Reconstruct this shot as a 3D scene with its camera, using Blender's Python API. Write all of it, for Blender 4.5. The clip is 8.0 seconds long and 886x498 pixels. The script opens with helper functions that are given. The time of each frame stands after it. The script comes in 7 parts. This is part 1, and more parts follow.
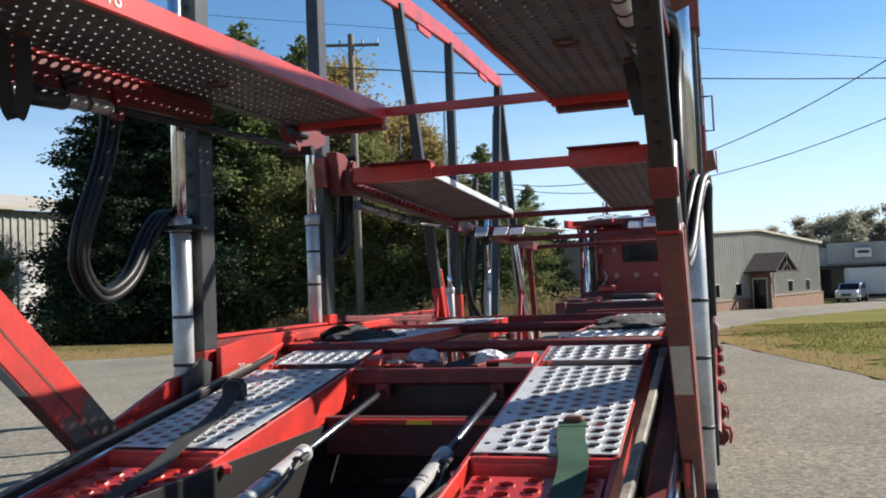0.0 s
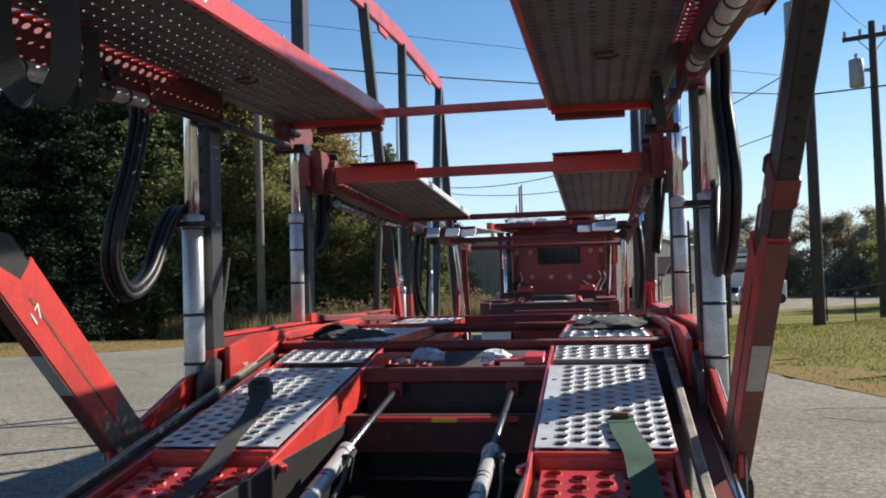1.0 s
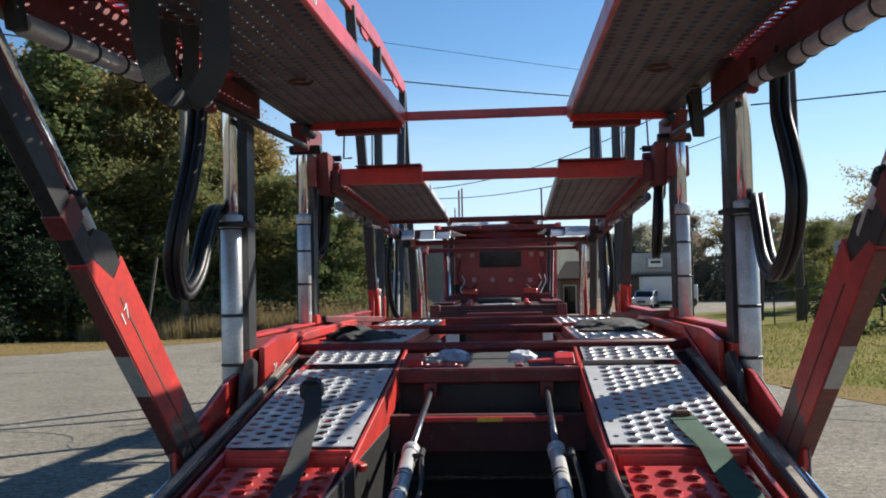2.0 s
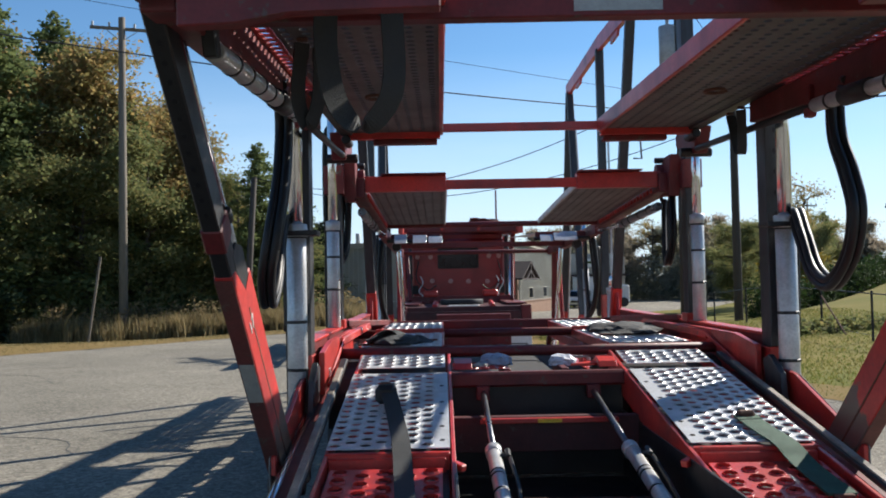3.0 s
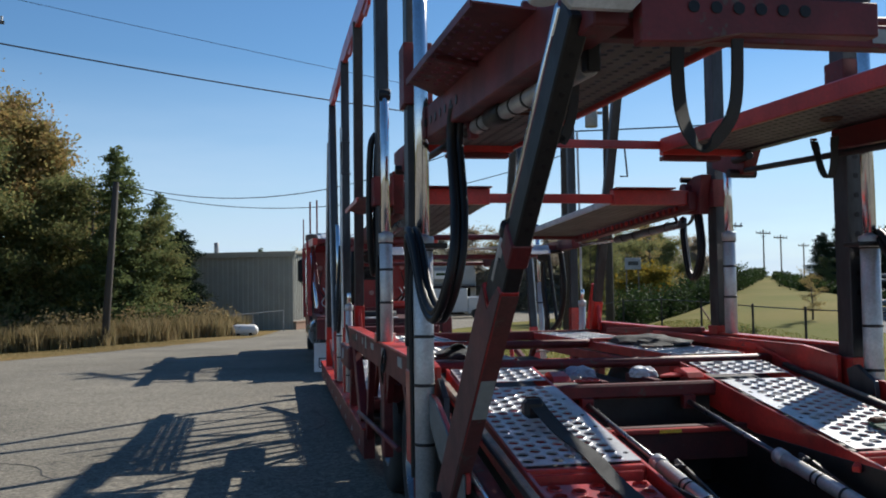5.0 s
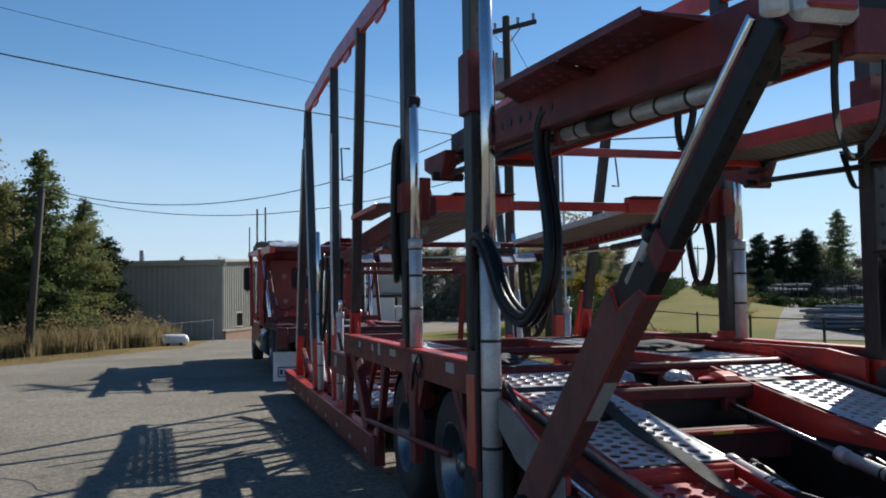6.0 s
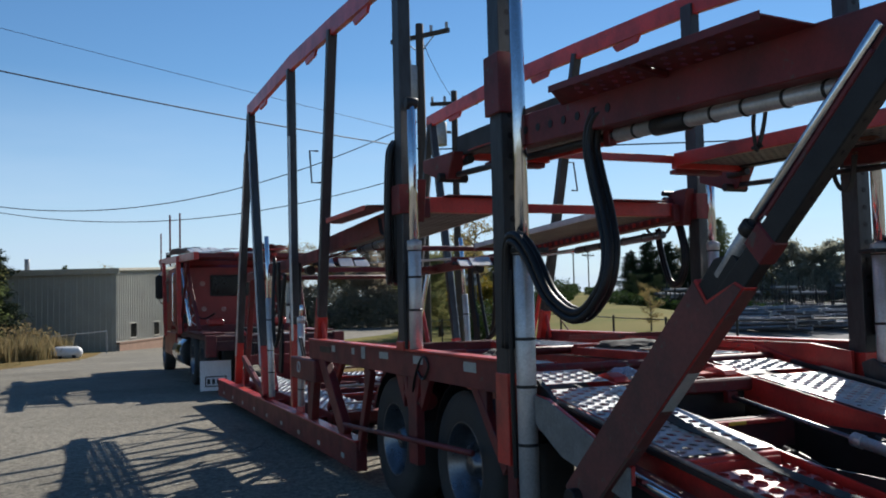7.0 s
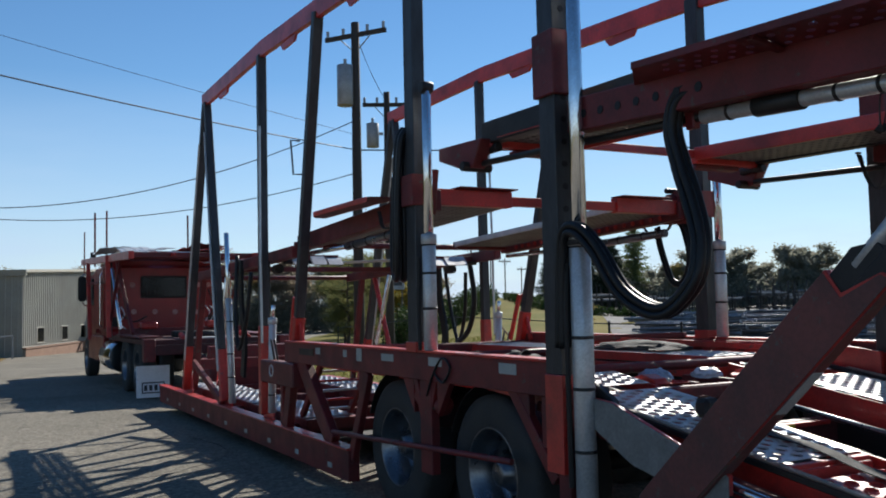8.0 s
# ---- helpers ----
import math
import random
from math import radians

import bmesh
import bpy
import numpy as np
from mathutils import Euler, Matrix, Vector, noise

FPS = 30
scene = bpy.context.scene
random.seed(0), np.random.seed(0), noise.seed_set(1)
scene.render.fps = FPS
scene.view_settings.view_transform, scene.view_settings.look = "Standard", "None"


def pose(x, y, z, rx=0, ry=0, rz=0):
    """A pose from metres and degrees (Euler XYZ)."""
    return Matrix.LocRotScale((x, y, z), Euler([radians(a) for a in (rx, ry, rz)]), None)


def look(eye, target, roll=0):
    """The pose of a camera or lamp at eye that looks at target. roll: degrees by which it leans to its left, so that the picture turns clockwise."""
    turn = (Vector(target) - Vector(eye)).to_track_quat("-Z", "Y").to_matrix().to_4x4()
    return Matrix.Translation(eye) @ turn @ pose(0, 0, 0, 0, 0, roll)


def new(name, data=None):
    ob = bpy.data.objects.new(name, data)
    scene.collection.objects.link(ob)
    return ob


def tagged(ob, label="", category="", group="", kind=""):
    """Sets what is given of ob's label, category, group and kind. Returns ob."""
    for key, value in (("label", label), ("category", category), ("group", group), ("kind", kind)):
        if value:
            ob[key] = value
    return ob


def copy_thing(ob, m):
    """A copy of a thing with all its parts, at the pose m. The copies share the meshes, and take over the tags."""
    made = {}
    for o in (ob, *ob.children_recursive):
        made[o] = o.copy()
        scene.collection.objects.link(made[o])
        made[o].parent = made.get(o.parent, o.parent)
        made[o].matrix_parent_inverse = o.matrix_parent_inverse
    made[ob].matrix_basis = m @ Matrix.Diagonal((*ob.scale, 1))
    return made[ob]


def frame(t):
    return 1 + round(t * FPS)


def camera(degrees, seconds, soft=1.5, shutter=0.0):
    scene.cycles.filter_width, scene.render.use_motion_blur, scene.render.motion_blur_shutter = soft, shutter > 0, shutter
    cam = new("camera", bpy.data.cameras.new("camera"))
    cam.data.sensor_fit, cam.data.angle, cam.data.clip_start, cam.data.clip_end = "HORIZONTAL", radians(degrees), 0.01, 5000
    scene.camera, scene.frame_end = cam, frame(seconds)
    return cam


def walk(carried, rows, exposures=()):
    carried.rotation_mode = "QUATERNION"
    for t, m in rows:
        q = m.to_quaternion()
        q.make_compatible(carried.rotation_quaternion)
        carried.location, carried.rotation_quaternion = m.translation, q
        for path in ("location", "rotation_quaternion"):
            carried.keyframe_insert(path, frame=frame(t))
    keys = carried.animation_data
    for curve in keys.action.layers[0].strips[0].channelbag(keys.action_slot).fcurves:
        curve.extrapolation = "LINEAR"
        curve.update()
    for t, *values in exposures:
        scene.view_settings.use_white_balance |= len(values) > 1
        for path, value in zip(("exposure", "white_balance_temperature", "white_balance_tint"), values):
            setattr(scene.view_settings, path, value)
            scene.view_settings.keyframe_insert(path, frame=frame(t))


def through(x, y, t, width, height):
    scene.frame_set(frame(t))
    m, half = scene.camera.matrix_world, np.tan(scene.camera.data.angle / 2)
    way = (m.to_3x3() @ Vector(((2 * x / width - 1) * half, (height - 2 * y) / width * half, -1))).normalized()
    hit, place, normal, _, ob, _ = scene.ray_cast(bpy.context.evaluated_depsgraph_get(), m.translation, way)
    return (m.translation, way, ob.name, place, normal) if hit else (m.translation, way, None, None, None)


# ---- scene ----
cam = camera(53.0, 8.0, soft=1.9)
PATH = [
    (0, (1.329, -3.908, 1.349), (0.747, -1.997, 1.434), -2.3),
    (0.5, (1.038, -4.033, 1.328), (0.596, -2.085, 1.419), -2.0),
    (1, (0.739, -4.139, 1.374), (0.396, -2.17, 1.45), -1.6),
    (2.5, (-0.179, -4.405, 1.4), (-0.248, -2.407, 1.477), -1.2),
    (3, (-0.511, -4.513, 1.443), (-0.506, -2.514, 1.515), -1.1),
    (3.5, (-0.872, -4.464, 1.42), (-0.776, -2.468, 1.501), -0.7),
    (4, (-1.215, -4.445, 1.439), (-1.031, -2.455, 1.522), -0.6),
    (4.5, (-1.601, -4.499, 1.486), (-1.324, -2.52, 1.57), -0.7),
    (5, (-1.95, -4.375, 1.481), (-1.587, -2.41, 1.572), -0.8),
    (6.5, (-3.036, -4.179, 1.456), (-2.39, -2.29, 1.575), -1.0),
    (7, (-3.368, -4.018, 1.437), (-2.597, -2.177, 1.56), -1.4),
    (7.5, (-3.615, -3.717, 1.42), (-2.735, -1.926, 1.547), -1.4),
    (8, (-3.812, -3.388, 1.405), (-2.864, -1.633, 1.536), -1.2),
]
walk(cam, [(t, look(eye, target, roll)) for t, eye, target, roll in PATH],
     exposures=[(0, 1.01, 6580, 10), (1.2, 0.89, 6600, 10), (2.5, 0.90, 6480, 10), (3.5, 0.89, 6450, 10), (4.5, 0.60, 6400, 10), (5.2, 0.55, 6370, 10), (6.5, 0.50, 6350, 10), (8, 0.53, 6350, 10)])

# ---- world, sun, exposure ----
SUN_WAY = Vector((0.80, 0.60, 0.675)).normalized()      # towards the sun: ahead and to the right, 34 degrees up
world = bpy.data.worlds.new("world")
scene.world = world
world.use_nodes = True
wn, wl = world.node_tree.nodes, world.node_tree.links
for n in list(wn):
    wn.remove(n)
w_out = wn.new("ShaderNodeOutputWorld")
w_bg = wn.new("ShaderNodeBackground")
w_sky = wn.new("ShaderNodeTexSky")
w_sky.sky_type = "NISHITA"
w_sky.sun_disc = False
w_sky.sun_elevation = math.asin(SUN_WAY.z)
w_sky.sun_rotation = math.atan2(SUN_WAY.x, SUN_WAY.y)
w_sky.air_density = 1.0
w_sky.dust_density = 0.0
w_sky.ozone_density = 3.0
w_bg.inputs["Strength"].default_value = 0.076
# thin streaks of cloud low over the horizon
w_co = wn.new("ShaderNodeTexCoord")
w_map = wn.new("ShaderNodeMapping")
w_map.inputs["Scale"].default_value = (1.6, 1.6, 9.0)
w_noise = wn.new("ShaderNodeTexNoise")
w_noise.inputs["Scale"].default_value = 2.2
w_noise.inputs["Detail"].default_value = 7.0
w_noise.inputs["Roughness"].default_value = 0.55
w_ramp = wn.new("ShaderNodeValToRGB")
w_ramp.color_ramp.elements[0].position, w_ramp.color_ramp.elements[1].position = 0.40, 0.68
w_ramp.color_ramp.elements[0].color = (0.66, 0.66, 0.66, 1)
w_sep = wn.new("ShaderNodeSeparateXYZ")
w_band = wn.new("ShaderNodeValToRGB")
cr = w_band.color_ramp
cr.elements[0].position, cr.elements[0].color = 0.0, (0.95, 0.95, 0.95, 1)
cr.elements[1].position, cr.elements[1].color = 0.25, (0.0, 0.0, 0.0, 1)
e = cr.elements.new(0.12)
e.color = (0.58, 0.58, 0.58, 1)
w_mul = wn.new("ShaderNodeMath")
w_mul.operation = "MULTIPLY"
w_mix = wn.new("ShaderNodeMixRGB")
w_mix.inputs["Color2"].default_value = (5.6, 6.8, 8.4, 1)
wl.new(w_co.outputs["Generated"], w_map.inputs["Vector"])
wl.new(w_map.outputs["Vector"], w_noise.inputs["Vector"])
wl.new(w_noise.outputs["Fac"], w_ramp.inputs["Fac"])
wl.new(w_co.outputs["Generated"], w_sep.inputs["Vector"])
wl.new(w_sep.outputs["Z"], w_band.inputs["Fac"])
wl.new(w_ramp.outputs["Color"], w_mul.inputs[0])
wl.new(w_band.outputs["Color"], w_mul.inputs[1])
wl.new(w_mul.outputs["Value"], w_mix.inputs["Fac"])
wl.new(w_sky.outputs["Color"], w_mix.inputs["Color1"])
w_hue = wn.new("ShaderNodeHueSaturation")
w_hue.inputs["Saturation"].default_value = 1.18
wl.new(w_mix.outputs["Color"], w_hue.inputs["Color"])
wl.new(w_hue.outputs["Color"], w_bg.inputs["Color"])
wl.new(w_bg.outputs["Background"], w_out.inputs["Surface"])

sun_data = bpy.data.lights.new("sun", "SUN")
sun_data.energy, sun_data.angle, sun_data.color = 5.0, radians(0.55), (1.0, 0.94, 0.84)
sun = new("sun", sun_data)
sun.matrix_basis = look(SUN_WAY * 60, (0, 0, 0))


# ---- materials ----
def node_material(name):
    m = bpy.data.materials.new(name)
    m.use_nodes = True
    return m, m.node_tree.nodes, m.node_tree.links, m.node_tree.nodes["Principled BSDF"]


def rgb(c):
    return (c[0], c[1], c[2], 1.0)


def surface(name, base, rough=0.5, metal=0.0, dark=None, stain=0.5, scale=6.0, fine=90.0, bump=0.15, wear=None, wear_at=0.68,
            rough_vary=0.15, coat=0.0, stretch=(1, 1, 1), vary=0.0, ior=1.45, spec=0.5):
    """Paint, metal, rubber or stone: base colour, stains of the colour dark at one scale, chips of the colour wear, fine bump."""
    m, n, l, b = node_material(name)
    co = n.new("ShaderNodeNewGeometry")
    mp = n.new("ShaderNodeMapping")
    mp.inputs["Scale"].default_value = stretch
    l.new(co.outputs["Position"], mp.inputs["Vector"])
    n1 = n.new("ShaderNodeTexNoise")
    n1.inputs["Scale"].default_value, n1.inputs["Detail"].default_value, n1.inputs["Roughness"].default_value = scale, 6.0, 0.62
    n2 = n.new("ShaderNodeTexNoise")
    n2.inputs["Scale"].default_value, n2.inputs["Detail"].default_value = fine, 3.0
    for t in (n1, n2):
        l.new(mp.outputs["Vector"], t.inputs["Vector"])
    r1 = n.new("ShaderNodeMapRange")
    r1.inputs["From Min"].default_value, r1.inputs["From Max"].default_value = 0.38, 0.72
    r1.inputs["To Min"].default_value, r1.inputs["To Max"].default_value = 0.0, stain
    l.new(n1.outputs["Fac"], r1.inputs["Value"])
    mix = n.new("ShaderNodeMixRGB")
    mix.inputs["Color1"].default_value = rgb(base)
    mix.inputs["Color2"].default_value = rgb(dark if dark else [c * 0.45 for c in base])
    l.new(r1.outputs["Result"], mix.inputs["Fac"])
    top = mix.outputs["Color"]
    r2 = n.new("ShaderNodeMapRange")
    r2.inputs["From Min"].default_value, r2.inputs["From Max"].default_value = 0.3, 0.7
    r2.inputs["To Min"].default_value, r2.inputs["To Max"].default_value = 0.86, 1.1
    l.new(n2.outputs["Fac"], r2.inputs["Value"])
    grain = n.new("ShaderNodeMixRGB")
    grain.blend_type = "MULTIPLY"
    grain.inputs["Fac"].default_value = 1.0
    l.new(top, grain.inputs["Color1"])
    l.new(r2.outputs["Result"], grain.inputs["Color2"])
    top = grain.outputs["Color"]
    if vary:
        info = n.new("ShaderNodeObjectInfo")
        rv = n.new("ShaderNodeMapRange")
        rv.inputs["To Min"].default_value, rv.inputs["To Max"].default_value = 1 - vary, 1 + vary
        l.new(info.outputs["Random"], rv.inputs["Value"])
        mv = n.new("ShaderNodeMixRGB")
        mv.blend_type = "MULTIPLY"
        mv.inputs["Fac"].default_value = 1.0
        l.new(top, mv.inputs["Color1"])
        l.new(rv.outputs["Result"], mv.inputs["Color2"])
        top = mv.outputs["Color"]
    if wear:
        n3 = n.new("ShaderNodeTexNoise")
        n3.inputs["Scale"].default_value, n3.inputs["Detail"].default_value, n3.inputs["Roughness"].default_value = scale * 3.1, 8.0, 0.7
        l.new(mp.outputs["Vector"], n3.inputs["Vector"])
        r3 = n.new("ShaderNodeMapRange")
        r3.inputs["From Min"].default_value, r3.inputs["From Max"].default_value = wear_at, wear_at + 0.05
        l.new(n3.outputs["Fac"], r3.inputs["Value"])
        mw = n.new("ShaderNodeMixRGB")
        l.new(r3.outputs["Result"], mw.inputs["Fac"])
        l.new(top, mw.inputs["Color1"])
        mw.inputs["Color2"].default_value = rgb(wear)
        top = mw.outputs["Color"]
    l.new(top, b.inputs["Base Color"])
    rr = n.new("ShaderNodeMapRange")
    rr.inputs["To Min"].default_value, rr.inputs["To Max"].default_value = max(0.02, rough - rough_vary), min(1.0, rough + rough_vary)
    l.new(n1.outputs["Fac"], rr.inputs["Value"])
    l.new(rr.outputs["Result"], b.inputs["Roughness"])
    b.inputs["Metallic"].default_value = metal
    b.inputs["Coat Weight"].default_value = coat
    b.inputs["Coat Roughness"].default_value = 0.2
    b.inputs["Specular IOR Level"].default_value = spec
    if bump:
        bp = n.new("ShaderNodeBump")
        bp.inputs["Strength"].default_value, bp.inputs["Distance"].default_value = bump, 0.004
        l.new(n2.outputs["Fac"], bp.inputs["Height"])
        l.new(bp.outputs["Normal"], b.inputs["Normal"])
    return m


RED = surface("red_paint", (0.56, 0.033, 0.023), 0.42, dark=(0.17, 0.012, 0.011), stain=0.85, scale=3.0, fine=60, bump=0.08,
              wear=(0.07, 0.045, 0.04), wear_at=0.63, coat=0.25, vary=0.10)
# the same red, stained and chipped, with the shade of outer faces in its colour
RED_SHADE = surface("shaded_red_paint", (0.150, 0.012, 0.013), 0.55, dark=(0.048, 0.009, 0.010), stain=0.85, scale=4.0, fine=70, bump=0.14,
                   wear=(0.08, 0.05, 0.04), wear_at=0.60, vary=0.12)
# greasy red, darkened further for faces that lie in shade
RED_GRIME_SHADE = surface("grimy_shaded_red", (0.070, 0.011, 0.012), 0.6, dark=(0.022, 0.009, 0.009), stain=0.9, scale=5.0, fine=70, bump=0.16, wear=(0.06, 0.045, 0.04), wear_at=0.6)
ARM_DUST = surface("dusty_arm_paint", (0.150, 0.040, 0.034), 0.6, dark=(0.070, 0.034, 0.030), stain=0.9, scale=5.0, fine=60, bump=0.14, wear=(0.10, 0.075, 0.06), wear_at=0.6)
RED_CAB = surface("cab_red_paint", (0.285, 0.010, 0.011), 0.40, dark=(0.12, 0.007, 0.008), stain=0.7, scale=2.5, fine=50, bump=0.03, coat=0.2, wear=(0.26, 0.15, 0.13), wear_at=0.68)
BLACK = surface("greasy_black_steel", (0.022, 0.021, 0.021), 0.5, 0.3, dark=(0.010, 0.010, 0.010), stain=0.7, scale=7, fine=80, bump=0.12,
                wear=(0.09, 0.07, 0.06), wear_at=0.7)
STEEL = surface("grey_steel_post", (0.060, 0.063, 0.068), 0.46, 0.5, dark=(0.024, 0.022, 0.022), stain=0.75, scale=9, fine=70, bump=0.1,
                stretch=(1, 1, 0.25), wear=(0.14, 0.06, 0.04), wear_at=0.74)
CHROME = surface("chrome_rod", (0.72, 0.73, 0.75), 0.13, 1.0, dark=(0.5, 0.5, 0.5), stain=0.4, scale=14, fine=120, bump=0.02, rough_vary=0.06)
ALU = surface("silver_painted_cylinder", (0.50, 0.50, 0.50), 0.36, 0.45, dark=(0.26, 0.255, 0.24), stain=0.55, scale=9, fine=90, bump=0.05,
              wear=(0.16, 0.15, 0.14), wear_at=0.72, rough_vary=0.1)
PLATE = surface("galvanised_plate", (0.58, 0.59, 0.60), 0.42, 0.25, dark=(0.30, 0.30, 0.295), stain=0.7, scale=7, fine=110, bump=0.12,
                wear=(0.22, 0.20, 0.18), wear_at=0.69, rough_vary=0.2)
WHEEL = surface("dull_wheel_aluminium", (0.17, 0.18, 0.20), 0.30, 0.9, dark=(0.12, 0.12, 0.12), stain=0.6, scale=8, fine=70, bump=0.05)
PLATE_GREY = surface("dirty_galvanised_deck", (0.090, 0.086, 0.080), 0.55, 0.2, dark=(0.055, 0.050, 0.044), stain=0.8, scale=4, fine=70, bump=0.15,
                     wear=(0.09, 0.06, 0.045), wear_at=0.68)
RUST = surface("rusty_steel", (0.14, 0.06, 0.035), 0.8, 0.2, dark=(0.05, 0.028, 0.02), stain=0.9, scale=10, fine=90, bump=0.35)
HOSE = surface("black_hose_rubber", (0.009, 0.009, 0.010), 0.45, dark=(0.015, 0.015, 0.015), stain=0.6, scale=14, fine=140, bump=0.1, spec=0.3)
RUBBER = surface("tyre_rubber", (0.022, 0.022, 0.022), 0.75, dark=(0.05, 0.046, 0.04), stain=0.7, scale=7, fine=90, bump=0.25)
TREAD_GREEN = surface("green_webbing", (0.016, 0.07, 0.038), 0.8, dark=(0.02, 0.04, 0.028), stain=0.6, scale=14, fine=260, bump=0.5)
WEBBING = surface("dark_webbing", (0.024, 0.027, 0.029), 0.85, dark=(0.045, 0.044, 0.040), stain=0.6, scale=12, fine=260, bump=0.5)
WHITE = surface("white_paint", (0.60, 0.60, 0.59), 0.42, dark=(0.5, 0.49, 0.46), stain=0.55, scale=5, fine=70, bump=0.05)
PLASTIC = surface("white_plastic", (0.56, 0.58, 0.62), 0.35, dark=(0.55, 0.57, 0.6), stain=0.4, scale=9, fine=60, bump=0.03)
YELLOW = surface("yellow_sticker", (0.75, 0.45, 0.02), 0.5, dark=(0.4, 0.26, 0.05), stain=0.6, scale=40, fine=120, bump=0.0)
REFLECT = surface("reflective_tape", (0.34, 0.36, 0.34), 0.45, dark=(0.22, 0.23, 0.22), stain=0.5, scale=20, fine=200, bump=0.1)
LENS = surface("red_lamp_lens", (0.30, 0.012, 0.01), 0.18, dark=(0.2, 0.01, 0.01), stain=0.3, scale=20, fine=150, bump=0.1, coat=0.6)
GLASS_DARK = surface("dark_cab_glass", (0.006, 0.007, 0.008), 0.12, dark=(0.012, 0.012, 0.012), stain=0.2, scale=5, fine=20, bump=0.0, rough_vary=0.03, spec=0.25)


def worn_shaded_end(mat, way, start, end, colour):
    """Takes a painted material to a worn, shaded colour along a direction, from start to end, with a ragged edge."""
    n, l = mat.node_tree.nodes, mat.node_tree.links
    b = n["Principled BSDF"]
    old = b.inputs["Base Color"].links[0].from_socket
    g = n.new("ShaderNodeNewGeometry")
    dot = n.new("ShaderNodeVectorMath")
    dot.operation = "DOT_PRODUCT"
    dot.inputs[1].default_value = way
    l.new(g.outputs["Position"], dot.inputs[0])
    t = n.new("ShaderNodeTexNoise")
    t.inputs["Scale"].default_value, t.inputs["Detail"].default_value = 9.0, 7.0
    l.new(g.outputs["Position"], t.inputs["Vector"])
    r = n.new("ShaderNodeMapRange")
    r.inputs["From Min"].default_value, r.inputs["From Max"].default_value = start, end
    r.inputs["To Min"].default_value, r.inputs["To Max"].default_value = -0.25, 0.35
    l.new(dot.outputs["Value"], r.inputs["Value"])
    add = n.new("ShaderNodeMath")
    l.new(r.outputs["Result"], add.inputs[0])
    l.new(t.outputs["Fac"], add.inputs[1])
    edge = n.new("ShaderNodeMapRange")
    edge.inputs["From Min"].default_value, edge.inputs["From Max"].default_value = 0.54, 0.64
    l.new(add.outputs["Value"], edge.inputs["Value"])
    mx = n.new("ShaderNodeMixRGB")
    l.new(edge.outputs["Result"], mx.inputs["Fac"])
    l.new(old, mx.inputs["Color1"])
    mx.inputs["Color2"].default_value = rgb(colour)
    l.new(mx.outputs["Color"], b.inputs["Base Color"])
    return mat


# the arm's lower end: bare worn paint, darkened for the shadow across it
ARM_RED = worn_shaded_end(surface("worn_arm_paint", (0.50, 0.033, 0.025), 0.45, dark=(0.13, 0.012, 0.012), stain=0.7, scale=4.0, fine=60, bump=0.1, wear=(0.08, 0.06, 0.05), wear_at=0.66),
                   (0, -0.731, 0.682), 1.45, 1.05, (0.11, 0.088, 0.07))


# ---- mesh helpers ----
def part(name, bm, mat, parent=None, label="", smooth=False):
    """Links a bmesh (or a finished mesh) as one object, in place, under a thing or a part."""
    if isinstance(bm, bmesh.types.BMesh):
        me = bpy.data.meshes.new(name)
        bmesh.ops.recalc_face_normals(bm, faces=bm.faces)
        bm.to_mesh(me)
        bm.free()
    else:
        me = bm
    if mat and not me.materials:
        me.materials.append(mat)
    if smooth:
        for p in me.polygons:
            p.use_smooth = len(p.vertices) == 4
    ob = new(name, me)
    if parent is not None:
        ob.parent = parent
        if parent.type == "EMPTY":
            ob.matrix_parent_inverse = Matrix.Translation(-parent.location)
    if label:
        tagged(ob, label)
    return ob


def thing(name, at, label, category, group="", kind=""):
    ob = new(name)
    ob.location = at
    ob.empty_display_size = 0.2
    return tagged(ob, label, category, group, kind)


def box(x0, x1, y0, y1, z0, z1, bevel=0.004, bm=None):
    own = bmesh.new()
    m = Matrix.Translation(((x0 + x1) / 2, (y0 + y1) / 2, (z0 + z1) / 2)) @ Matrix.Diagonal((abs(x1 - x0), abs(y1 - y0), abs(z1 - z0), 1))
    bmesh.ops.create_cube(own, size=1, matrix=m)
    return finish(own, bevel, bm)


def finish(own, bevel, bm):
    if bevel:
        bmesh.ops.bevel(own, geom=list(own.edges), offset=bevel, segments=1, affect="EDGES", clamp_overlap=True)
    if bm is None:
        return own
    me = bpy.data.meshes.new("tmp")
    own.to_mesh(me)
    own.free()
    bm.from_mesh(me)
    bpy.data.meshes.remove(me)
    return bm


def along(p0, p1, up=(0, 0, 1)):
    """A frame at p0 with y towards p1 and z as near to up as it can be."""
    p0, p1 = Vector(p0), Vector(p1)
    y = (p1 - p0).normalized()
    x = y.cross(Vector(up))
    if x.length < 1e-4:
        x = y.cross(Vector((0, 1, 0)))
    x.normalize()
    z = x.cross(y)
    return Matrix(((x.x, y.x, z.x, p0.x), (x.y, y.y, z.y, p0.y), (x.z, y.z, z.z, p0.z), (0, 0, 0, 1)))


def beam(p0, p1, w, h, bevel=0.005, bm=None, up=(0, 0, 1)):
    """A rectangular bar from p0 to p1: w across, h high."""
    d = (Vector(p1) - Vector(p0)).length
    own = bmesh.new()
    bmesh.ops.create_cube(own, size=1, matrix=along(p0, p1, up) @ Matrix.Translation((0, d / 2, 0)) @ Matrix.Diagonal((w, d, h, 1)))
    return finish(own, bevel, bm)


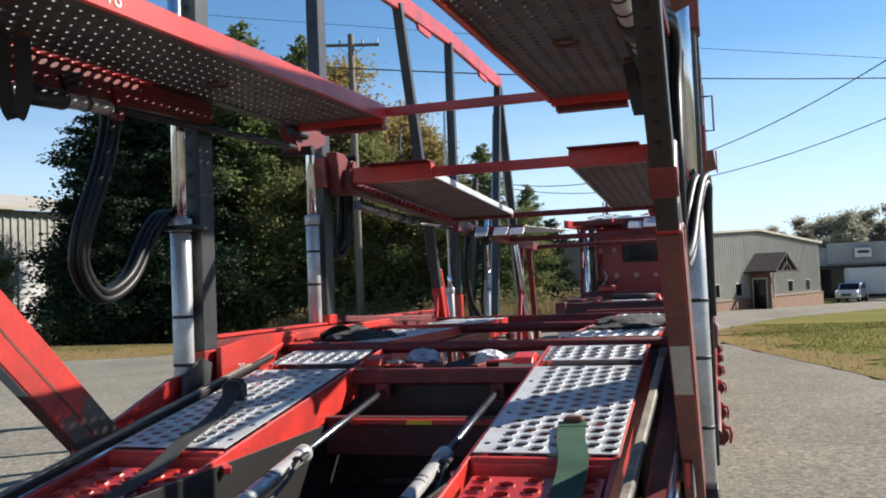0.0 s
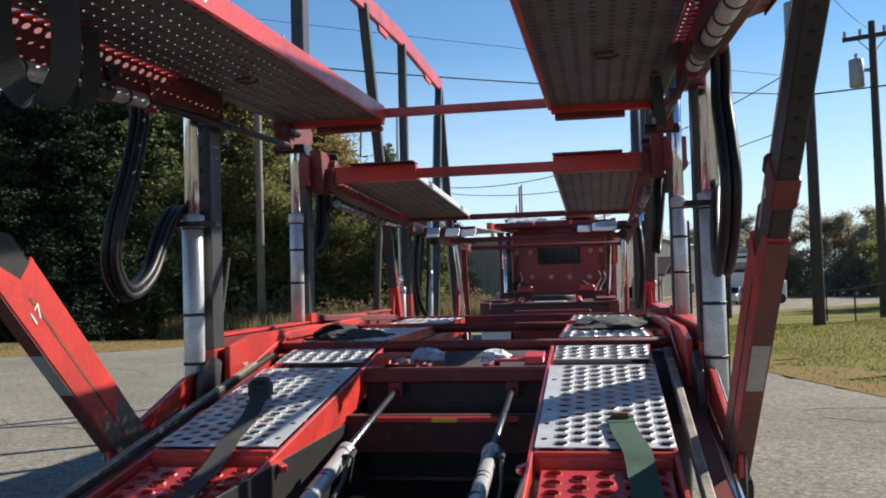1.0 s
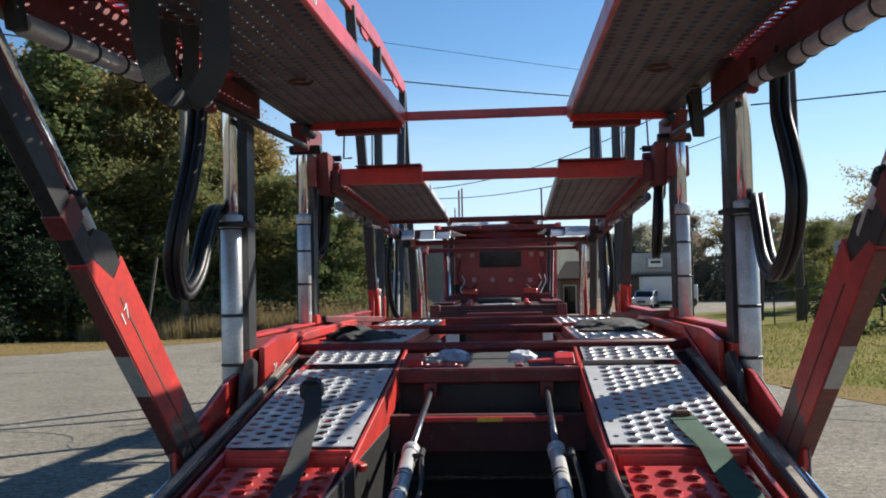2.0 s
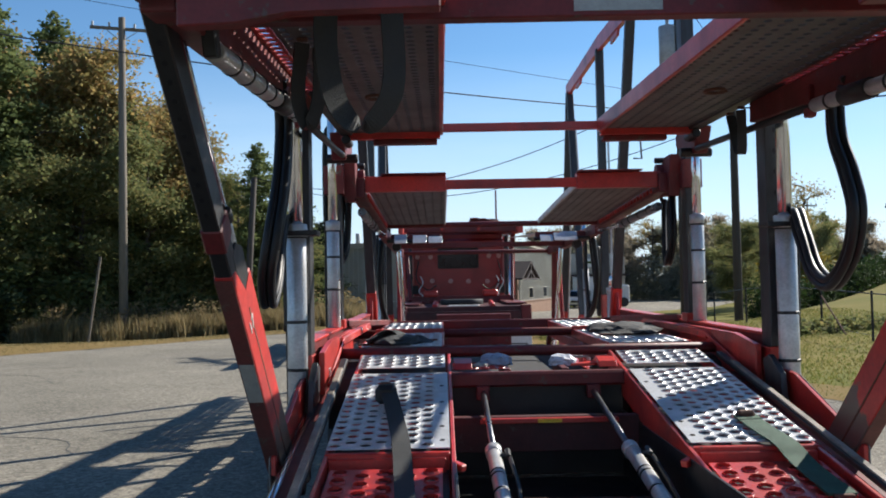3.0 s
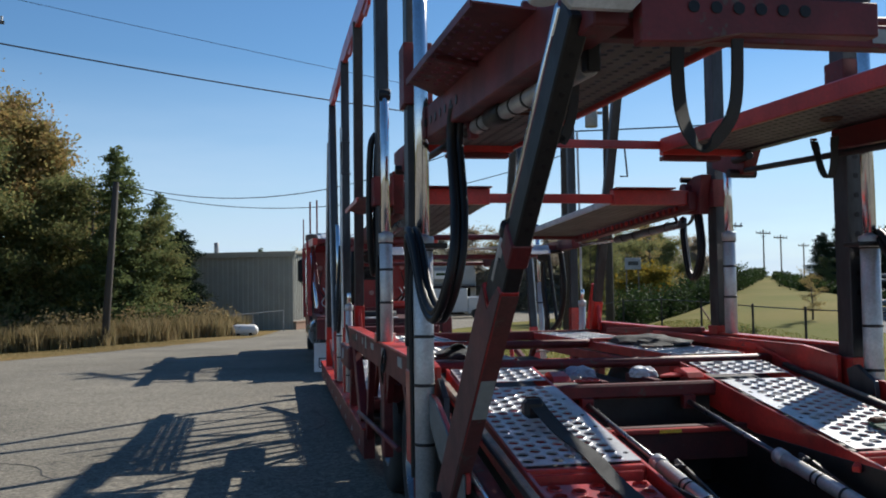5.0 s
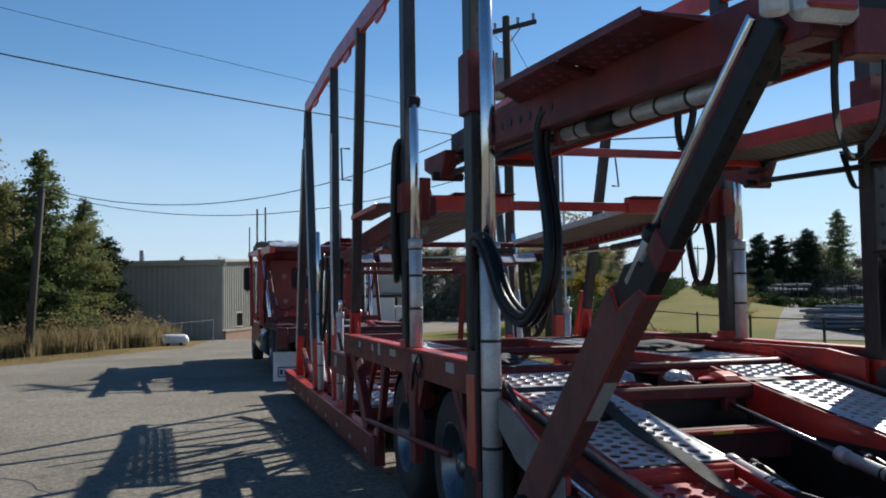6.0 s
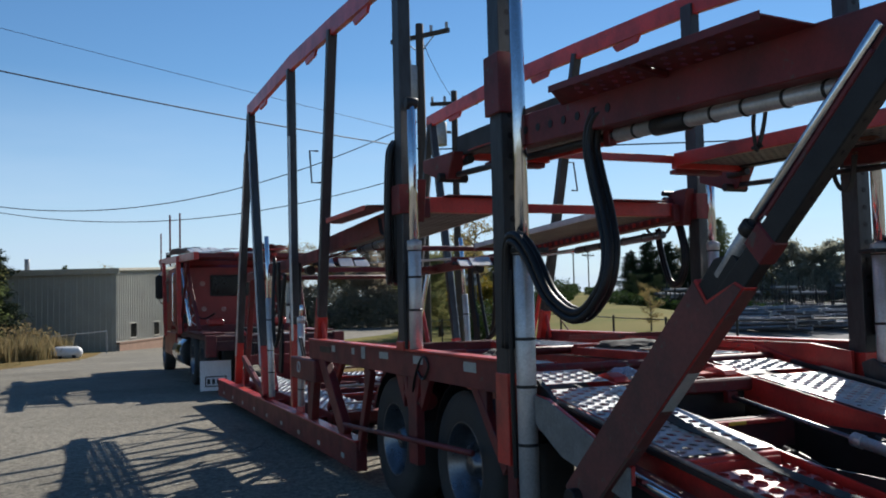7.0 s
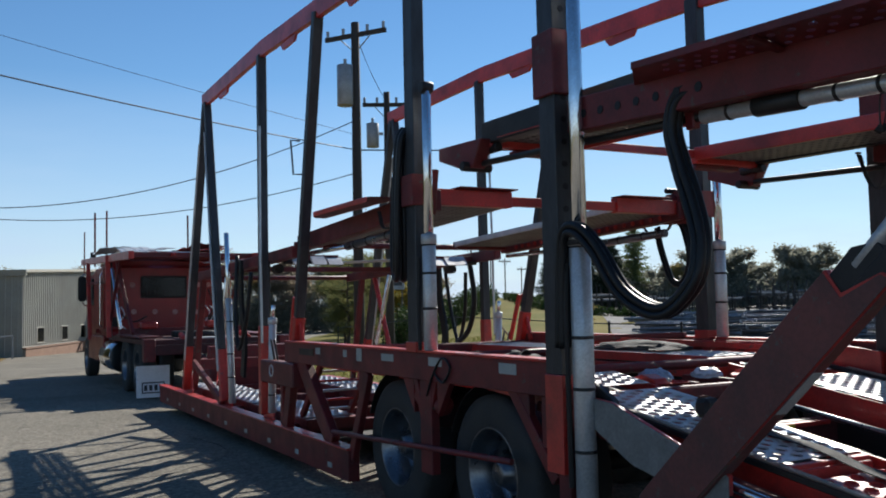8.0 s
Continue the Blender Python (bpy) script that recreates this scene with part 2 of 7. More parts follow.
def rod(p0, p1, r, n=14, bm=None, r1=None):
    """A round bar with chamfered ends."""
    p0, p1 = Vector(p0), Vector(p1)
    d = (p1 - p0).length
    r1 = r if r1 is None else r1
    m = along(p0, p1)
    own = bm if bm is not None else bmesh.new()
    c = min(0.25 * r, 0.004, d * 0.2)
    rings = []
    for y, q in ((0, r - c), (c, r), (d - c, r1), (d, r1 - c)):
        rings.append([own.verts.new(m @ Vector((q * math.cos(a), y, q * math.sin(a)))) for a in [2 * math.pi * i / n for i in range(n)]])
    for a, b in zip(rings, rings[1:]):
        for i in range(n):
            own.faces.new((a[i], a[(i + 1) % n], b[(i + 1) % n], b[i]))
    own.faces.new(rings[0][::-1])
    own.faces.new(rings[-1])
    return own


def sweep(points, r, n=8, bm=None):
    """A round hose along points."""
    own = bm if bm is not None else bmesh.new()
    pts = [Vector(p) for p in points]
    rings = []
    side = None
    for i, p in enumerate(pts):
        t = (pts[min(i + 1, len(pts) - 1)] - pts[max(i - 1, 0)]).normalized()
        if side is None:
            side = t.cross(Vector((0, 0, 1)))
            if side.length < 1e-3:
                side = t.cross(Vector((0, 1, 0)))
        side = (side - t * side.dot(t)).normalized()
        up = t.cross(side)
        rings.append([own.verts.new(p + (side * math.cos(a) + up * math.sin(a)) * r) for a in [2 * math.pi * k / n for k in range(n)]])
    for a, b in zip(rings, rings[1:]):
        for i in range(n):
            own.faces.new((a[i], a[(i + 1) % n], b[(i + 1) % n], b[i]))
    own.faces.new(rings[0][::-1])
    own.faces.new(rings[-1])
    return own


def curve_points(ctrl, n=24):
    """A smooth line through the control points."""
    c = [Vector(p) for p in ctrl]
    c = [2 * c[0] - c[1]] + c + [2 * c[-1] - c[-2]]
    out = []
    for i in range(1, len(c) - 2):
        for k in range(n):
            t = k / n
            p0, p1, p2, p3 = c[i - 1], c[i], c[i + 1], c[i + 2]
            out.append(0.5 * ((2 * p1) + (p2 - p0) * t + (2 * p0 - 5 * p1 + 4 * p2 - p3) * t * t + (3 * p1 - p0 - 3 * p2 + p3) * t ** 3))
    out.append(c[-2])
    return out


def ribbon(points, width_way, w, th, bm=None):
    """A flat strap along points, w wide along width_way, th thick."""
    own = bm if bm is not None else bmesh.new()
    pts = [Vector(p) for p in points]
    ww = Vector(width_way).normalized()
    rings = []
    for i, p in enumerate(pts):
        t = (pts[min(i + 1, len(pts) - 1)] - pts[max(i - 1, 0)]).normalized()
        s = (ww - t * ww.dot(t)).normalized()
        up = t.cross(s)
        rings.append([own.verts.new(p + s * a * w / 2 + up * b * th / 2) for a, b in ((-1, -1), (1, -1), (1, 1), (-1, 1))])
    for a, b in zip(rings, rings[1:]):
        for i in range(4):
            own.faces.new((a[i], a[(i + 1) % 4], b[(i + 1) % 4], b[i]))
    own.faces.new(rings[0][::-1])
    own.faces.new(rings[-1])
    return own


def prism(outline, axis, a0, a1, bevel=0.003, bm=None):
    """A flat outline pushed along an axis. The outline's two numbers are the other two axes in order."""
    own = bmesh.new()
    def place(p, a):
        return Vector((a, p[0], p[1])) if axis == "x" else Vector((p[0], a, p[1])) if axis == "y" else Vector((p[0], p[1], a))
    lo = [own.verts.new(place(p, a0)) for p in outline]
    hi = [own.verts.new(place(p, a1)) for p in outline]
    n = len(outline)
    for i in range(n):
        own.faces.new((lo[i], lo[(i + 1) % n], hi[(i + 1) % n], hi[i]))
    own.faces.new(lo[::-1])
    own.faces.new(hi)
    return finish(own, bevel, bm)


def perforated(name, w, l, nx, ny, rx, ry, th, m, rim=0.006, shift=0.0, skip=None, blind=None, lead=0.0, stagger=False):
    """A plate with real holes whose rims are pressed up: w along x, l along y, its top at z = 0, laid by the pose m.
    blind: which holes are only dimples; lead: a plain border before the first column (after the last, if negative)."""
    verts, faces = [], []
    cw, cl = (w - abs(lead)) / nx, l / ny
    off = max(0.0, lead)
    k = 8
    ring = [(math.cos(2 * math.pi * i / k + math.pi / 8), math.sin(2 * math.pi * i / k + math.pi / 8)) for i in range(k)]
    outer = [(1, 0.4142), (0.4142, 1), (-0.4142, 1), (-1, 0.4142), (-1, -0.4142), (-0.4142, -1), (0.4142, -1), (1, -0.4142)]
    rr = random.Random(len(name) + nx * 7 + ny)
    for j in range(ny):
        for i in range(nx):
            cx, cy = off + (i + 0.5) * cw, (j + 0.5) * cl
            if stagger and i % 2:
                if j == 0:
                    for y0, y1 in ((0, cl / 2), (l - cl / 2, l)):
                        b0 = len(verts)
                        verts += [(cx + sx * cw / 2, y, z) for z in (0, -th) for sx, y in ((-1, y0), (1, y0), (1, y1), (-1, y1))]
                        faces += [(b0, b0 + 1, b0 + 2, b0 + 3), (b0 + 7, b0 + 6, b0 + 5, b0 + 4)]
                    continue
                cy -= cl / 2
            hx = cx + (shift if j % 2 else -shift) * cw
            if skip and skip(i, j):
                b0 = len(verts)
                for z in (0, -th):
                    verts += [(cx + sx * cw / 2, cy + sy * cl / 2, z) for sx, sy in ((-1, -1), (1, -1), (1, 1), (-1, 1))]
                faces += [(b0, b0 + 1, b0 + 2, b0 + 3), (b0 + 7, b0 + 6, b0 + 5, b0 + 4)]
                continue
            lift = rim * rr.uniform(0.75, 1.15)
            b0 = len(verts)
            verts += [(cx + ox * cw / 2, cy + oy * cl / 2, 0) for ox, oy in outer]
            verts += [(hx + ox * rx * 1.18, cy + oy * ry * 1.18, 0) for ox, oy in ring]
            verts += [(hx + ox * rx, cy + oy * ry, lift) for ox, oy in ring]
            verts += [(hx + ox * rx * 0.96, cy + oy * ry * 0.96, -th) for ox, oy in ring]
            verts += [(cx + ox * cw / 2, cy + oy * cl / 2, -th) for ox, oy in outer]
            for q in range(4):
                for s in range(k):
                    t = (s + 1) % k
                    faces.append((b0 + q * k + s, b0 + q * k + t, b0 + (q + 1) * k + t, b0 + (q + 1) * k + s))
            if blind and blind(i, j):
                c0 = len(verts)
                verts += [(hx + ox * rx * 0.55, cy + oy * ry * 0.55, lift + 0.001) for ox, oy in ring]
                for s in range(k):
                    t = (s + 1) % k
                    faces.append((b0 + 3 * k + s, b0 + 3 * k + t, c0 + t, c0 + s))
                faces.append(tuple(c0 + s for s in range(k)))
            # the corners of the cell
            for z, o in ((0, 0), (-th, 4 * k)):
                c0 = len(verts)
                verts += [(cx + sx * cw / 2, cy + sy * cl / 2, z) for sx, sy in ((1, 1), (-1, 1), (-1, -1), (1, -1))]
                for q, (s, t) in enumerate(((0, 1), (2, 3), (4, 5), (6, 7))):
                    faces.append((b0 + o + s, c0 + q, b0 + o + t) if z == 0 else (b0 + o + t, c0 + q, b0 + o + s))
    if lead:
        e0, e1 = (0.0, lead) if lead > 0 else (w + lead, w)
        b0 = len(verts)
        verts += [(e0, 0, 0), (e1, 0, 0), (e1, l, 0), (e0, l, 0), (e0, 0, -th), (e1, 0, -th), (e1, l, -th), (e0, l, -th)]
        faces += [(b0, b0 + 1, b0 + 2, b0 + 3), (b0 + 7, b0 + 6, b0 + 5, b0 + 4)]
    b0 = len(verts)
    verts += [(0, 0, 0), (w, 0, 0), (w, l, 0), (0, l, 0), (0, 0, -th), (w, 0, -th), (w, l, -th), (0, l, -th)]
    faces += [(b0 + a, b0 + (a + 1) % 4, b0 + 4 + (a + 1) % 4, b0 + 4 + a) for a in range(4)]
    me = bpy.data.meshes.new(name)
    me.from_pydata([m @ Vector(v) for v in verts], [], faces)
    me.validate()
    return me


def dots(name, points, way, r, depth, mat, parent, n=8):
    """Alike short round pieces on one shared mesh, at points given in the parent's own frame."""
    me = bpy.data.meshes.new(name)
    b = rod((0, 0, 0), Vector(way).normalized() * depth, r, n)
    b.to_mesh(me)
    b.free()
    me.materials.append(mat)
    for p in points:
        ob = new(name, me)
        ob.parent = parent
        if parent.type == "EMPTY":
            ob.matrix_parent_inverse = Matrix.Translation(-parent.location)
        ob.location = p


def letters(text, size, m, mat, parent, depth=0.0015):
    """Raised characters as one mesh, laid by the pose m."""
    cu = bpy.data.curves.new("mark", "FONT")
    cu.body, cu.size, cu.extrude, cu.align_x, cu.align_y = text, size, depth, "CENTER", "CENTER"
    tmp = bpy.data.objects.new("mark", cu)
    scene.collection.objects.link(tmp)
    dg = bpy.context.evaluated_depsgraph_get()
    me = bpy.data.meshes.new_from_object(tmp.evaluated_get(dg))
    bpy.data.objects.remove(tmp)
    me.transform(m)
    me.materials.clear()
    return part("number_mark", me, mat, parent)


def smooth_step(a):
    a = max(0.0, min(1.0, a))
    return a * a * (3 - 2 * a)


def ground_height(x, y):
    """The yard is level and falls away ahead; to the right a strip of grass climbs to a narrow crest."""
    h = -0.65 * smooth_step((y - 14) / 32) - 0.024 * max(0.0, min(29.0, y - 46))
    h -= 0.40 * smooth_step((-x - 4) / 10) * smooth_step((y - 16) / 16) * (1 - smooth_step((y - 40) / 12))
    r = (x - 9) * 0.866 - (y - 25) * 0.5
    s = (x - 9) * 0.5 + (y - 25) * 0.866
    hill = (0.62 + 0.030 * max(-12.0, min(0.0, s))) * smooth_step((s + 14) / 14)
    hill += 0.027 * max(0.0, min(70.0, s)) * (1 - smooth_step((r - 8.2 + 0.03 * s) / 3.6))
    w = smooth_step((r + 1) / 6)
    return h * (1 - w) + hill * w

# ---- the car carrier trailer ----
trailer = thing("car_carrier_trailer", (0, 4, 0), "red two-level car carrier trailer with empty decks", "trailer")


def lip_top(y):
    """Height of the rear upper deck's edge."""
    return 2.41 + 0.03 * y


def beam_mid(y):
    """Height of the middle of the rear upper side beams."""
    return 2.319 + 0.058 * y


def skid_top(y):
    """Height of the sloping rear skids."""
    return 0.906 + 0.156 * y


def mid_top(y):
    return 2.132 - 0.039 * (y - 1.8)


def ring_band(at, r, parent, mat=BLACK, w=0.016):
    part("clamp_band", rod((at[0], at[1], at[2] - w / 2), (at[0], at[1], at[2] + w / 2), r, 16), mat, parent)


def lift_post(s, y, z0, z_low, z_rod, z_top, name, group_bands):
    """A steel post with its lifting cylinder on the outer rear face."""
    x = 1.245 * s
    py = y + 0.165
    half = 0.055 if y < 1 else 0.044
    post = part(name, box(x - half, x + half, py - 0.065, py + 0.065, z0 + 0.02, z_top), STEEL, trailer, "grey worn steel post with a red foot")
    part("post_foot", box(x - 0.060, x + 0.060, py - 0.070, py + 0.070, (z0 - 0.45) if y < 1 else 1.125, (z0 + 0.02) if y < 1 else 1.19), RED, post)
    # row of locking holes down the rear face
    if y < 1:
        dots("locking_hole", [(x, py - 0.0645, z0 + 0.38 + 0.11 * k) for k in range(int((z_top - z0 - 0.4) / 0.11))], (0, -1, 0), 0.017, 0.0035, HOSE, post)
    cyl = part("lift_cylinder", rod((x, y, (z0 - 0.6) if y < 1 else 1.14), (x, y, z_low), 0.051 if y < 1 else 0.044, 20), ALU, trailer, "silver painted hydraulic lift cylinder", smooth=True)
    part("cylinder_collar", rod((x, y, z_low - 0.02), (x, y, z_low + 0.045), 0.058 if y < 1 else 0.050, 20), ALU, cyl, smooth=True)
    part("piston_rod", rod((x, y, z_low + 0.03), (x, y, z_rod), 0.036 if y < 1 else 0.031, 18), CHROME, cyl, "polished chrome piston rod", smooth=True)
    part("rod_eye", rod((x - 0.04 * s, y, z_rod + 0.02), (x + 0.04 * s, y, z_rod + 0.02), 0.04, 14), BLACK, cyl, smooth=True)
    for z in group_bands:
        ring_band((x, y, z), 0.055 if y < 1 else 0.048, cyl)
    # the line that feeds the cylinder runs down its side
    part("feed_line", sweep([(x + 0.05 * s, y + 0.045, z_low - 0.1), (x + 0.055 * s, y + 0.05, (z0 + z_low) / 2), (x + 0.05 * s, y + 0.05, (z0 - 0.5) if y < 1 else 1.14)], 0.014, 8), HOSE, cyl)
    part("lift_bracket", box(x - 0.075, x + 0.075, py - 0.09, py + 0.085, z_rod - 0.62, z_rod - 0.30) if y < 1 else
         box(x - 0.07, x + 0.07, py - 0.08, py + 0.08, 2.06, 2.26), RED_SHADE, post)
    return post


for s in (-1, 1):
    lift_post(s, 0.0, 1.05, 1.70, 3.05, 3.66, "rear_lift_post", (1.25, 1.01, 0.72, 1.68))
    lift_post(s, 1.55, 1.13, 1.82, 2.78 if s < 0 else 2.50, 3.80, "middle_lift_post", (1.40, 1.62, 1.80))

# side rails over the axles, foot plates and gussets
for s in (-1, 1):
    x = 1.245 * s
    rail = part("side_rail", box(x - 0.04, x + 0.04, 0.24, 4.30, 0.955, 1.125), RED_SHADE, trailer, "red side rail above the wheels, darkened for shade")
    part("rail_cap", box(x - 0.05, x + 0.05, 0.24, 4.28, 1.125, 1.14, 0.003), RED, rail)
    for y, w, h in ((0.60, 0.085, 0.028), (1.42, 0.085, 0.026), (2.11, 0.095, 0.024), (2.60, 0.045, 0.046), (2.87, 0.035, 0.026), (3.45, 0.05, 0.026)):
        part("reflector", box(x + 0.0405 * s, x + 0.044 * s, y - w, y + w, 1.075 - h, 1.075 + h, 0), REFLECT, rail)
    part("name_plate", box(x + 0.0405 * s, x + 0.044 * s, 3.55, 3.90, 1.03, 1.085, 0), BLACK, rail)
    for y0, y1 in ((0.44, 0.62), (1.28, 1.44), (1.76, 1.92), (2.50, 2.66)):
        out = y0 if y0 in (0.44, 1.76) else y1
        part("arch_corner", prism([(y0, 0.955), (y1, 0.955), (out, 0.74)], "x", x - 0.02, x + 0.02, 0.003), RED_SHADE, rail)
    part("arch_leg", beam((x, 2.52, 0.95), (x, 2.84, 0.30), 0.05, 0.085), RED_SHADE, rail)
    for y, z in ((1.60, 0.86), (1.52, 0.80), (1.72, 0.83)):
        part("brake_chamber", rod((x - 0.05 * s, y - 0.06, z), (x - 0.04 * s, y + 0.06, z + 0.01), 0.06, 14), RED_SHADE, trailer, smooth=True)
    part("brake_hose", sweep(curve_points([(x + 0.045 * s, 1.42, 1.0), (x + 0.055 * s, 1.30, 0.96), (x + 0.05 * s, 1.22, 1.05), (x + 0.045 * s, 1.33, 1.10), (x + 0.05 * s, 1.45, 0.98), (x + 0.03 * s, 1.56, 0.86)], 8), 0.008, 6), HOSE, trailer)
    inner = part("inner_side_plate", prism([(0.16, 0.86), (1.66, 0.98), (1.66, 1.12), (0.5, 1.12), (0.16, 1.08)], "x", x - 0.115 * s, x - 0.085 * s), RED, trailer)
    part("plate_rib", beam((x - 0.125 * s, 0.22, 0.90), (x - 0.125 * s, 1.0, 1.09), 0.012, 0.03), RED, inner)
    part("shoe_plate", prism([(-0.16, 0.80), (0.06, 0.84), (0.10, 1.01), (0.02, 1.04), (-0.13, 0.96)], "x", x - 0.10 * s, x - 0.07 * s), STEEL, trailer)
    part("skid_guard", prism([(-0.86, 0.66), (-0.10, 0.80), (-0.02, 0.97), (-0.16, 0.96), (-0.86, 0.74)], "x", x - 0.045 * s, x - 0.025 * s), RED, trailer)
    # gusset with an opening behind the rear wheel
    g = bmesh.new()
    beam((x, 0.13, 0.42), (x, 0.13, 1.0), 0.07, 0.09, 0.005, g, (0, 1, 0))
    beam((x, 0.22, 0.55), (x, 0.62, 0.99), 0.05, 0.07, 0.004, g)
    beam((x, 0.30, 0.70), (x, 0.30, 0.99), 0.045, 0.05, 0.004, g, (0, 1, 0))
    part("rear_gusset", g, RED_SHADE, trailer)
    h = bmesh.new()
    beam((x, 1.58, 0.38), (x, 1.58, 1.0), 0.06, 0.15, 0.005, h, (0, 1, 0))
    beam((x, 1.46, 0.98), (x, 1.56, 0.72), 0.05, 0.05, 0.004, h)
    beam((x, 1.74, 0.98), (x, 1.64, 0.72), 0.05, 0.05, 0.004, h)
    part("axle_hanger", h, RED_SHADE, trailer)
    part("rub_bar", rod((x + 0.06 * s, 0.55, 0.60), (x + 0.06 * s, 3.10, 0.47), 0.018, 10), RED_SHADE, trailer, smooth=True)
    for c in (0.97, 2.22):
        arc = [(c + 0.535 * math.cos(a), 0.455 + 0.52 * math.sin(a)) for a in [radians(20 + 140 * k / 12) for k in range(13)]]
        f = ribbon([(x - 0.26 * s, p[0], p[1]) for p in arc], (1, 0, 0), 0.34, 0.008)
        part("mudguard", f, BLACK, trailer)

# wheels: dual tyres on two axles
def tyre_mesh(r, w, mx, side):
    prof = [(0.56, -0.5), (0.62, -0.56), (0.80, -0.56), (0.93, -0.52), (0.985, -0.44), (1.0, -0.30), (1.0, 0.30), (0.985, 0.44), (0.93, 0.52), (0.80, 0.56), (0.62, 0.56), (0.56, 0.5)]
    bm = bmesh.new()
    n = 40
    rings = [[bm.verts.new(mx @ Vector((q[1] * w, r * q[0] * math.cos(a), r * q[0] * math.sin(a)))) for a in [2 * math.pi * i / n for i in range(n)]] for q in prof]
    for a, b in zip(rings, rings[1:]):
        for i in range(n):
            bm.faces.new((a[i], a[(i + 1) % n], b[(i + 1) % n], b[i]))
    return bm


def rim_mesh(r, w, mx, s):
    prof = [(0.60, 0.50), (0.575, 0.54), (0.555, 0.52), (0.54, 0.36), (0.50, 0.30), (0.485, -0.20), (0.45, -0.32), (0.27, -0.34), (0.25, -0.05), (0.19, 0.12), (0.15, 0.34), (0.12, 0.37), (0.0, 0.37)]
    bm = bmesh.new()
    n = 32
    rings = [[bm.verts.new(mx @ Vector((q[1] * w * s, max(0.004, r * q[0]) * math.cos(a), max(0.004, r * q[0]) * math.sin(a)))) for a in [2 * math.pi * i / n for i in range(n)]] for q in prof]
    for a, b in zip(rings, rings[1:]):
        for i in range(n):
            bm.faces.new((a[i], a[(i + 1) % n], b[(i + 1) % n], b[i]))
    bm.faces.new(rings[-1])
    return bm


def wheel(parent, x, y, z, r, w, s):
    mx = Matrix.Translation((x, y, z))
    t = part("wheel", tyre_mesh(r, w, mx, s), RUBBER, parent, "black truck tyre on an aluminium rim", smooth=True)
    rim = part("rim", rim_mesh(r, w, mx, s), WHEEL, t, "dull aluminium rim", smooth=True)
    nuts = []
    for k in range(10):
        a = 2 * math.pi * k / 10
        p = Vector((x - s * w * 0.34, y + 0.36 * r * math.cos(a), z + 0.36 * r * math.sin(a)))
        nuts.append(p)
    dots("wheel_nut", nuts, (s, 0, 0), 0.014, 0.035, STEEL, t, 6)
    return t


for s in (-1, 1):
    for y in (0.97, 2.22):
        wheel(trailer, 1.055 * s, y, 0.455, 0.455, 0.225, s)
        wheel(trailer, 0.775 * s, y, 0.455, 0.455, 0.225, s)
for y in (0.97, 2.22):
    part("axle", rod((-1.0, y, 0.455), (1.0, y, 0.455), 0.06, 14), BLACK, trailer, smooth=True)

SIDE_GREY = surface("weathered_grey_plate", (0.20, 0.20, 0.19), 0.6, 0.1, dark=(0.10, 0.095, 0.09), stain=0.8, scale=5, fine=60, bump=0.15)
RUB = surface("worn_rub_strip", (0.27, 0.23, 0.18), 0.7, dark=(0.08, 0.07, 0.06), stain=0.9, scale=6, fine=60, bump=0.3)

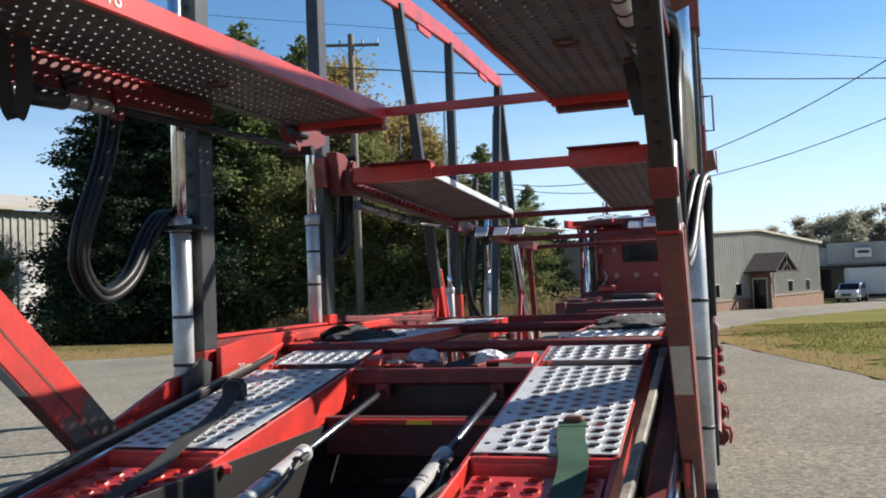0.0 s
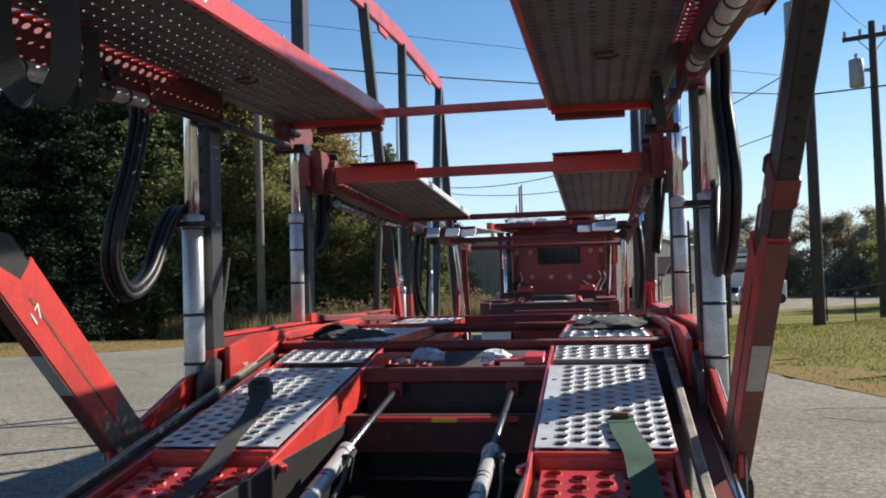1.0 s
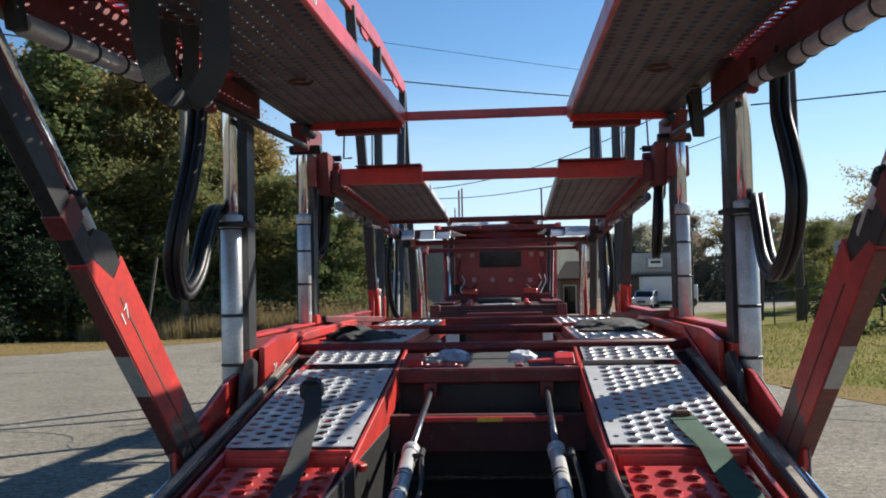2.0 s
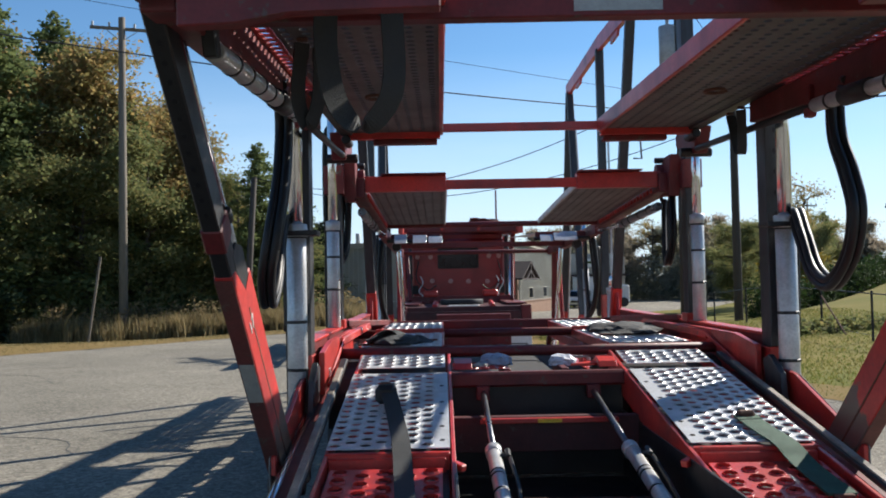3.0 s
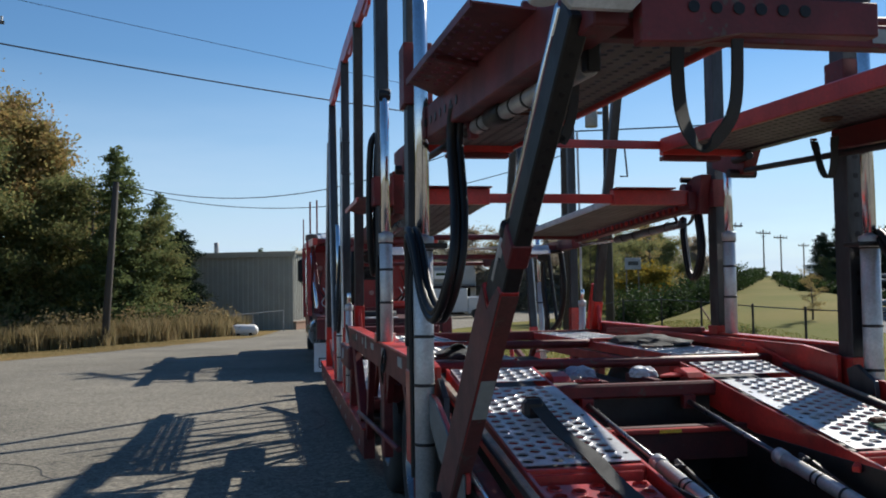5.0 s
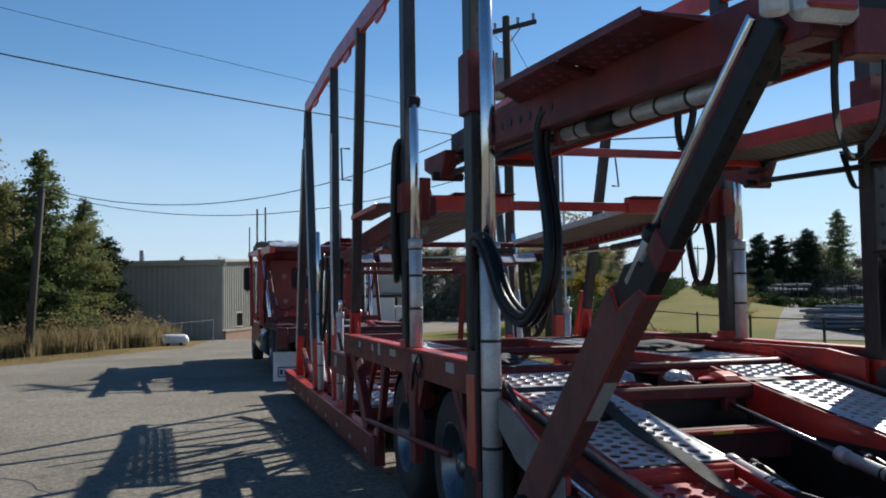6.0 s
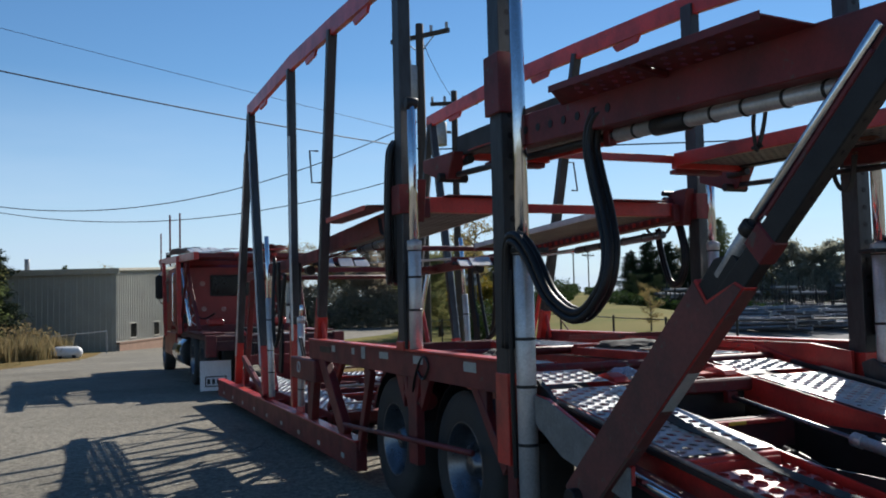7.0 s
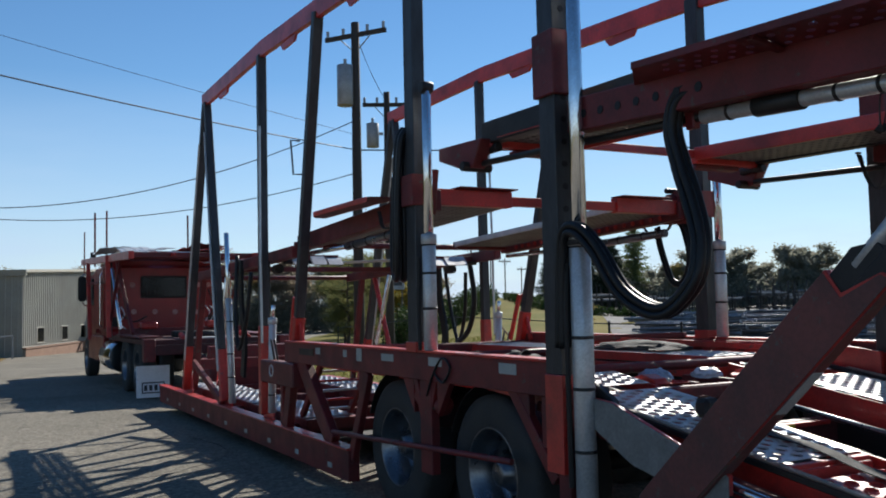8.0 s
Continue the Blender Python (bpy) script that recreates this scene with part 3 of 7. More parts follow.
# ---- rear skids: sloping boxes with perforated tread plates ----
for s in (-1, 1):
    xi, xo = 0.485 * s, 0.995 * s
    x0, x1 = min(xi, xo), max(xi, xo)
    run = [(-2.15, skid_top(-2.15)), (0.76, skid_top(0.76))]
    for xx, nm in ((xi, "inner_skid_wall"), (xo, "outer_skid_wall")):
        b = prism([(run[0][0], run[0][1] - 0.17), (run[1][0], run[1][1] - 0.17), (run[1][0], run[1][1] - 0.008), (run[0][0], run[0][1] - 0.008)], "x", xx - 0.018 * s, xx)
        part(nm, b, RED, trailer)
    part("skid_flange", beam((xi + 0.03 * s, -2.1, skid_top(-2.1) - 0.16), (xi + 0.03 * s, 0.70, skid_top(0.70) - 0.16), 0.08, 0.012), RED, trailer)
    for k, y in enumerate((-0.93, -0.50, -0.08, 0.36)):
        part("skid_crossmember", box(x0 + 0.02, x1 - 0.02, y - 0.025, y + 0.025, skid_top(y) - 0.10, skid_top(y) - 0.02), RED, trailer)
    slope = math.atan(0.156)
    def lay(y):
        return Matrix.Translation((x0 + 0.004, y, skid_top(y) + 0.003)) @ Matrix.Rotation(slope, 4, "X")
    big = part("tread_plate", perforated("tread_plate", 0.502, 1.185, 7, 15, 0.0270, 0.0265, 0.004, lay(-0.89), 0.0035, 0.0, None, None, 0.062 * s, True), PLATE, trailer, "white galvanised tread plate with pressed holes")
    part("small_tread_plate", perforated("small_tread_plate", 0.48, 0.30, 7, 4, 0.0270, 0.0265, 0.004, lay(0.40) @ Matrix.Translation((0.012, 0, 0)), 0.005, 0.0, None, None, 0.0, True), PLATE, trailer, "short white galvanised tread plate")
    # bolts along the plate's inner border
    dots("plate_bolt_hole", [(xi + 0.035 * s, y, skid_top(y) + 0.0025) for y in (-0.80, -0.62, -0.44, -0.26, 0.02)], (0, -0.15, 1), 0.012, 0.002, HOSE, big)
    # black sheet added close below the plates to darken their holes like shade
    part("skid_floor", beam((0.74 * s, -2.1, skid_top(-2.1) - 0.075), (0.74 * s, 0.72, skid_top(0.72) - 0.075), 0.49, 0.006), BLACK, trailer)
    part("red_tread_plate", perforated("red_tread_plate", 0.44, 1.10, 5, 13, 0.028, 0.025, 0.006,
                                       Matrix.Translation((x0 + 0.035, -2.10, skid_top(-2.10) - 0.035)) @ Matrix.Rotation(slope, 4, "X"), 0.008, 0.0, None, None, 0.0, True), RED, trailer, "red painted tread plate with pressed holes")
    part("plate_step", box(x0 + 0.004, x1 - 0.004, -0.935, -0.897, skid_top(-0.92) - 0.075, skid_top(-0.92) - 0.004), RED, trailer)
    part("skid_hook", beam((xi - 0.005 * s, -0.93, skid_top(-0.93) - 0.05), (xi - 0.05 * s, -0.97, skid_top(-0.97) - 0.055), 0.035, 0.03), RED, trailer)
    # dark guide rail and its worn wooden rub strip along the outer side
    guide = part("guide_rail", beam((1.035 * s, -2.0, skid_top(-2.0) - 0.004), (1.075 * s, 0.60, skid_top(0.60) - 0.002), 0.040, 0.028), BLACK, trailer)
    part("rub_strip", beam((1.040 * s, -1.7, skid_top(-1.7) + 0.016), (1.072 * s, 0.35, skid_top(0.35) + 0.018), 0.034, 0.010), RUB, guide)
    part("outer_tray", beam((1.125 * s, -1.5, skid_top(-1.5) - 0.11), (1.135 * s, 0.5, skid_top(0.5) - 0.10), 0.09, 0.05), RED_SHADE, trailer)
    part("silver_side_plate", prism([(-0.86, 0.585), (-0.30, 0.70), (-0.02, 0.84), (-0.02, 0.972), (-0.18, 0.955), (-0.86, 0.735)], "x", 1.222 * s, 1.230 * s), SIDE_GREY, trailer)
    part("ramp_rod", rod((1.16 * s, -1.9, 0.50), (1.17 * s, -0.15, 0.80), 0.022, 12), CHROME, trailer, smooth=True)

# the well between the skids: cross tubes, floor pan and the two ramp cylinders
part("rear_cross_tube", box(-0.52, 0.52, 0.305, 0.375, 0.865, 0.945, 0.012), RED_SHADE, trailer)
part("front_cross_tube", rod((-1.14, 0.86, 1.015), (1.14, 0.86, 1.015), 0.032, 14), RED_SHADE, trailer, smooth=True)
part("axle_cross_tube", rod((-1.18, 2.52, 1.03), (1.18, 2.52, 1.03), 0.034, 14), RED_SHADE, trailer, smooth=True)
part("far_cross_tube", box(-1.2, 1.2, 4.10, 4.18, 0.97, 1.06, 0.01), RED_SHADE, trailer)
# dark paint holds the face's shade, the brighter red ledge its sunlit top
beamx = part("warning_crossmember", box(-0.47, 0.47, -0.03, 0.04, 0.58, 0.755), RED_GRIME_SHADE, trailer, "red crossmember with a yellow warning sticker")
part("crossmember_ledge", box(-0.33, 0.36, -0.075, -0.032, 0.728, 0.752), RED, beamx)
part("warning_sticker", box(-0.045, 0.075, -0.078, -0.0755, 0.731, 0.749, 0), YELLOW, beamx)
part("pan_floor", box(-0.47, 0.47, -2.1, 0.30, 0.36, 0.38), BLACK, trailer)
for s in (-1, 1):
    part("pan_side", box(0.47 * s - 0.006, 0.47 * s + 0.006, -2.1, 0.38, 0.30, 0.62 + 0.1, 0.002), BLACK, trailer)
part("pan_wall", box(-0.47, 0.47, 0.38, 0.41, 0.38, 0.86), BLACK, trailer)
for y in (-0.55, -1.15):
    part("pan_crossmember", box(-0.47, 0.47, y - 0.03, y + 0.03, 0.40, 0.47), RUST, trailer)
for s in (-1, 1):
    c = 0.298 * s
    ram = part("ramp_cylinder", rod((c + 0.01, -1.75, 0.525), (c, -0.66, 0.692), 0.031, 18), ALU, trailer, "silver hydraulic ramp cylinder with a polished rod", smooth=True)
    part("cylinder_collar", rod((c, -0.665, 0.691), (c, -0.60, 0.701), 0.037, 18), ALU, ram, smooth=True)
    part("piston_rod", rod((c, -0.61, 0.70), (c - 0.002 * s, 0.30, 0.838), 0.0145, 14), WHEEL, ram, smooth=True)
    for y, z in ((-0.90, 0.655), (-0.94, 0.649), (-1.10, 0.625)):
        part("clamp_band", rod((c, y, z), (c, y + 0.012, z + 0.0018), 0.033, 18), BLACK, ram)
    port = bmesh.new()
    rod((c + 0.02, -0.74, 0.70), (c + 0.065, -0.74, 0.705), 0.011, 8, port)
    rod((c + 0.055, -0.76, 0.70), (c + 0.055, -0.69, 0.715), 0.013, 8, port)
    sweep(curve_points([(c + 0.06, -0.78, 0.70), (c + 0.075, -1.0, 0.63), (c + 0.06, -1.4, 0.55)], 8), 0.009, 6, port)
    part("hydraulic_fitting", port, BLACK, ram)
    part("rod_clevis", box(c - 0.035, c + 0.035, 0.28, 0.33, 0.80, 0.875), RED_SHADE, trailer)

# frame, ribs and perforated walkway pieces ahead of the rear cross tube
for s in (-1, 1):
    part("center_rib", box(0.16 * s - 0.02, 0.16 * s + 0.02, 0.38, 0.83, 0.90, 0.955), RED_SHADE, trailer)
    part("tie_hook", prism([(0.40, 0.955), (0.50, 0.955), (0.60, 0.985), (0.52, 1.005), (0.43, 0.985)], "x", 0.40 * s - 0.05, 0.40 * s + 0.05), RED, trailer)
part("step_grating", perforated("step_grating", 0.30, 0.34, 6, 6, 0.018, 0.020, 0.005, Matrix.Translation((-0.46, 0.42, 0.955)), 0.005), RED, trailer, "red perforated step plate")
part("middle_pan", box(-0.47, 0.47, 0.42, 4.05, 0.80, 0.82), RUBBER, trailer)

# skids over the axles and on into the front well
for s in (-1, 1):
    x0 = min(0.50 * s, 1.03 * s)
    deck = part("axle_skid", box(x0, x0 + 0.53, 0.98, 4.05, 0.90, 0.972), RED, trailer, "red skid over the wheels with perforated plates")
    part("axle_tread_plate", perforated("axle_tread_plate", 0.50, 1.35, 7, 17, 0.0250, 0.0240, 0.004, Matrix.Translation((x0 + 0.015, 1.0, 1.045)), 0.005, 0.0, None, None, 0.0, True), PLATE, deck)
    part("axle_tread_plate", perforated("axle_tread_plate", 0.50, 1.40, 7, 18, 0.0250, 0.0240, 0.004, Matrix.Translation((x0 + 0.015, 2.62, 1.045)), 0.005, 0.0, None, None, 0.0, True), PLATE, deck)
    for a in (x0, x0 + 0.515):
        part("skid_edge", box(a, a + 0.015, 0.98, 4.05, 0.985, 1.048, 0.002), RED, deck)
    # another added black sheet, standing for the shade inside the skid
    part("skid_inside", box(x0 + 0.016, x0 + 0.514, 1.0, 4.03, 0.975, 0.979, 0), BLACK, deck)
    part("skid_ridge", box(x0, x0 + 0.53, 2.40, 2.46, 1.035, 1.075), RED, deck)
    well = part("well_skid", box(x0, x0 + 0.53, 4.45, 9.6, 0.30, 0.40), RED_SHADE, trailer, "red skid in the low front well")
    for k in range(3):
        part("well_tread_plate", perforated("well_tread_plate", 0.50, 1.5, 6, 14, 0.024, 0.028, 0.006, Matrix.Translation((x0 + 0.015, 4.6 + 1.65 * k, 0.41)), 0.008, 0.25), PLATE, well)
    for a in (x0 + 0.03, x0 + 0.50):
        part("ramp_rail", beam((a, 4.08, 0.98), (a, 4.66, 0.41), 0.04, 0.07), RED_SHADE, trailer)
    for k in range(6):
        u = (k + 0.5) / 6
        part("ramp_slat", box(x0 + 0.05, x0 + 0.48, 4.08 + 0.58 * u - 0.025, 4.08 + 0.58 * u + 0.025, 0.985 - 0.57 * u, 1.005 - 0.57 * u, 0.003), PLATE if k % 2 else RED, trailer)
    # toe bars lying between post and skid
    part("toe_bar", beam((1.14 * s, 1.0, 1.08), (1.10 * s, 2.6, 1.10), 0.045, 0.05), RED, trailer)
    part("toe_bar", beam((1.20 * s, 1.9, 1.15), (0.98 * s, 3.3, 1.09), 0.04, 0.045), RED_SHADE, trailer)

# low side frames of the well with reflectors
for s in (-1, 1):
    x = 1.245 * s
    low = part("low_side_frame", box(x - 0.045, x + 0.045, 2.82, 10.0, 0.13, 0.36), RED_SHADE, trailer, "red low side frame with reflectors, darkened for shade")
    for k in range(9):
        y = 3.2 + 0.78 * k
        part("reflector", box(x + 0.0455 * s, x + 0.049 * s, y - 0.045, y + 0.045, 0.185, 0.225, 0), REFLECT, low)
    part("frame_flange", box(x - 0.06, x + 0.055, 2.82, 10.0, 0.36, 0.375, 0.003), RED, low)
    # gussets that lift the frame to the rail over the wheels
    part("kick_up_leg", beam((x, 3.22, 0.36), (x, 3.95, 1.0), 0.07, 0.16), RED_SHADE, trailer)
    part("kick_up_leg", beam((x, 4.35, 0.36), (x, 4.15, 1.0), 0.07, 0.13), RED_SHADE, trailer)
    bx = part("control_box", box(x + 0.02 * s - 0.06, x + 0.02 * s + 0.06, 3.98, 4.92, 0.74, 0.95, 0.012), RED_SHADE, trailer, "red steel control box on the side frame")
    ring = [(x + 0.083 * s, 4.56 + 0.05 * math.cos(a), 0.86 + 0.05 * math.sin(a)) for a in [2 * math.pi * k / 18 for k in range(19)]]
    part("box_ring", sweep(ring, 0.008, 6), ALU, bx)
    part("valve_lever", rod((x, 4.62, 0.95), (x + 0.04 * s, 4.60, 1.14), 0.010, 8), STEEL, bx)
    part("valve_lever", rod((x, 4.72, 0.95), (x + 0.04 * s, 4.70, 1.14), 0.010, 8), STEEL, bx)
    part("box_leg", beam((x - 0.03 * s, 4.55, 0.36), (x - 0.03 * s, 4.55, 0.75), 0.05, 0.06, up=(0, 1, 0)), RED_SHADE, trailer)

# the tall rack that carries the top rail
for s in (-1, 1):
    x = 1.25 * s
    def rack_post(p, q, w, split):
        a, b = Vector(p), Vector(q)
        mid = b + (a - b) * split
        up = part("rack_post", beam(mid, a, w, w * 0.9, up=(0, 1, 0)), STEEL, trailer, "grey rack post with a red foot")
        part("post_foot", beam(b, mid, w * 1.12, w * 1.02, up=(0, 1, 0)), RED, up)
        return up
    rack_post((x, 7.34, 3.93), (x, 8.45, 0.42), 0.085, 0.16)
    rack_post((x, 7.28, 3.93), (x, 6.52, 0.42), 0.085, 0.16)
    rack_post((x, 5.06, 3.93), (x, 5.02, 0.42), 0.085, 0.24)
    rack_post((x, 3.46, 3.88), (1.19 * s, 4.25, 1.00), 0.085, 0.12)
    # forked red foot under the leaning post
    for y in (4.06, 4.44):
        part("foot_fork", beam((1.19 * s, y, 1.06), (1.20 * s, 4.24 + (y - 4.25) * 0.12, 1.52), 0.03, 0.045), RED, trailer)
    for y0, y1, y2 in ((6.36, 6.74, 6.55), (8.25, 8.62, 8.42), (4.86, 5.20, 5.03)):
        part("foot_gusset", prism([(y0, 0.375), (y1, 0.375), (y2 + 0.04, 0.72), (y2 - 0.04, 0.72)], "x", x - 0.052 * s, x - 0.040 * s), RED, trailer)
    for p, q in (((7.20, 3.55), (6.60, 0.75)), ((7.46, 3.45), (8.30, 0.80)), ((4.965, 3.2), (4.93, 1.1))):
        part("air_pipe", sweep([(x + 0.052 * s, p[0], p[1]), (x + 0.058 * s, (p[0] + q[0]) / 2, (p[1] + q[1]) / 2), (x + 0.052 * s, q[0], q[1])], 0.013, 6), ALU, trailer)
    rail = bmesh.new()
    line = [(7.45, 3.98), (5.0, 3.985), (3.4, 3.90), (1.72, 3.80), (0.1, 3.64)]
    for (ya, za), (yb, zb) in zip(line, line[1:]):
        beam((x, ya, za), (x, yb - 0.01, zb), 0.05, 0.165, 0.006, rail)
    rail = part("top_rail", rail, RED, trailer, "bent red top rail")
    for y, z in ((6.5, 3.885), (4.2, 3.84), (2.6, 3.75)):
        part("rail_tab", prism([(y - 0.22, z + 0.02), (y + 0.22, z + 0.02), (y + 0.16, z - 0.045), (y - 0.16, z - 0.045)], "x", x - 0.012, x + 0.012), RED, rail)
    part("rack_brace", beam((x, 8.0, 0.78), (x, 6.62, 0.40), 0.05, 0.08), RED_SHADE, trailer)
    f = part("front_lift_cylinder", rod((x, 6.20, 0.42), (x, 6.33, 1.55), 0.037, 18), ALU, trailer, "silver front lift cylinder", smooth=True)
    part("piston_rod", rod((x, 6.33, 1.53), (x, 6.42, 2.28), 0.027, 16), CHROME, f, smooth=True)
    for z in (0.7, 0.95, 1.3):
        ring_band((x, 6.20 + 0.115 * (z - 0.42), z), 0.042, f)
    part("cable_loop", sweep(curve_points([(x, 5.98, 2.0), (x + 0.04 * s, 5.9, 1.4), (x + 0.05 * s, 5.75, 1.02), (x + 0.03 * s, 5.55, 1.3), (x, 5.45, 1.8)], 10), 0.022, 8), HOSE, trailer, smooth=True)
    g = part("short_cylinder", rod((x, 4.80, 0.45), (x, 4.76, 1.30), 0.036, 16), ALU, trailer, "short silver cylinder beside the control box", smooth=True)
    part("cylinder_collar", rod((x, 4.762, 1.28), (x, 4.76, 1.34), 0.044, 16), ALU, g, smooth=True)
    part("piston_rod", rod((x, 4.76, 1.33), (x, 4.74, 1.46), 0.020, 12), CHROME, g, smooth=True)
    for z in (0.62, 0.88, 1.1):
        ring_band((x, 4.795, z), 0.040, g)
    part("hanging_belt", ribbon(curve_points([(x - 0.05 * s, 6.02, 1.95), (x - 0.05 * s, 6.0, 1.5), (x - 0.05 * s, 5.88, 1.1), (x - 0.05 * s, 5.95, 0.72)], 8), (0, 1, 0), 0.12, 0.03), HOSE, trailer)
    part("step_handle", sweep([(x + 0.05 * s, 3.72, 2.55), (x + 0.13 * s, 3.74, 2.55), (x + 0.13 * s, 3.80, 2.85), (x + 0.05 * s, 3.80, 2.85)], 0.009, 6), STEEL, trailer)

# ---- rear upper deck: two perforated platforms on side beams ----
for s in (-1, 1):
    tilt = math.atan(0.03)
    xi, xo = 0.50 * s, 1.065 * s
    x0 = min(xi, xo)
    Y0, Y1 = -2.40, 1.00
    side = part("upper_side_beam", beam((1.175 * s, -2.42, beam_mid(-2.42)), (1.175 * s, 0.14, beam_mid(0.14)), 0.09, 0.163), RED_SHADE, trailer, "red beam that carries the rear upper deck, darkened for shade")
    dots("beam_hole", [(1.2205 * s, -0.03 - 0.125 * k, beam_mid(-0.03 - 0.125 * k) - 0.004) for k in range(7)], (s, 0, 0), 0.021, 0.003, HOSE, side, 10)
    part("sliding_beam", beam((1.085 * s, -0.40, 2.395), (1.085 * s, 1.08, 2.425), 0.075, 0.13), BLACK, side, "greasy black sliding beam")
    part("slide_lug", rod((1.085 * s, 0.95, 2.33), (1.085 * s, 1.15, 2.33), 0.028, 12), BLACK, side)
    plate = part("upper_deck_plate", perforated("upper_deck_plate", 0.565, Y1 - Y0, 8, 54, 0.0165, 0.0190, 0.004,
                 Matrix.Translation((x0, Y0, lip_top(Y0) - 0.062)) @ Matrix.Rotation(tilt, 4, "X"), 0.012), PLATE_GREY, trailer, "dirty perforated upper deck plate")
    part("edge_lip", beam((xi - 0.006 * s, Y0, lip_top(Y0) - 0.045), (xi - 0.006 * s, Y1, lip_top(Y1) - 0.045), 0.022, 0.088), RED, plate, "red lip along the deck plate")
    strip = part("red_edge_strip", perforated("red_edge_strip", 0.062, 3.2, 1, 50, 0.022, 0.022, 0.004,
                 Matrix.Translation((min(1.067 * s, 1.129 * s), -2.3, lip_top(-2.3) - 0.062)) @ Matrix.Rotation(tilt, 4, "X"), 0.003), RED, plate)
    part("deck_end_beam", box(min(xi, 1.12 * s), max(xi, 1.12 * s), Y1 - 0.01, Y1 + 0.05, 2.335, 2.405), RED, trailer)
    part("deck_end_lip", box(min(0.52 * s, 0.92 * s), max(0.52 * s, 0.92 * s), Y1 + 0.02, Y1 + 0.10, 2.305, 2.335), RED_SHADE, trailer)
    end = part("rear_end_beam", prism([(0.50 * s, 2.170), (1.12 * s, 2.170), (1.12 * s, 2.05), (0.98 * s, 2.055), (0.86 * s, 2.085), (0.50 * s, 2.085)], "y", -2.455, -2.405, 0.004), RED_SHADE, trailer, "worn red end beam with a row of holes")
    dots("end_beam_hole", [((0.70 + 0.0575 * k) * s, -2.456, 2.138) for k in range(6)], (0, -1, 0), 0.015, 0.003, HOSE, end, 12)
    # black backing added to stand for the dark recess above the end beam
    part("end_plate", box(min(0.50 * s, 1.12 * s), max(0.50 * s, 1.12 * s), -2.425, -2.405, 2.172, 2.34), BLACK, end)
    kn = bmesh.new()
    prism([(0.98, 2.38), (1.50, 2.40), (1.50, 2.32), (1.22, 2.23), (1.08, 2.22)], "x", 1.10 * s, 1.19 * s, 0.006, kn)
    part("deck_knuckle", kn, RED_SHADE, trailer)
    part("knuckle_pin", rod((1.03 * s, 1.14, 2.235), (1.23 * s, 1.14, 2.235), 0.030, 12), BLACK, trailer)
    ring = [(0.80 * s + 0.05 * math.cos(a), -0.35 + 0.05 * math.sin(a), lip_top(-0.35) - 0.085) for a in [2 * math.pi * k / 14 for k in range(13)]]
    part("tie_ring", sweep(ring, 0.008, 6), RUST, plate)
    # the push cylinder slung under the beam
    ram = part("slide_cylinder", rod((1.12 * s, -2.10, 2.082), (1.12 * s, -0.70, 2.172), 0.031, 18), ALU, trailer, "silver slide cylinder slung under the beam", smooth=True)
    part("cylinder_gland", rod((1.12 * s, -1.20, 2.140), (1.12 * s, -0.98, 2.154), 0.041, 18), BLACK, ram, smooth=True)
    for y in (-1.90, -1.72, -1.52, -1.35, -0.85):
        z = 2.082 + 0.0643 * (y + 2.10)
        part("clamp_band", rod((1.12 * s, y - 0.008, z), (1.12 * s, y + 0.008, z), 0.035, 18), BLACK, ram)
    part("piston_rod", rod((1.12 * s, -0.71, 2.172), (1.12 * s, 1.10, 2.250), 0.019, 12), BLACK, ram, smooth=True)
    part("ram_hanger", beam((1.12 * s, -0.64, 2.13), (1.13 * s, -0.64, 2.27), 0.04, 0.05, up=(0, 1, 0)), RED_SHADE, trailer)
    part("ram_hanger", beam((1.12 * s, -2.12, 2.06), (1.13 * s, -2.14, 2.20), 0.04, 0.05, up=(0, 1, 0)), BLACK, trailer)
    # narrow walkway wing on the outer side
    on_wing = Matrix.Translation((1.221 * s, 0, 2.391)) @ Matrix.Rotation(math.atan(0.056), 4, "X") @ Matrix.Rotation(-0.16 * s, 4, "Y")
    wing = part("walkway_wing", perforated("walkway_wing", 0.18, 1.15, 4, 13, 0.013, 0.018, 0.006, on_wing @ Matrix.Translation((min(0, 0.18 * s), -1.78, 0)), 0.005, 0.0, None, None, 0.0, True),
                RED_SHADE, trailer, "red perforated walkway wing")
    for ya, yb in ((-0.63, -0.40), (-1.78, -1.96)):
        tip = prism([(0, yb), (0.18 * s, ya + (0.04 if ya > -1 else -0.13)), (0.18 * s, ya), (0, ya)], "z", -0.006, 0, 0)
        bmesh.ops.transform(tip, matrix=on_wing, verts=tip.verts)
        part("wing_tip", tip, RED_SHADE, wing)
    part("wing_edge", beam(on_wing @ Vector((0.183 * s, -1.91, -0.006)), on_wing @ Vector((0.183 * s, -0.59, -0.006)), 0.006, 0.030, 0.001), RED_SHADE, wing)
    part("wing_bracket", beam(on_wing @ Vector((0.002 * s, -1.2, -0.018)), on_wing @ Vector((0.16 * s, -1.2, -0.016)), 0.03, 0.02, 0.002), RED_SHADE, wing)
    # lamps at the rear end
    lamp = part("tail_lamp", box(min(1.13 * s, 1.315 * s), max(1.13 * s, 1.315 * s), -2.50, -2.44, 2.115, 2.30, 0.02), PLATE, trailer, "red tail lamp in a grey metal frame")
    part("lamp_lens", box(min(1.152 * s, 1.293 * s), max(1.152 * s, 1.293 * s), -2.512, -2.495, 2.137, 2.278, 0.02), LENS, lamp)
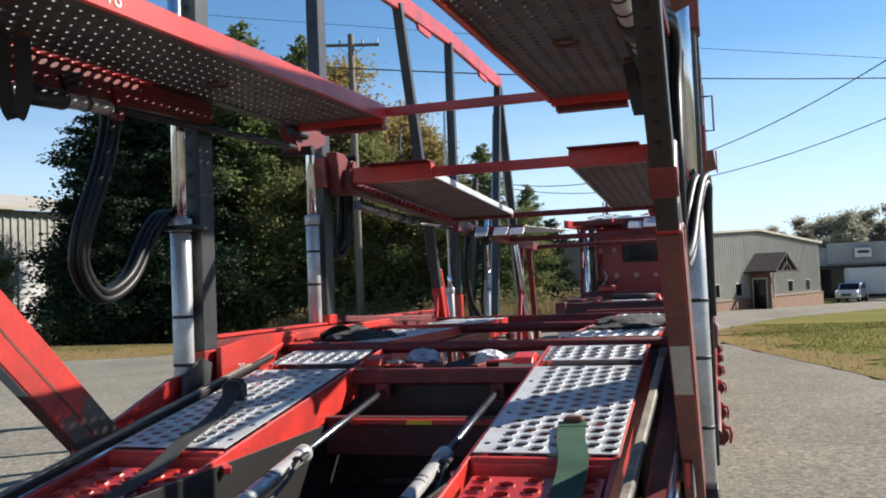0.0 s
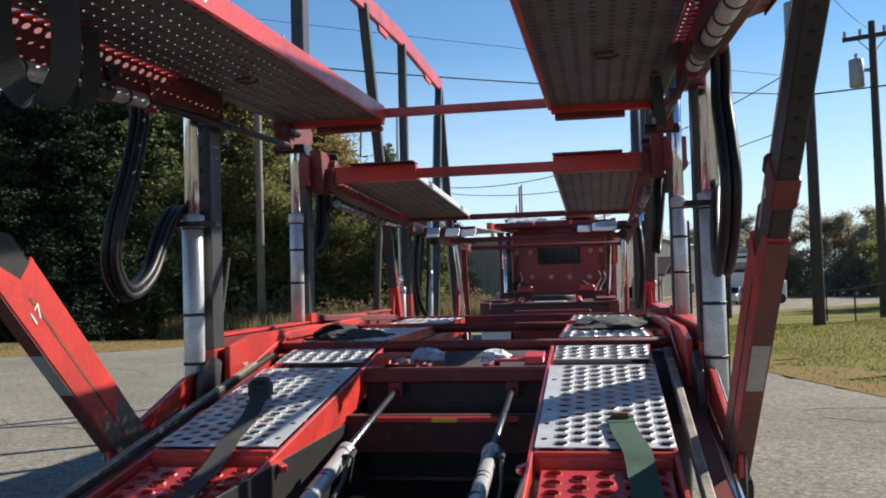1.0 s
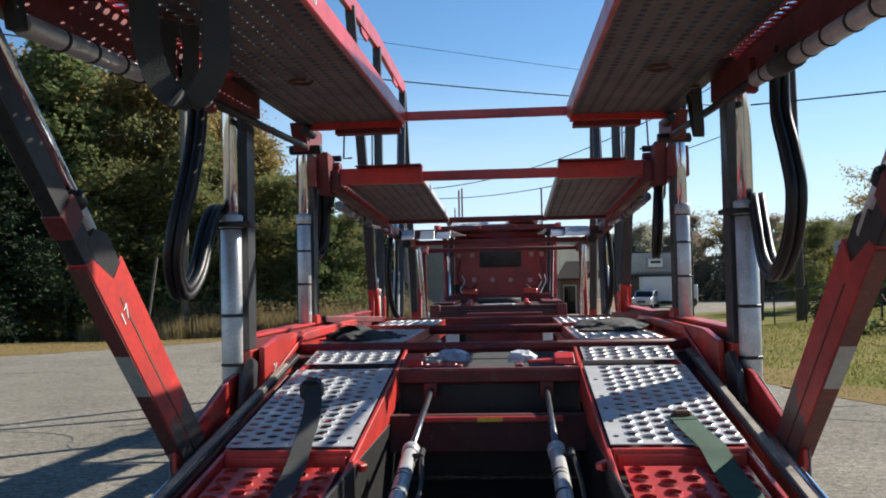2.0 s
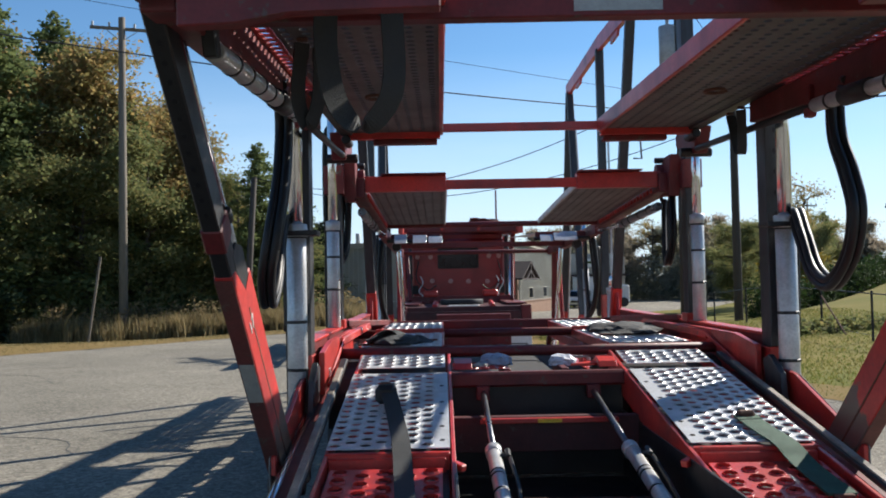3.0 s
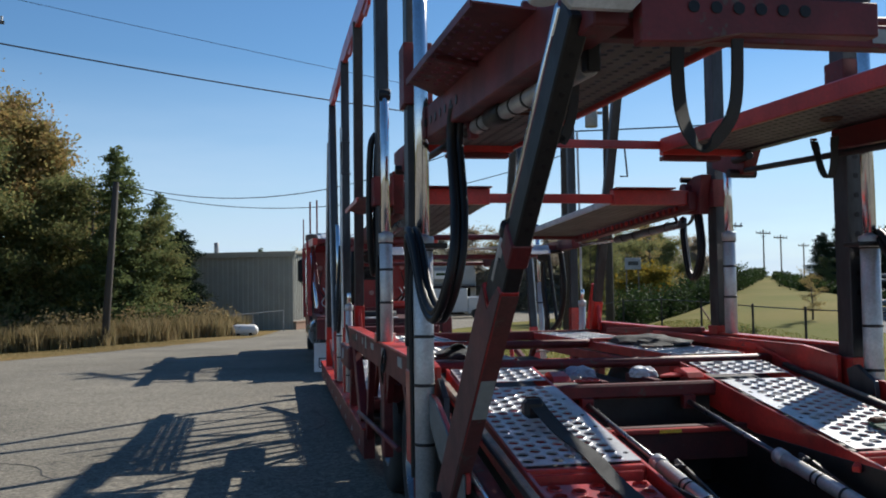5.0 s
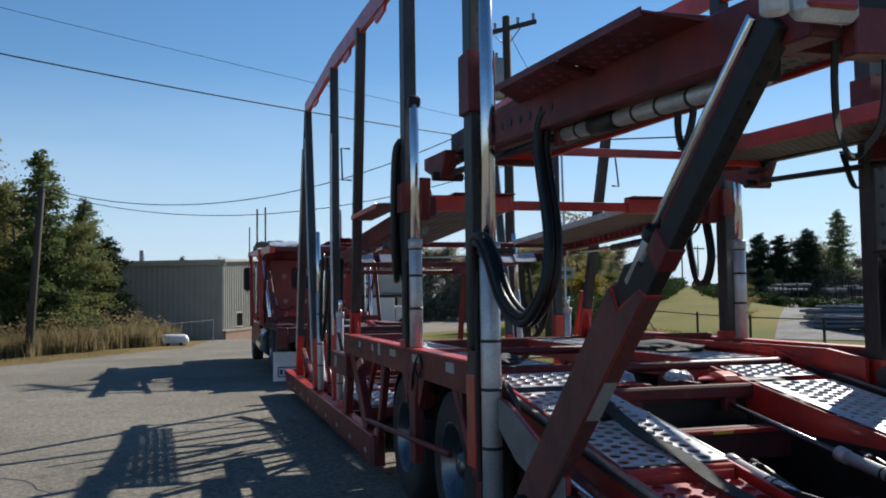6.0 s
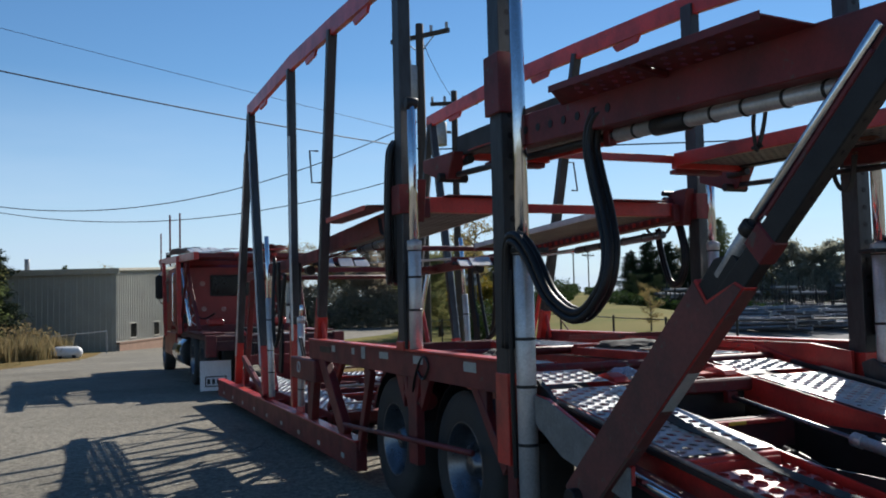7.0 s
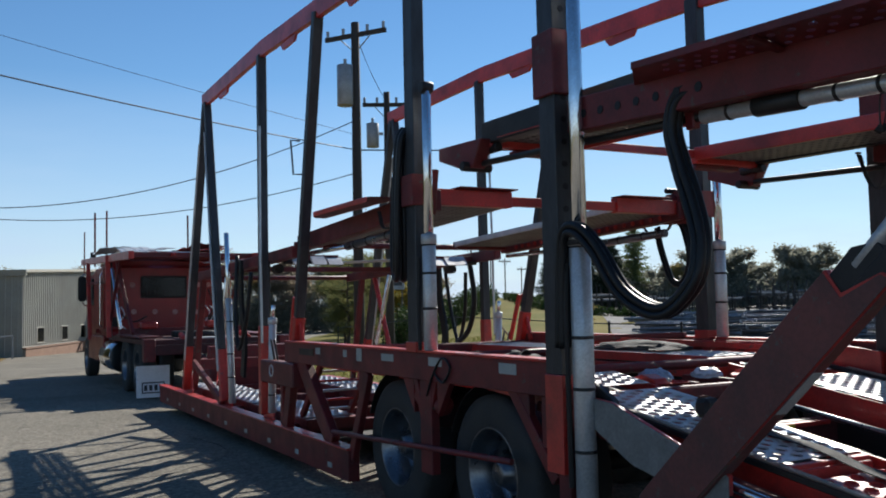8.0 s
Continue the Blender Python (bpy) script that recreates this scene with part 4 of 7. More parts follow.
    part("marker_lamp", rod((1.36 * s, -2.47, 2.125), (1.36 * s, -2.47, 2.30), 0.034, 14), PLASTIC, trailer, smooth=True)
bar = part("rear_deck_crossbar", box(-1.18, 1.18, -1.89, -1.83, 2.225, 2.30), RED_SHADE, trailer, "red crossbar with white reflective tape")
part("reflective_tape", box(-0.10, 0.165, -1.893, -1.8905, 2.24, 2.285, 0), REFLECT, bar)
part("thin_crossbar", rod((-1.15, -1.55, 2.42), (1.15, -1.55, 2.42), 0.02, 10), RED_SHADE, trailer, smooth=True)
part("front_deck_crossbar", box(-0.52, 0.52, 1.0, 1.045, 2.375, 2.425), RED, trailer)
letters("18", 0.085, Matrix.Translation((-0.482, -1.50, 2.325)) @ Matrix.Rotation(radians(90), 4, "Z") @ Matrix.Rotation(radians(90), 4, "X"), WHITE, trailer)

# ---- swinging arms at the rear ----
ARM_D, ARM_N = Vector((0, -0.731, 0.682)), Vector((0, 0.682, 0.731))


def on_arm(x, along_it, across):
    """A place on the swing arm: distance along it and across it, upwards."""
    return Vector((x, 0, 0)) + ARM_D * along_it + ARM_N * across


for s in (-1, 1):
    x = 1.222 * s
    out = [(0.66, 0.176), (2.02, 0.178), (2.005, 0.070), (2.165, 0.020), (2.185, -0.030), (0.66, -0.032)]
    arm = part("swing_arm", prism([(p.y, p.z) for p in [on_arm(0, a, c) for a, c in out]], "x", x - 0.031, x + 0.031, 0.005), ARM_RED, trailer, "worn red swing arm that props the upper deck")
    part("arm_cheek", prism([(p.y, p.z) for p in [on_arm(0, q, v) for q, v in [(0.67, 0.172), (2.01, 0.174), (1.995, 0.064), (2.155, 0.016), (2.17, -0.026), (0.67, -0.028)]]], "x", x + 0.0312 * s, x + 0.0345 * s, 0.001), ARM_DUST, arm)
    part("under_plate", beam(on_arm(x, 0.68, -0.0338), on_arm(x, 2.17, -0.0338), 0.058, 0.003, 0, up=-ARM_N), ARM_DUST, arm)
    part("notch_block", prism([(p.y, p.z) for p in [on_arm(0, q, v) for q, v in [(1.90, 0.03), (1.96, 0.150), (2.14, 0.158), (2.22, 0.10), (2.22, 0.03)]]], "x", x - 0.024, x + 0.029, 0.003), BLACK, arm)
    upper = part("inner_arm", beam(on_arm(x, 1.75, 0.018), on_arm(x, 3.17, 0.018), 0.056, 0.092, up=ARM_N), BLACK, arm, "greasy black inner arm")
    part("arm_collar", beam(on_arm(x, 2.29, 0.022), on_arm(x, 2.39, 0.022), 0.068, 0.108, up=ARM_N), RED_SHADE, arm)
    part("arm_cylinder", rod(on_arm(x, 2.10, 0.106), on_arm(x, 2.33, 0.113), 0.027, 16), ALU, arm, "silver cylinder lying in the notch", smooth=True)
    part("cylinder_collar", rod(on_arm(x, 2.30, 0.116), on_arm(x, 2.345, 0.116), 0.034, 16), BLACK, arm, smooth=True)
    part("arm_rod", rod(on_arm(x, 2.33, 0.116), on_arm(x, 3.12, 0.118), 0.021, 16), CHROME, arm, smooth=True)
    part("rod_saddle", beam(on_arm(x, 2.42, 0.074), on_arm(x, 3.05, 0.076), 0.050, 0.022, up=ARM_N), RED_SHADE, arm)
    part("reflective_tape", beam(on_arm(x, 1.50, -0.0367), on_arm(x, 1.73, -0.0367), 0.054, 0.002, 0, up=-ARM_N), REFLECT, arm)
    dots("arm_hole", [on_arm(x, 2.46 + 0.06 * k, -0.029) for k in range(11)], -ARM_N, 0.009, 0.002, HOSE, upper)
    part("arm_pivot", rod(on_arm(x - 0.08, 0.72, 0.07), on_arm(x + 0.08, 0.72, 0.07), 0.05, 16), BLACK, arm)
    part("arm_seam", beam(on_arm(x - 0.0316 * s, 0.9, 0.062), on_arm(x - 0.0316 * s, 1.93, 0.062), 0.002, 0.010, 0, up=ARM_N), RUST, arm)
arm_turn = Matrix.Rotation(radians(90), 4, "Z") @ Matrix.Rotation(radians(90), 4, "X")
letters("17", 0.072, Matrix.Translation((-1.1895, -1.335, 1.298)) @ arm_turn @ Matrix.Rotation(radians(42), 4, "Z"), WHITE, trailer)
letters("25", 0.07, Matrix.Translation((-1.128, 0.36, 0.955)) @ arm_turn, WHITE, trailer)

# ---- middle upper deck ----
for s in (-1, 1):
    xi, xo = 0.465 * s, 1.02 * s
    x0 = min(xi, xo)
    tilt = math.atan(-0.039)
    plate = part("middle_deck_plate", perforated("middle_deck_plate", 0.555, 2.42, 8, 38, 0.0135, 0.016, 0.004,
                 Matrix.Translation((x0, 1.86, mid_top(1.86) - 0.03)) @ Matrix.Rotation(tilt, 4, "X"), 0.006, 0.0, None, lambda i, j: True), PLATE_GREY, trailer, "dirty perforated middle deck plate")
    part("edge_lip", beam((xi, 1.84, mid_top(1.84) - 0.012), (xi, 4.28, mid_top(4.28) - 0.012), 0.016, 0.05), PLATE, plate)
    part("rear_channel", box(min(xi, 1.06 * s), max(xi, 1.06 * s), 1.78, 1.86, 2.085, 2.195), RED, plate)
    part("channel_flap", prism([(min(xi, 0.92 * s), 1.70), (max(xi, 0.92 * s), 1.70), (max(xi, 0.92 * s), 1.86), (min(xi, 0.92 * s), 1.86)], "z", 2.196, 2.206), RED_SHADE, plate)
    part("front_channel", box(min(xi, 1.06 * s), max(xi, 1.06 * s), 4.24, 4.32, mid_top(4.3) - 0.06, mid_top(4.3) + 0.015), RED_SHADE, plate)
    side = part("middle_side_beam", beam((1.09 * s, 1.75, mid_top(1.75) - 0.02), (1.09 * s, 4.35, mid_top(4.35) - 0.02), 0.10, 0.14), RED_SHADE, trailer, "red beam of the middle deck, darkened for shade")
    dots("beam_rivet", [(1.02 * s, 1.95 + 0.11 * k, mid_top(1.95 + 0.11 * k) - 0.055) for k in range(20)], (s, 0, 0), 0.020, 0.017, RED, side)
    ram = part("deck_cylinder", rod((1.08 * s, 1.95, mid_top(1.95) - 0.17), (1.08 * s, 3.3, mid_top(3.3) - 0.16), 0.033, 16), WHEEL, trailer, "dull silver cylinder under the middle deck", smooth=True)
    for y in (2.2, 2.5, 2.85, 3.1):
        part("clamp_band", rod((1.08 * s, y, mid_top(y) - 0.165), (1.08 * s, y + 0.015, mid_top(y) - 0.165), 0.037, 16), BLACK, ram)
    part("piston_rod", rod((1.08 * s, 3.28, mid_top(3.3) - 0.16), (1.08 * s, 4.3, mid_top(4.3) - 0.12), 0.02, 10), CHROME, ram, smooth=True)
    kn = bmesh.new()
    prism([(1.66, 2.30), (1.80, 2.30), (2.08, 2.20), (2.02, 2.03), (1.72, 2.01)], "x", 1.10 * s, 1.18 * s, 0.006, kn)
    rod((1.05 * s, 1.88, 2.20), (1.23 * s, 1.88, 2.20), 0.055, 14, kn)
    part("deck_bracket", kn, RED_SHADE, trailer)
    part("bracket_pin", rod((1.05 * s, 1.90, 2.285), (1.215 * s, 1.90, 2.285), 0.022, 10), BLACK, trailer)
    wing = part("walkway_wing", prism([(1.14 * s, 2.15), (1.36 * s, 2.22), (1.38 * s, 3.25), (1.24 * s, 3.62), (1.14 * s, 3.62)], "z", 2.17, 2.180, 0.002), RED_SHADE, trailer, "red walkway wing of the middle deck")
    part("wing_edge", beam((1.375 * s, 2.22, 2.16), (1.385 * s, 3.25, 2.16), 0.01, 0.04), RED, wing)
    part("strap_loop", ribbon(curve_points([(1.2 * s, 1.95, 2.12), (1.22 * s, 2.1, 1.98), (1.22 * s, 2.28, 1.97), (1.2 * s, 2.4, 2.1)], 8), (1, 0, 0), 0.03, 0.004), WEBBING, trailer)
part("middle_crossbar_rear", box(-0.47, 0.47, 1.80, 1.845, 2.098, 2.164), RED, trailer)
part("middle_crossbar_front", rod((-1.15, 4.40, 2.005), (1.15, 4.40, 2.005), 0.028, 12), RED_SHADE, trailer, smooth=True)

# ---- front upper deck, seen nearly edge on ----
for s in (-1, 1):
    side = part("front_side_beam", beam((1.10 * s, 4.5, 1.95), (1.10 * s, 8.6, 1.86), 0.08, 0.11), RED_SHADE, trailer, "red beam of the front upper deck")
    x0 = min(0.50 * s, 1.04 * s)
    plate = part("front_deck_plate", perforated("front_deck_plate", 0.54, 3.4, 6, 34, 0.018, 0.030, 0.004,
                 Matrix.Translation((x0, 5.0, 1.94)) @ Matrix.Rotation(math.atan(0.035), 4, "X"), 0.006), PLATE, trailer, "pale perforated front deck plate")
    part("plate_channel", box(x0, x0 + 0.54, 4.95, 5.0, 1.87, 1.95), RED_SHADE, plate)
    part("hinge_knob", rod((1.0 * s, 5.3, 1.83), (1.0 * s, 5.42, 1.83), 0.05, 12), BLACK, trailer)
    part("front_strut", beam((1.12 * s, 8.55, 0.40), (1.10 * s, 8.1, 1.86), 0.07, 0.07), RED_SHADE, trailer)
    part("front_strut", beam((1.05 * s, 6.9, 0.42), (1.10 * s, 7.7, 1.88), 0.05, 0.05), RED, trailer)
    part("front_ram", rod((1.02 * s, 7.7, 0.5), (1.06 * s, 7.1, 1.85), 0.03, 12), CHROME, trailer, smooth=True)
    part("down_hose", sweep(curve_points([(1.16 * s, 5.2, 1.9), (1.18 * s, 5.15, 1.5), (1.16 * s, 5.25, 1.15), (1.1 * s, 5.5, 0.95)], 8), 0.03, 8), HOSE, trailer, smooth=True)
rf = random.Random(47)
for s in (-1, 1):
    # bent galvanised flaps at the near end of the front deck
    for k in range(3):
        b = bmesh.new()
        w = rf.uniform(0.13, 0.18)
        prism([(4.84, 1.850), (4.86, 1.845), (4.945, 1.895 + 0.012 * k), (4.94, 1.925 + 0.012 * k), (4.90, 1.90)], "x", -w / 2, w / 2, 0.003, b)
        bmesh.ops.transform(b, matrix=Matrix.Translation(((0.56 + 0.16 * k) * s, 0, rf.uniform(-0.008, 0.008))) @ Matrix.Rotation(rf.uniform(-0.03, 0.03), 4, "Y"), verts=b.verts)
        part("end_flap", b, PLATE, trailer, "bent galvanised end flap")
    part("flap_hinge", rod((0.48 * s, 4.925, 1.875), (1.08 * s, 4.925, 1.875), 0.020, 10), BLACK, trailer, smooth=True)
part("front_crossbar", box(-1.14, 1.14, 6.76, 6.83, 1.865, 1.925), RED_SHADE, trailer)
part("front_crossbar", rod((-1.14, 8.55, 1.86), (1.14, 8.55, 1.86), 0.03, 12), RED_SHADE, trailer, smooth=True)
part("well_floor", box(-1.2, 1.2, 4.3, 10.0, 0.20, 0.24), RUBBER, trailer)
for k in range(6):
    y = 4.7 + 0.95 * k
    part("well_crossmember", box(-1.2, 1.2, y - 0.04, y + 0.04, 0.24, 0.345), RED_SHADE, trailer)
neck = bmesh.new()
for s in (-1, 1):
    beam((0.42 * s, 9.8, 0.30), (0.42 * s, 11.2, 0.62), 0.12, 0.20, 0.006, neck)
box(-0.6, 0.6, 9.85, 10.05, 0.2, 0.9, 0.01, neck)
part("hitch_neck", neck, RED_SHADE, trailer)
part("front_bulkhead", box(-1.15, 1.15, 9.0, 9.08, 0.62, 0.76), RED_SHADE, trailer)

# ---- hydraulic hose loops at the posts ----
def hose_loop(ctrl, spread, count, r, name="hydraulic_hose"):
    for k in range(count):
        line = curve_points(ctrl, 10)
        ox, oi = ((-0.5, -0.5), (0.5, -0.42), (-0.42, 0.5), (0.5, 0.5))[k % 4]
        pts = []
        for i, p in enumerate(line):
            t = (line[min(i + 1, len(line) - 1)] - line[max(i - 1, 0)]).normalized()
            inward = Vector((0, -t.z, t.y))
            pts.append(p + Vector((ox * spread, 0, 0)) + inward * oi * spread * (1 + 0.25 * math.sin(i * 0.13 + k)))
        part(name, sweep(pts, r, 8), HOSE, trailer, smooth=True)


hose_loop([(1.15, -0.96, 2.20), (1.18, -0.84, 2.245), (1.21, -0.71, 2.245), (1.22, -0.665, 2.17), (1.215, -0.69, 2.03), (1.215, -0.78, 1.87), (1.215, -0.84, 1.70), (1.21, -0.78, 1.52), (1.21, -0.60, 1.40),
           (1.23, -0.38, 1.45), (1.255, -0.20, 1.62), (1.28, -0.07, 1.735), (1.30, 0.0, 1.735), (1.295, 0.05, 1.60), (1.29, 0.07, 1.18)], 0.036, 4, 0.0195)
for s in (-1, 1):
    if s < 0:
        hose_loop([(1.15 * s, -0.98, 2.22), (1.17 * s, -0.82, 2.28), (1.19 * s, -0.66, 2.27), (1.195 * s, -0.60, 2.15), (1.195 * s, -0.64, 1.98), (1.20 * s, -0.70, 1.82), (1.22 * s, -0.76, 1.64), (1.25 * s, -0.74, 1.48), (1.275 * s, -0.58, 1.365),
                   (1.29 * s, -0.36, 1.45), (1.30 * s, -0.19, 1.66), (1.305 * s, -0.07, 1.755), (1.30 * s, 0.03, 1.74), (1.29 * s, 0.07, 1.58), (1.29 * s, 0.09, 1.20)], 0.036, 4, 0.0195)
    part("hose_clamp", box(1.22 * s - 0.09, 1.22 * s + 0.09, -0.07, 0.07, 1.685, 1.71, 0.004), BLACK, trailer)
hose_loop([(-1.25, 1.80, 2.58), (-1.29, 1.82, 2.48), (-1.30, 1.85, 2.12), (-1.295, 1.86, 1.82), (-1.265, 1.93, 1.62), (-1.23, 2.03, 1.72), (-1.215, 2.05, 2.0), (-1.20, 2.05, 2.3)], 0.052, 4, 0.023)
hose_loop([(1.17, 1.88, 2.05), (1.14, 1.80, 1.97), (1.12, 1.73, 1.75), (1.11, 1.79, 1.57), (1.13, 1.94, 1.58), (1.17, 2.10, 1.85), (1.19, 2.15, 2.02)], 0.028, 3, 0.015)

# strap winches along the low side frame
for y, z in ((1.62, 0.42), (3.35, 0.30), (4.90, 0.30), (6.45, 0.30), (8.0, 0.30), (9.4, 0.30)):
    b = bmesh.new()
    for yy in (y - 0.06, y + 0.06):
        prism([(1.27, z - 0.06), (1.335, z - 0.06), (1.36, z + 0.01), (1.33, z + 0.065), (1.27, z + 0.065)], "y", yy - 0.005, yy + 0.005, 0.001, b)
    rod((1.315, y - 0.08, z), (1.315, y + 0.08, z), 0.03, 12, b)
    winch = part("strap_winch", b, RED, trailer, "red strap winch with a ratchet wheel")
    part("ratchet_wheel", rod((1.315, y - 0.10, z), (1.315, y - 0.081, z), 0.048, 12), RED_SHADE, winch)
    part("winch_hook", sweep([(1.33, y - 0.09, z + 0.05), (1.365, y - 0.10, z + 0.05), (1.375, y - 0.10, z + 0.01), (1.365, y - 0.10, z - 0.04)], 0.009, 6), RED, winch)

# ---- the tractor unit ahead of the trailer ----
tractor = thing("tractor_unit", (-0.12, 15, ground_height(0, 15)), "red tractor unit with a flat-roofed sleeper cab and a head rack", "truck")
CX = -0.12


def rounded_box(x0, x1, y0, y1, z0, z1, r, seg=3):
    bm = bmesh.new()
    m = Matrix.Translation(((x0 + x1) / 2, (y0 + y1) / 2, (z0 + z1) / 2)) @ Matrix.Diagonal((x1 - x0, y1 - y0, z1 - z0, 1))
    bmesh.ops.create_cube(bm, size=1, matrix=m)
    bmesh.ops.bevel(bm, geom=list(bm.edges), offset=r, segments=seg, affect="EDGES", clamp_overlap=True)
    return bm


gz = ground_height(0, 15)
FLAP = surface("white_flap_rubber", (0.80, 0.81, 0.82), 0.5, dark=(0.62, 0.62, 0.62), stain=0.4, scale=6, fine=60, bump=0.05)
sleeper = part("sleeper_body", rounded_box(CX - 1.17, CX + 1.17, 15.8, 17.6, 0.95, 2.50, 0.15), RED_CAB, tractor, "red sleeper cab with a small rear window")
part("cab_body", rounded_box(CX - 1.10, CX + 1.10, 17.55, 19.1, 0.85, 2.46, 0.14), RED_CAB, tractor)
part("bonnet", rounded_box(CX - 0.95, CX + 0.95, 19.0, 20.6, 0.75, 1.70, 0.16), RED_CAB, tractor)
win = part("rear_window", rounded_box(CX - 0.47, CX + 0.47, 15.775, 15.81, 1.72, 2.19, 0.016, 2), HOSE, sleeper, "dark rear window in a rubber seal")
part("pane", box(CX - 0.43, CX + 0.43, 15.768, 15.776, 1.76, 2.15, 0.003), GLASS_DARK, win)
FADED = surface("sun_bleached_red", (0.50, 0.27, 0.25), 0.55, dark=(0.26, 0.07, 0.06), stain=0.7, scale=18, fine=90, bump=0.1)
studs = [(-0.93, 2.0), (-0.63, 2.0), (0.70, 2.0), (0.93, 2.0), (-0.60, 1.45), (-0.18, 1.44), (0.23, 1.43), (0.66, 1.42)]
for sx, sz in studs:
    part("round_cap", rod((CX + sx, 15.795, sz), (CX + sx, 15.775, sz), 0.055, 16), FADED, sleeper, smooth=True)
for k, sx in enumerate((-0.86, 0.86, 0.96)):
    part("air_line", sweep(curve_points([(CX + sx, 15.75, 1.55), (CX + sx + 0.05, 15.62, 1.4), (CX + sx - 0.04, 15.6, 1.22), (CX + sx * 0.9, 15.5, 1.08)], 8), 0.012, 6), PLASTIC, tractor)
part("chassis_rail", box(CX - 0.45, CX - 0.36, 10.9, 19.6, 0.62, 0.86), BLACK, tractor)
part("chassis_rail", box(CX + 0.36, CX + 0.45, 10.9, 19.6, 0.62, 0.86), BLACK, tractor)
part("rear_deck", box(CX - 1.12, CX + 1.12, 11.3, 15.5, 0.90, 0.98), RED_GRIME_SHADE, tractor)
part("deck_crossbeam", box(CX - 1.16, CX + 1.16, 11.2, 11.34, 0.74, 0.90), RED_GRIME_SHADE, tractor)
for s in (-1, 1):
    part("deck_corner", box(CX + 1.10 * s - 0.09, CX + 1.10 * s + 0.09, 11.18, 11.36, 0.64, 1.00, 0.012), RED_SHADE, tractor)
    part("work_lamp", rod((CX + 0.34 * s, 11.17, 0.82), (CX + 0.34 * s, 11.20, 0.82), 0.032, 12), PLASTIC, tractor, smooth=True)
    part("deck_valve", rod((CX + 0.52 * s, 11.35, 0.98), (CX + 0.50 * s, 11.75, 1.04), 0.05, 10), RED, tractor, smooth=True)
part("coupling_plate", prism([(CX - 0.26, 11.42), (CX + 0.26, 11.42), (CX + 0.30, 11.8), (CX - 0.30, 11.8)], "z", 0.982, 1.0, 0.004), PLATE, tractor, "worn pale coupling plate")
part("rear_bolster", box(CX - 1.14, CX + 1.14, 14.0, 14.14, 0.98, 1.13), RED_SHADE, tractor)
for s in (-1, 1):
    part("bolster_block", box(CX + 0.62 * s - 0.16, CX + 0.62 * s + 0.16, 13.9, 14.2, 1.12, 1.25, 0.03), RED, tractor)
    for y in (12.35, 13.65):
        wheel(tractor, CX + 0.98 * s, y, gz + 0.49, 0.49, 0.23, s)
        wheel(tractor, CX + 0.70 * s, y, gz + 0.49, 0.49, 0.23, s)
    wheel(tractor, CX + 0.98 * s, 19.3, gz + 0.47 - 0.05, 0.47, 0.24, s)
    flap = part("mud_flap", box(CX + 0.97 * s - 0.26, CX + 0.97 * s + 0.26, 11.62, 11.635, gz + 0.05, 0.56, 0.004), FLAP, tractor, "white mud flap with a framed patch")
    part("flap_patch", box(CX + 0.97 * s - 0.18, CX + 0.97 * s + 0.18, 11.612, 11.619, gz + 0.12, gz + 0.30, 0), STEEL, flap)
    part("flap_patch_inner", box(CX + 0.97 * s - 0.16, CX + 0.97 * s + 0.16, 11.608, 11.611, gz + 0.14, gz + 0.28, 0), FLAP, flap)
    for k in range(4):
        part("flap_lettering", box(CX + 0.97 * s - 0.145 + 0.08 * k, CX + 0.97 * s - 0.095 + 0.08 * k, 11.604, 11.607, gz + 0.165, gz + 0.255, 0), STEEL, flap)
    part("quarter_fender", box(CX + 0.98 * s - 0.18, CX + 0.98 * s + 0.18, 11.7, 14.3, 1.0, 1.03), RED_SHADE, tractor)
    part("fuel_tank", rod((CX + 0.92 * s, 14.7, 0.58), (CX + 0.92 * s, 16.2, 0.58), 0.31, 24), CHROME, tractor, smooth=True)
    part("cab_step", box(CX + 0.95 * s - 0.16, CX + 0.95 * s + 0.16, 16.4, 18.0, 0.40, 0.72, 0.02), RED_SHADE, tractor)
    mir = part("door_mirror", rounded_box(CX + 1.26 * s - 0.09, CX + 1.26 * s + 0.09, 18.75, 18.90, 1.72, 2.30, 0.03, 2), BLACK, tractor, "black door mirror on tubes")
    part("mirror_tube", sweep([(CX + 1.08 * s, 18.9, 2.36), (CX + 1.22 * s, 18.85, 2.36), (CX + 1.28 * s, 18.82, 2.27)], 0.014, 6), CHROME, mir)
    part("mirror_tube", sweep([(CX + 1.08 * s, 18.9, 1.62), (CX + 1.22 * s, 18.85, 1.62), (CX + 1.28 * s, 18.82, 1.75)], 0.014, 6), CHROME, mir)
    # head rack posts beside the cab
    part("head_rack_post", beam((CX + 1.18 * s, 15.1, 0.95), (CX + 1.20 * s, 15.2, 2.56), 0.09, 0.10, up=(0, 1, 0)), RED, tractor)
    part("head_rack_post", beam((CX + 1.20 * s, 17.9, 0.85), (CX + 1.22 * s, 18.1, 2.56), 0.08, 0.10, up=(0, 1, 0)), RED, tractor)
    part("rack_ram", rod((CX + 1.06 * s, 14.4, 1.1), (CX + 1.14 * s, 15.0, 2.3), 0.035, 12), CHROME, tractor, smooth=True)
    part("rack_strut", beam((CX + 1.02 * s, 13.3, 1.05), (CX + 1.14 * s, 14.5, 2.5), 0.06, 0.07), RED_SHADE, tractor)
    part("head_rack_beam", beam((CX + 1.16 * s, 12.6, 2.42), (CX + 1.16 * s, 19.6, 2.66), 0.09, 0.14), RED, tractor)
    x0 = CX + min(0.50 * s, 1.05 * s)
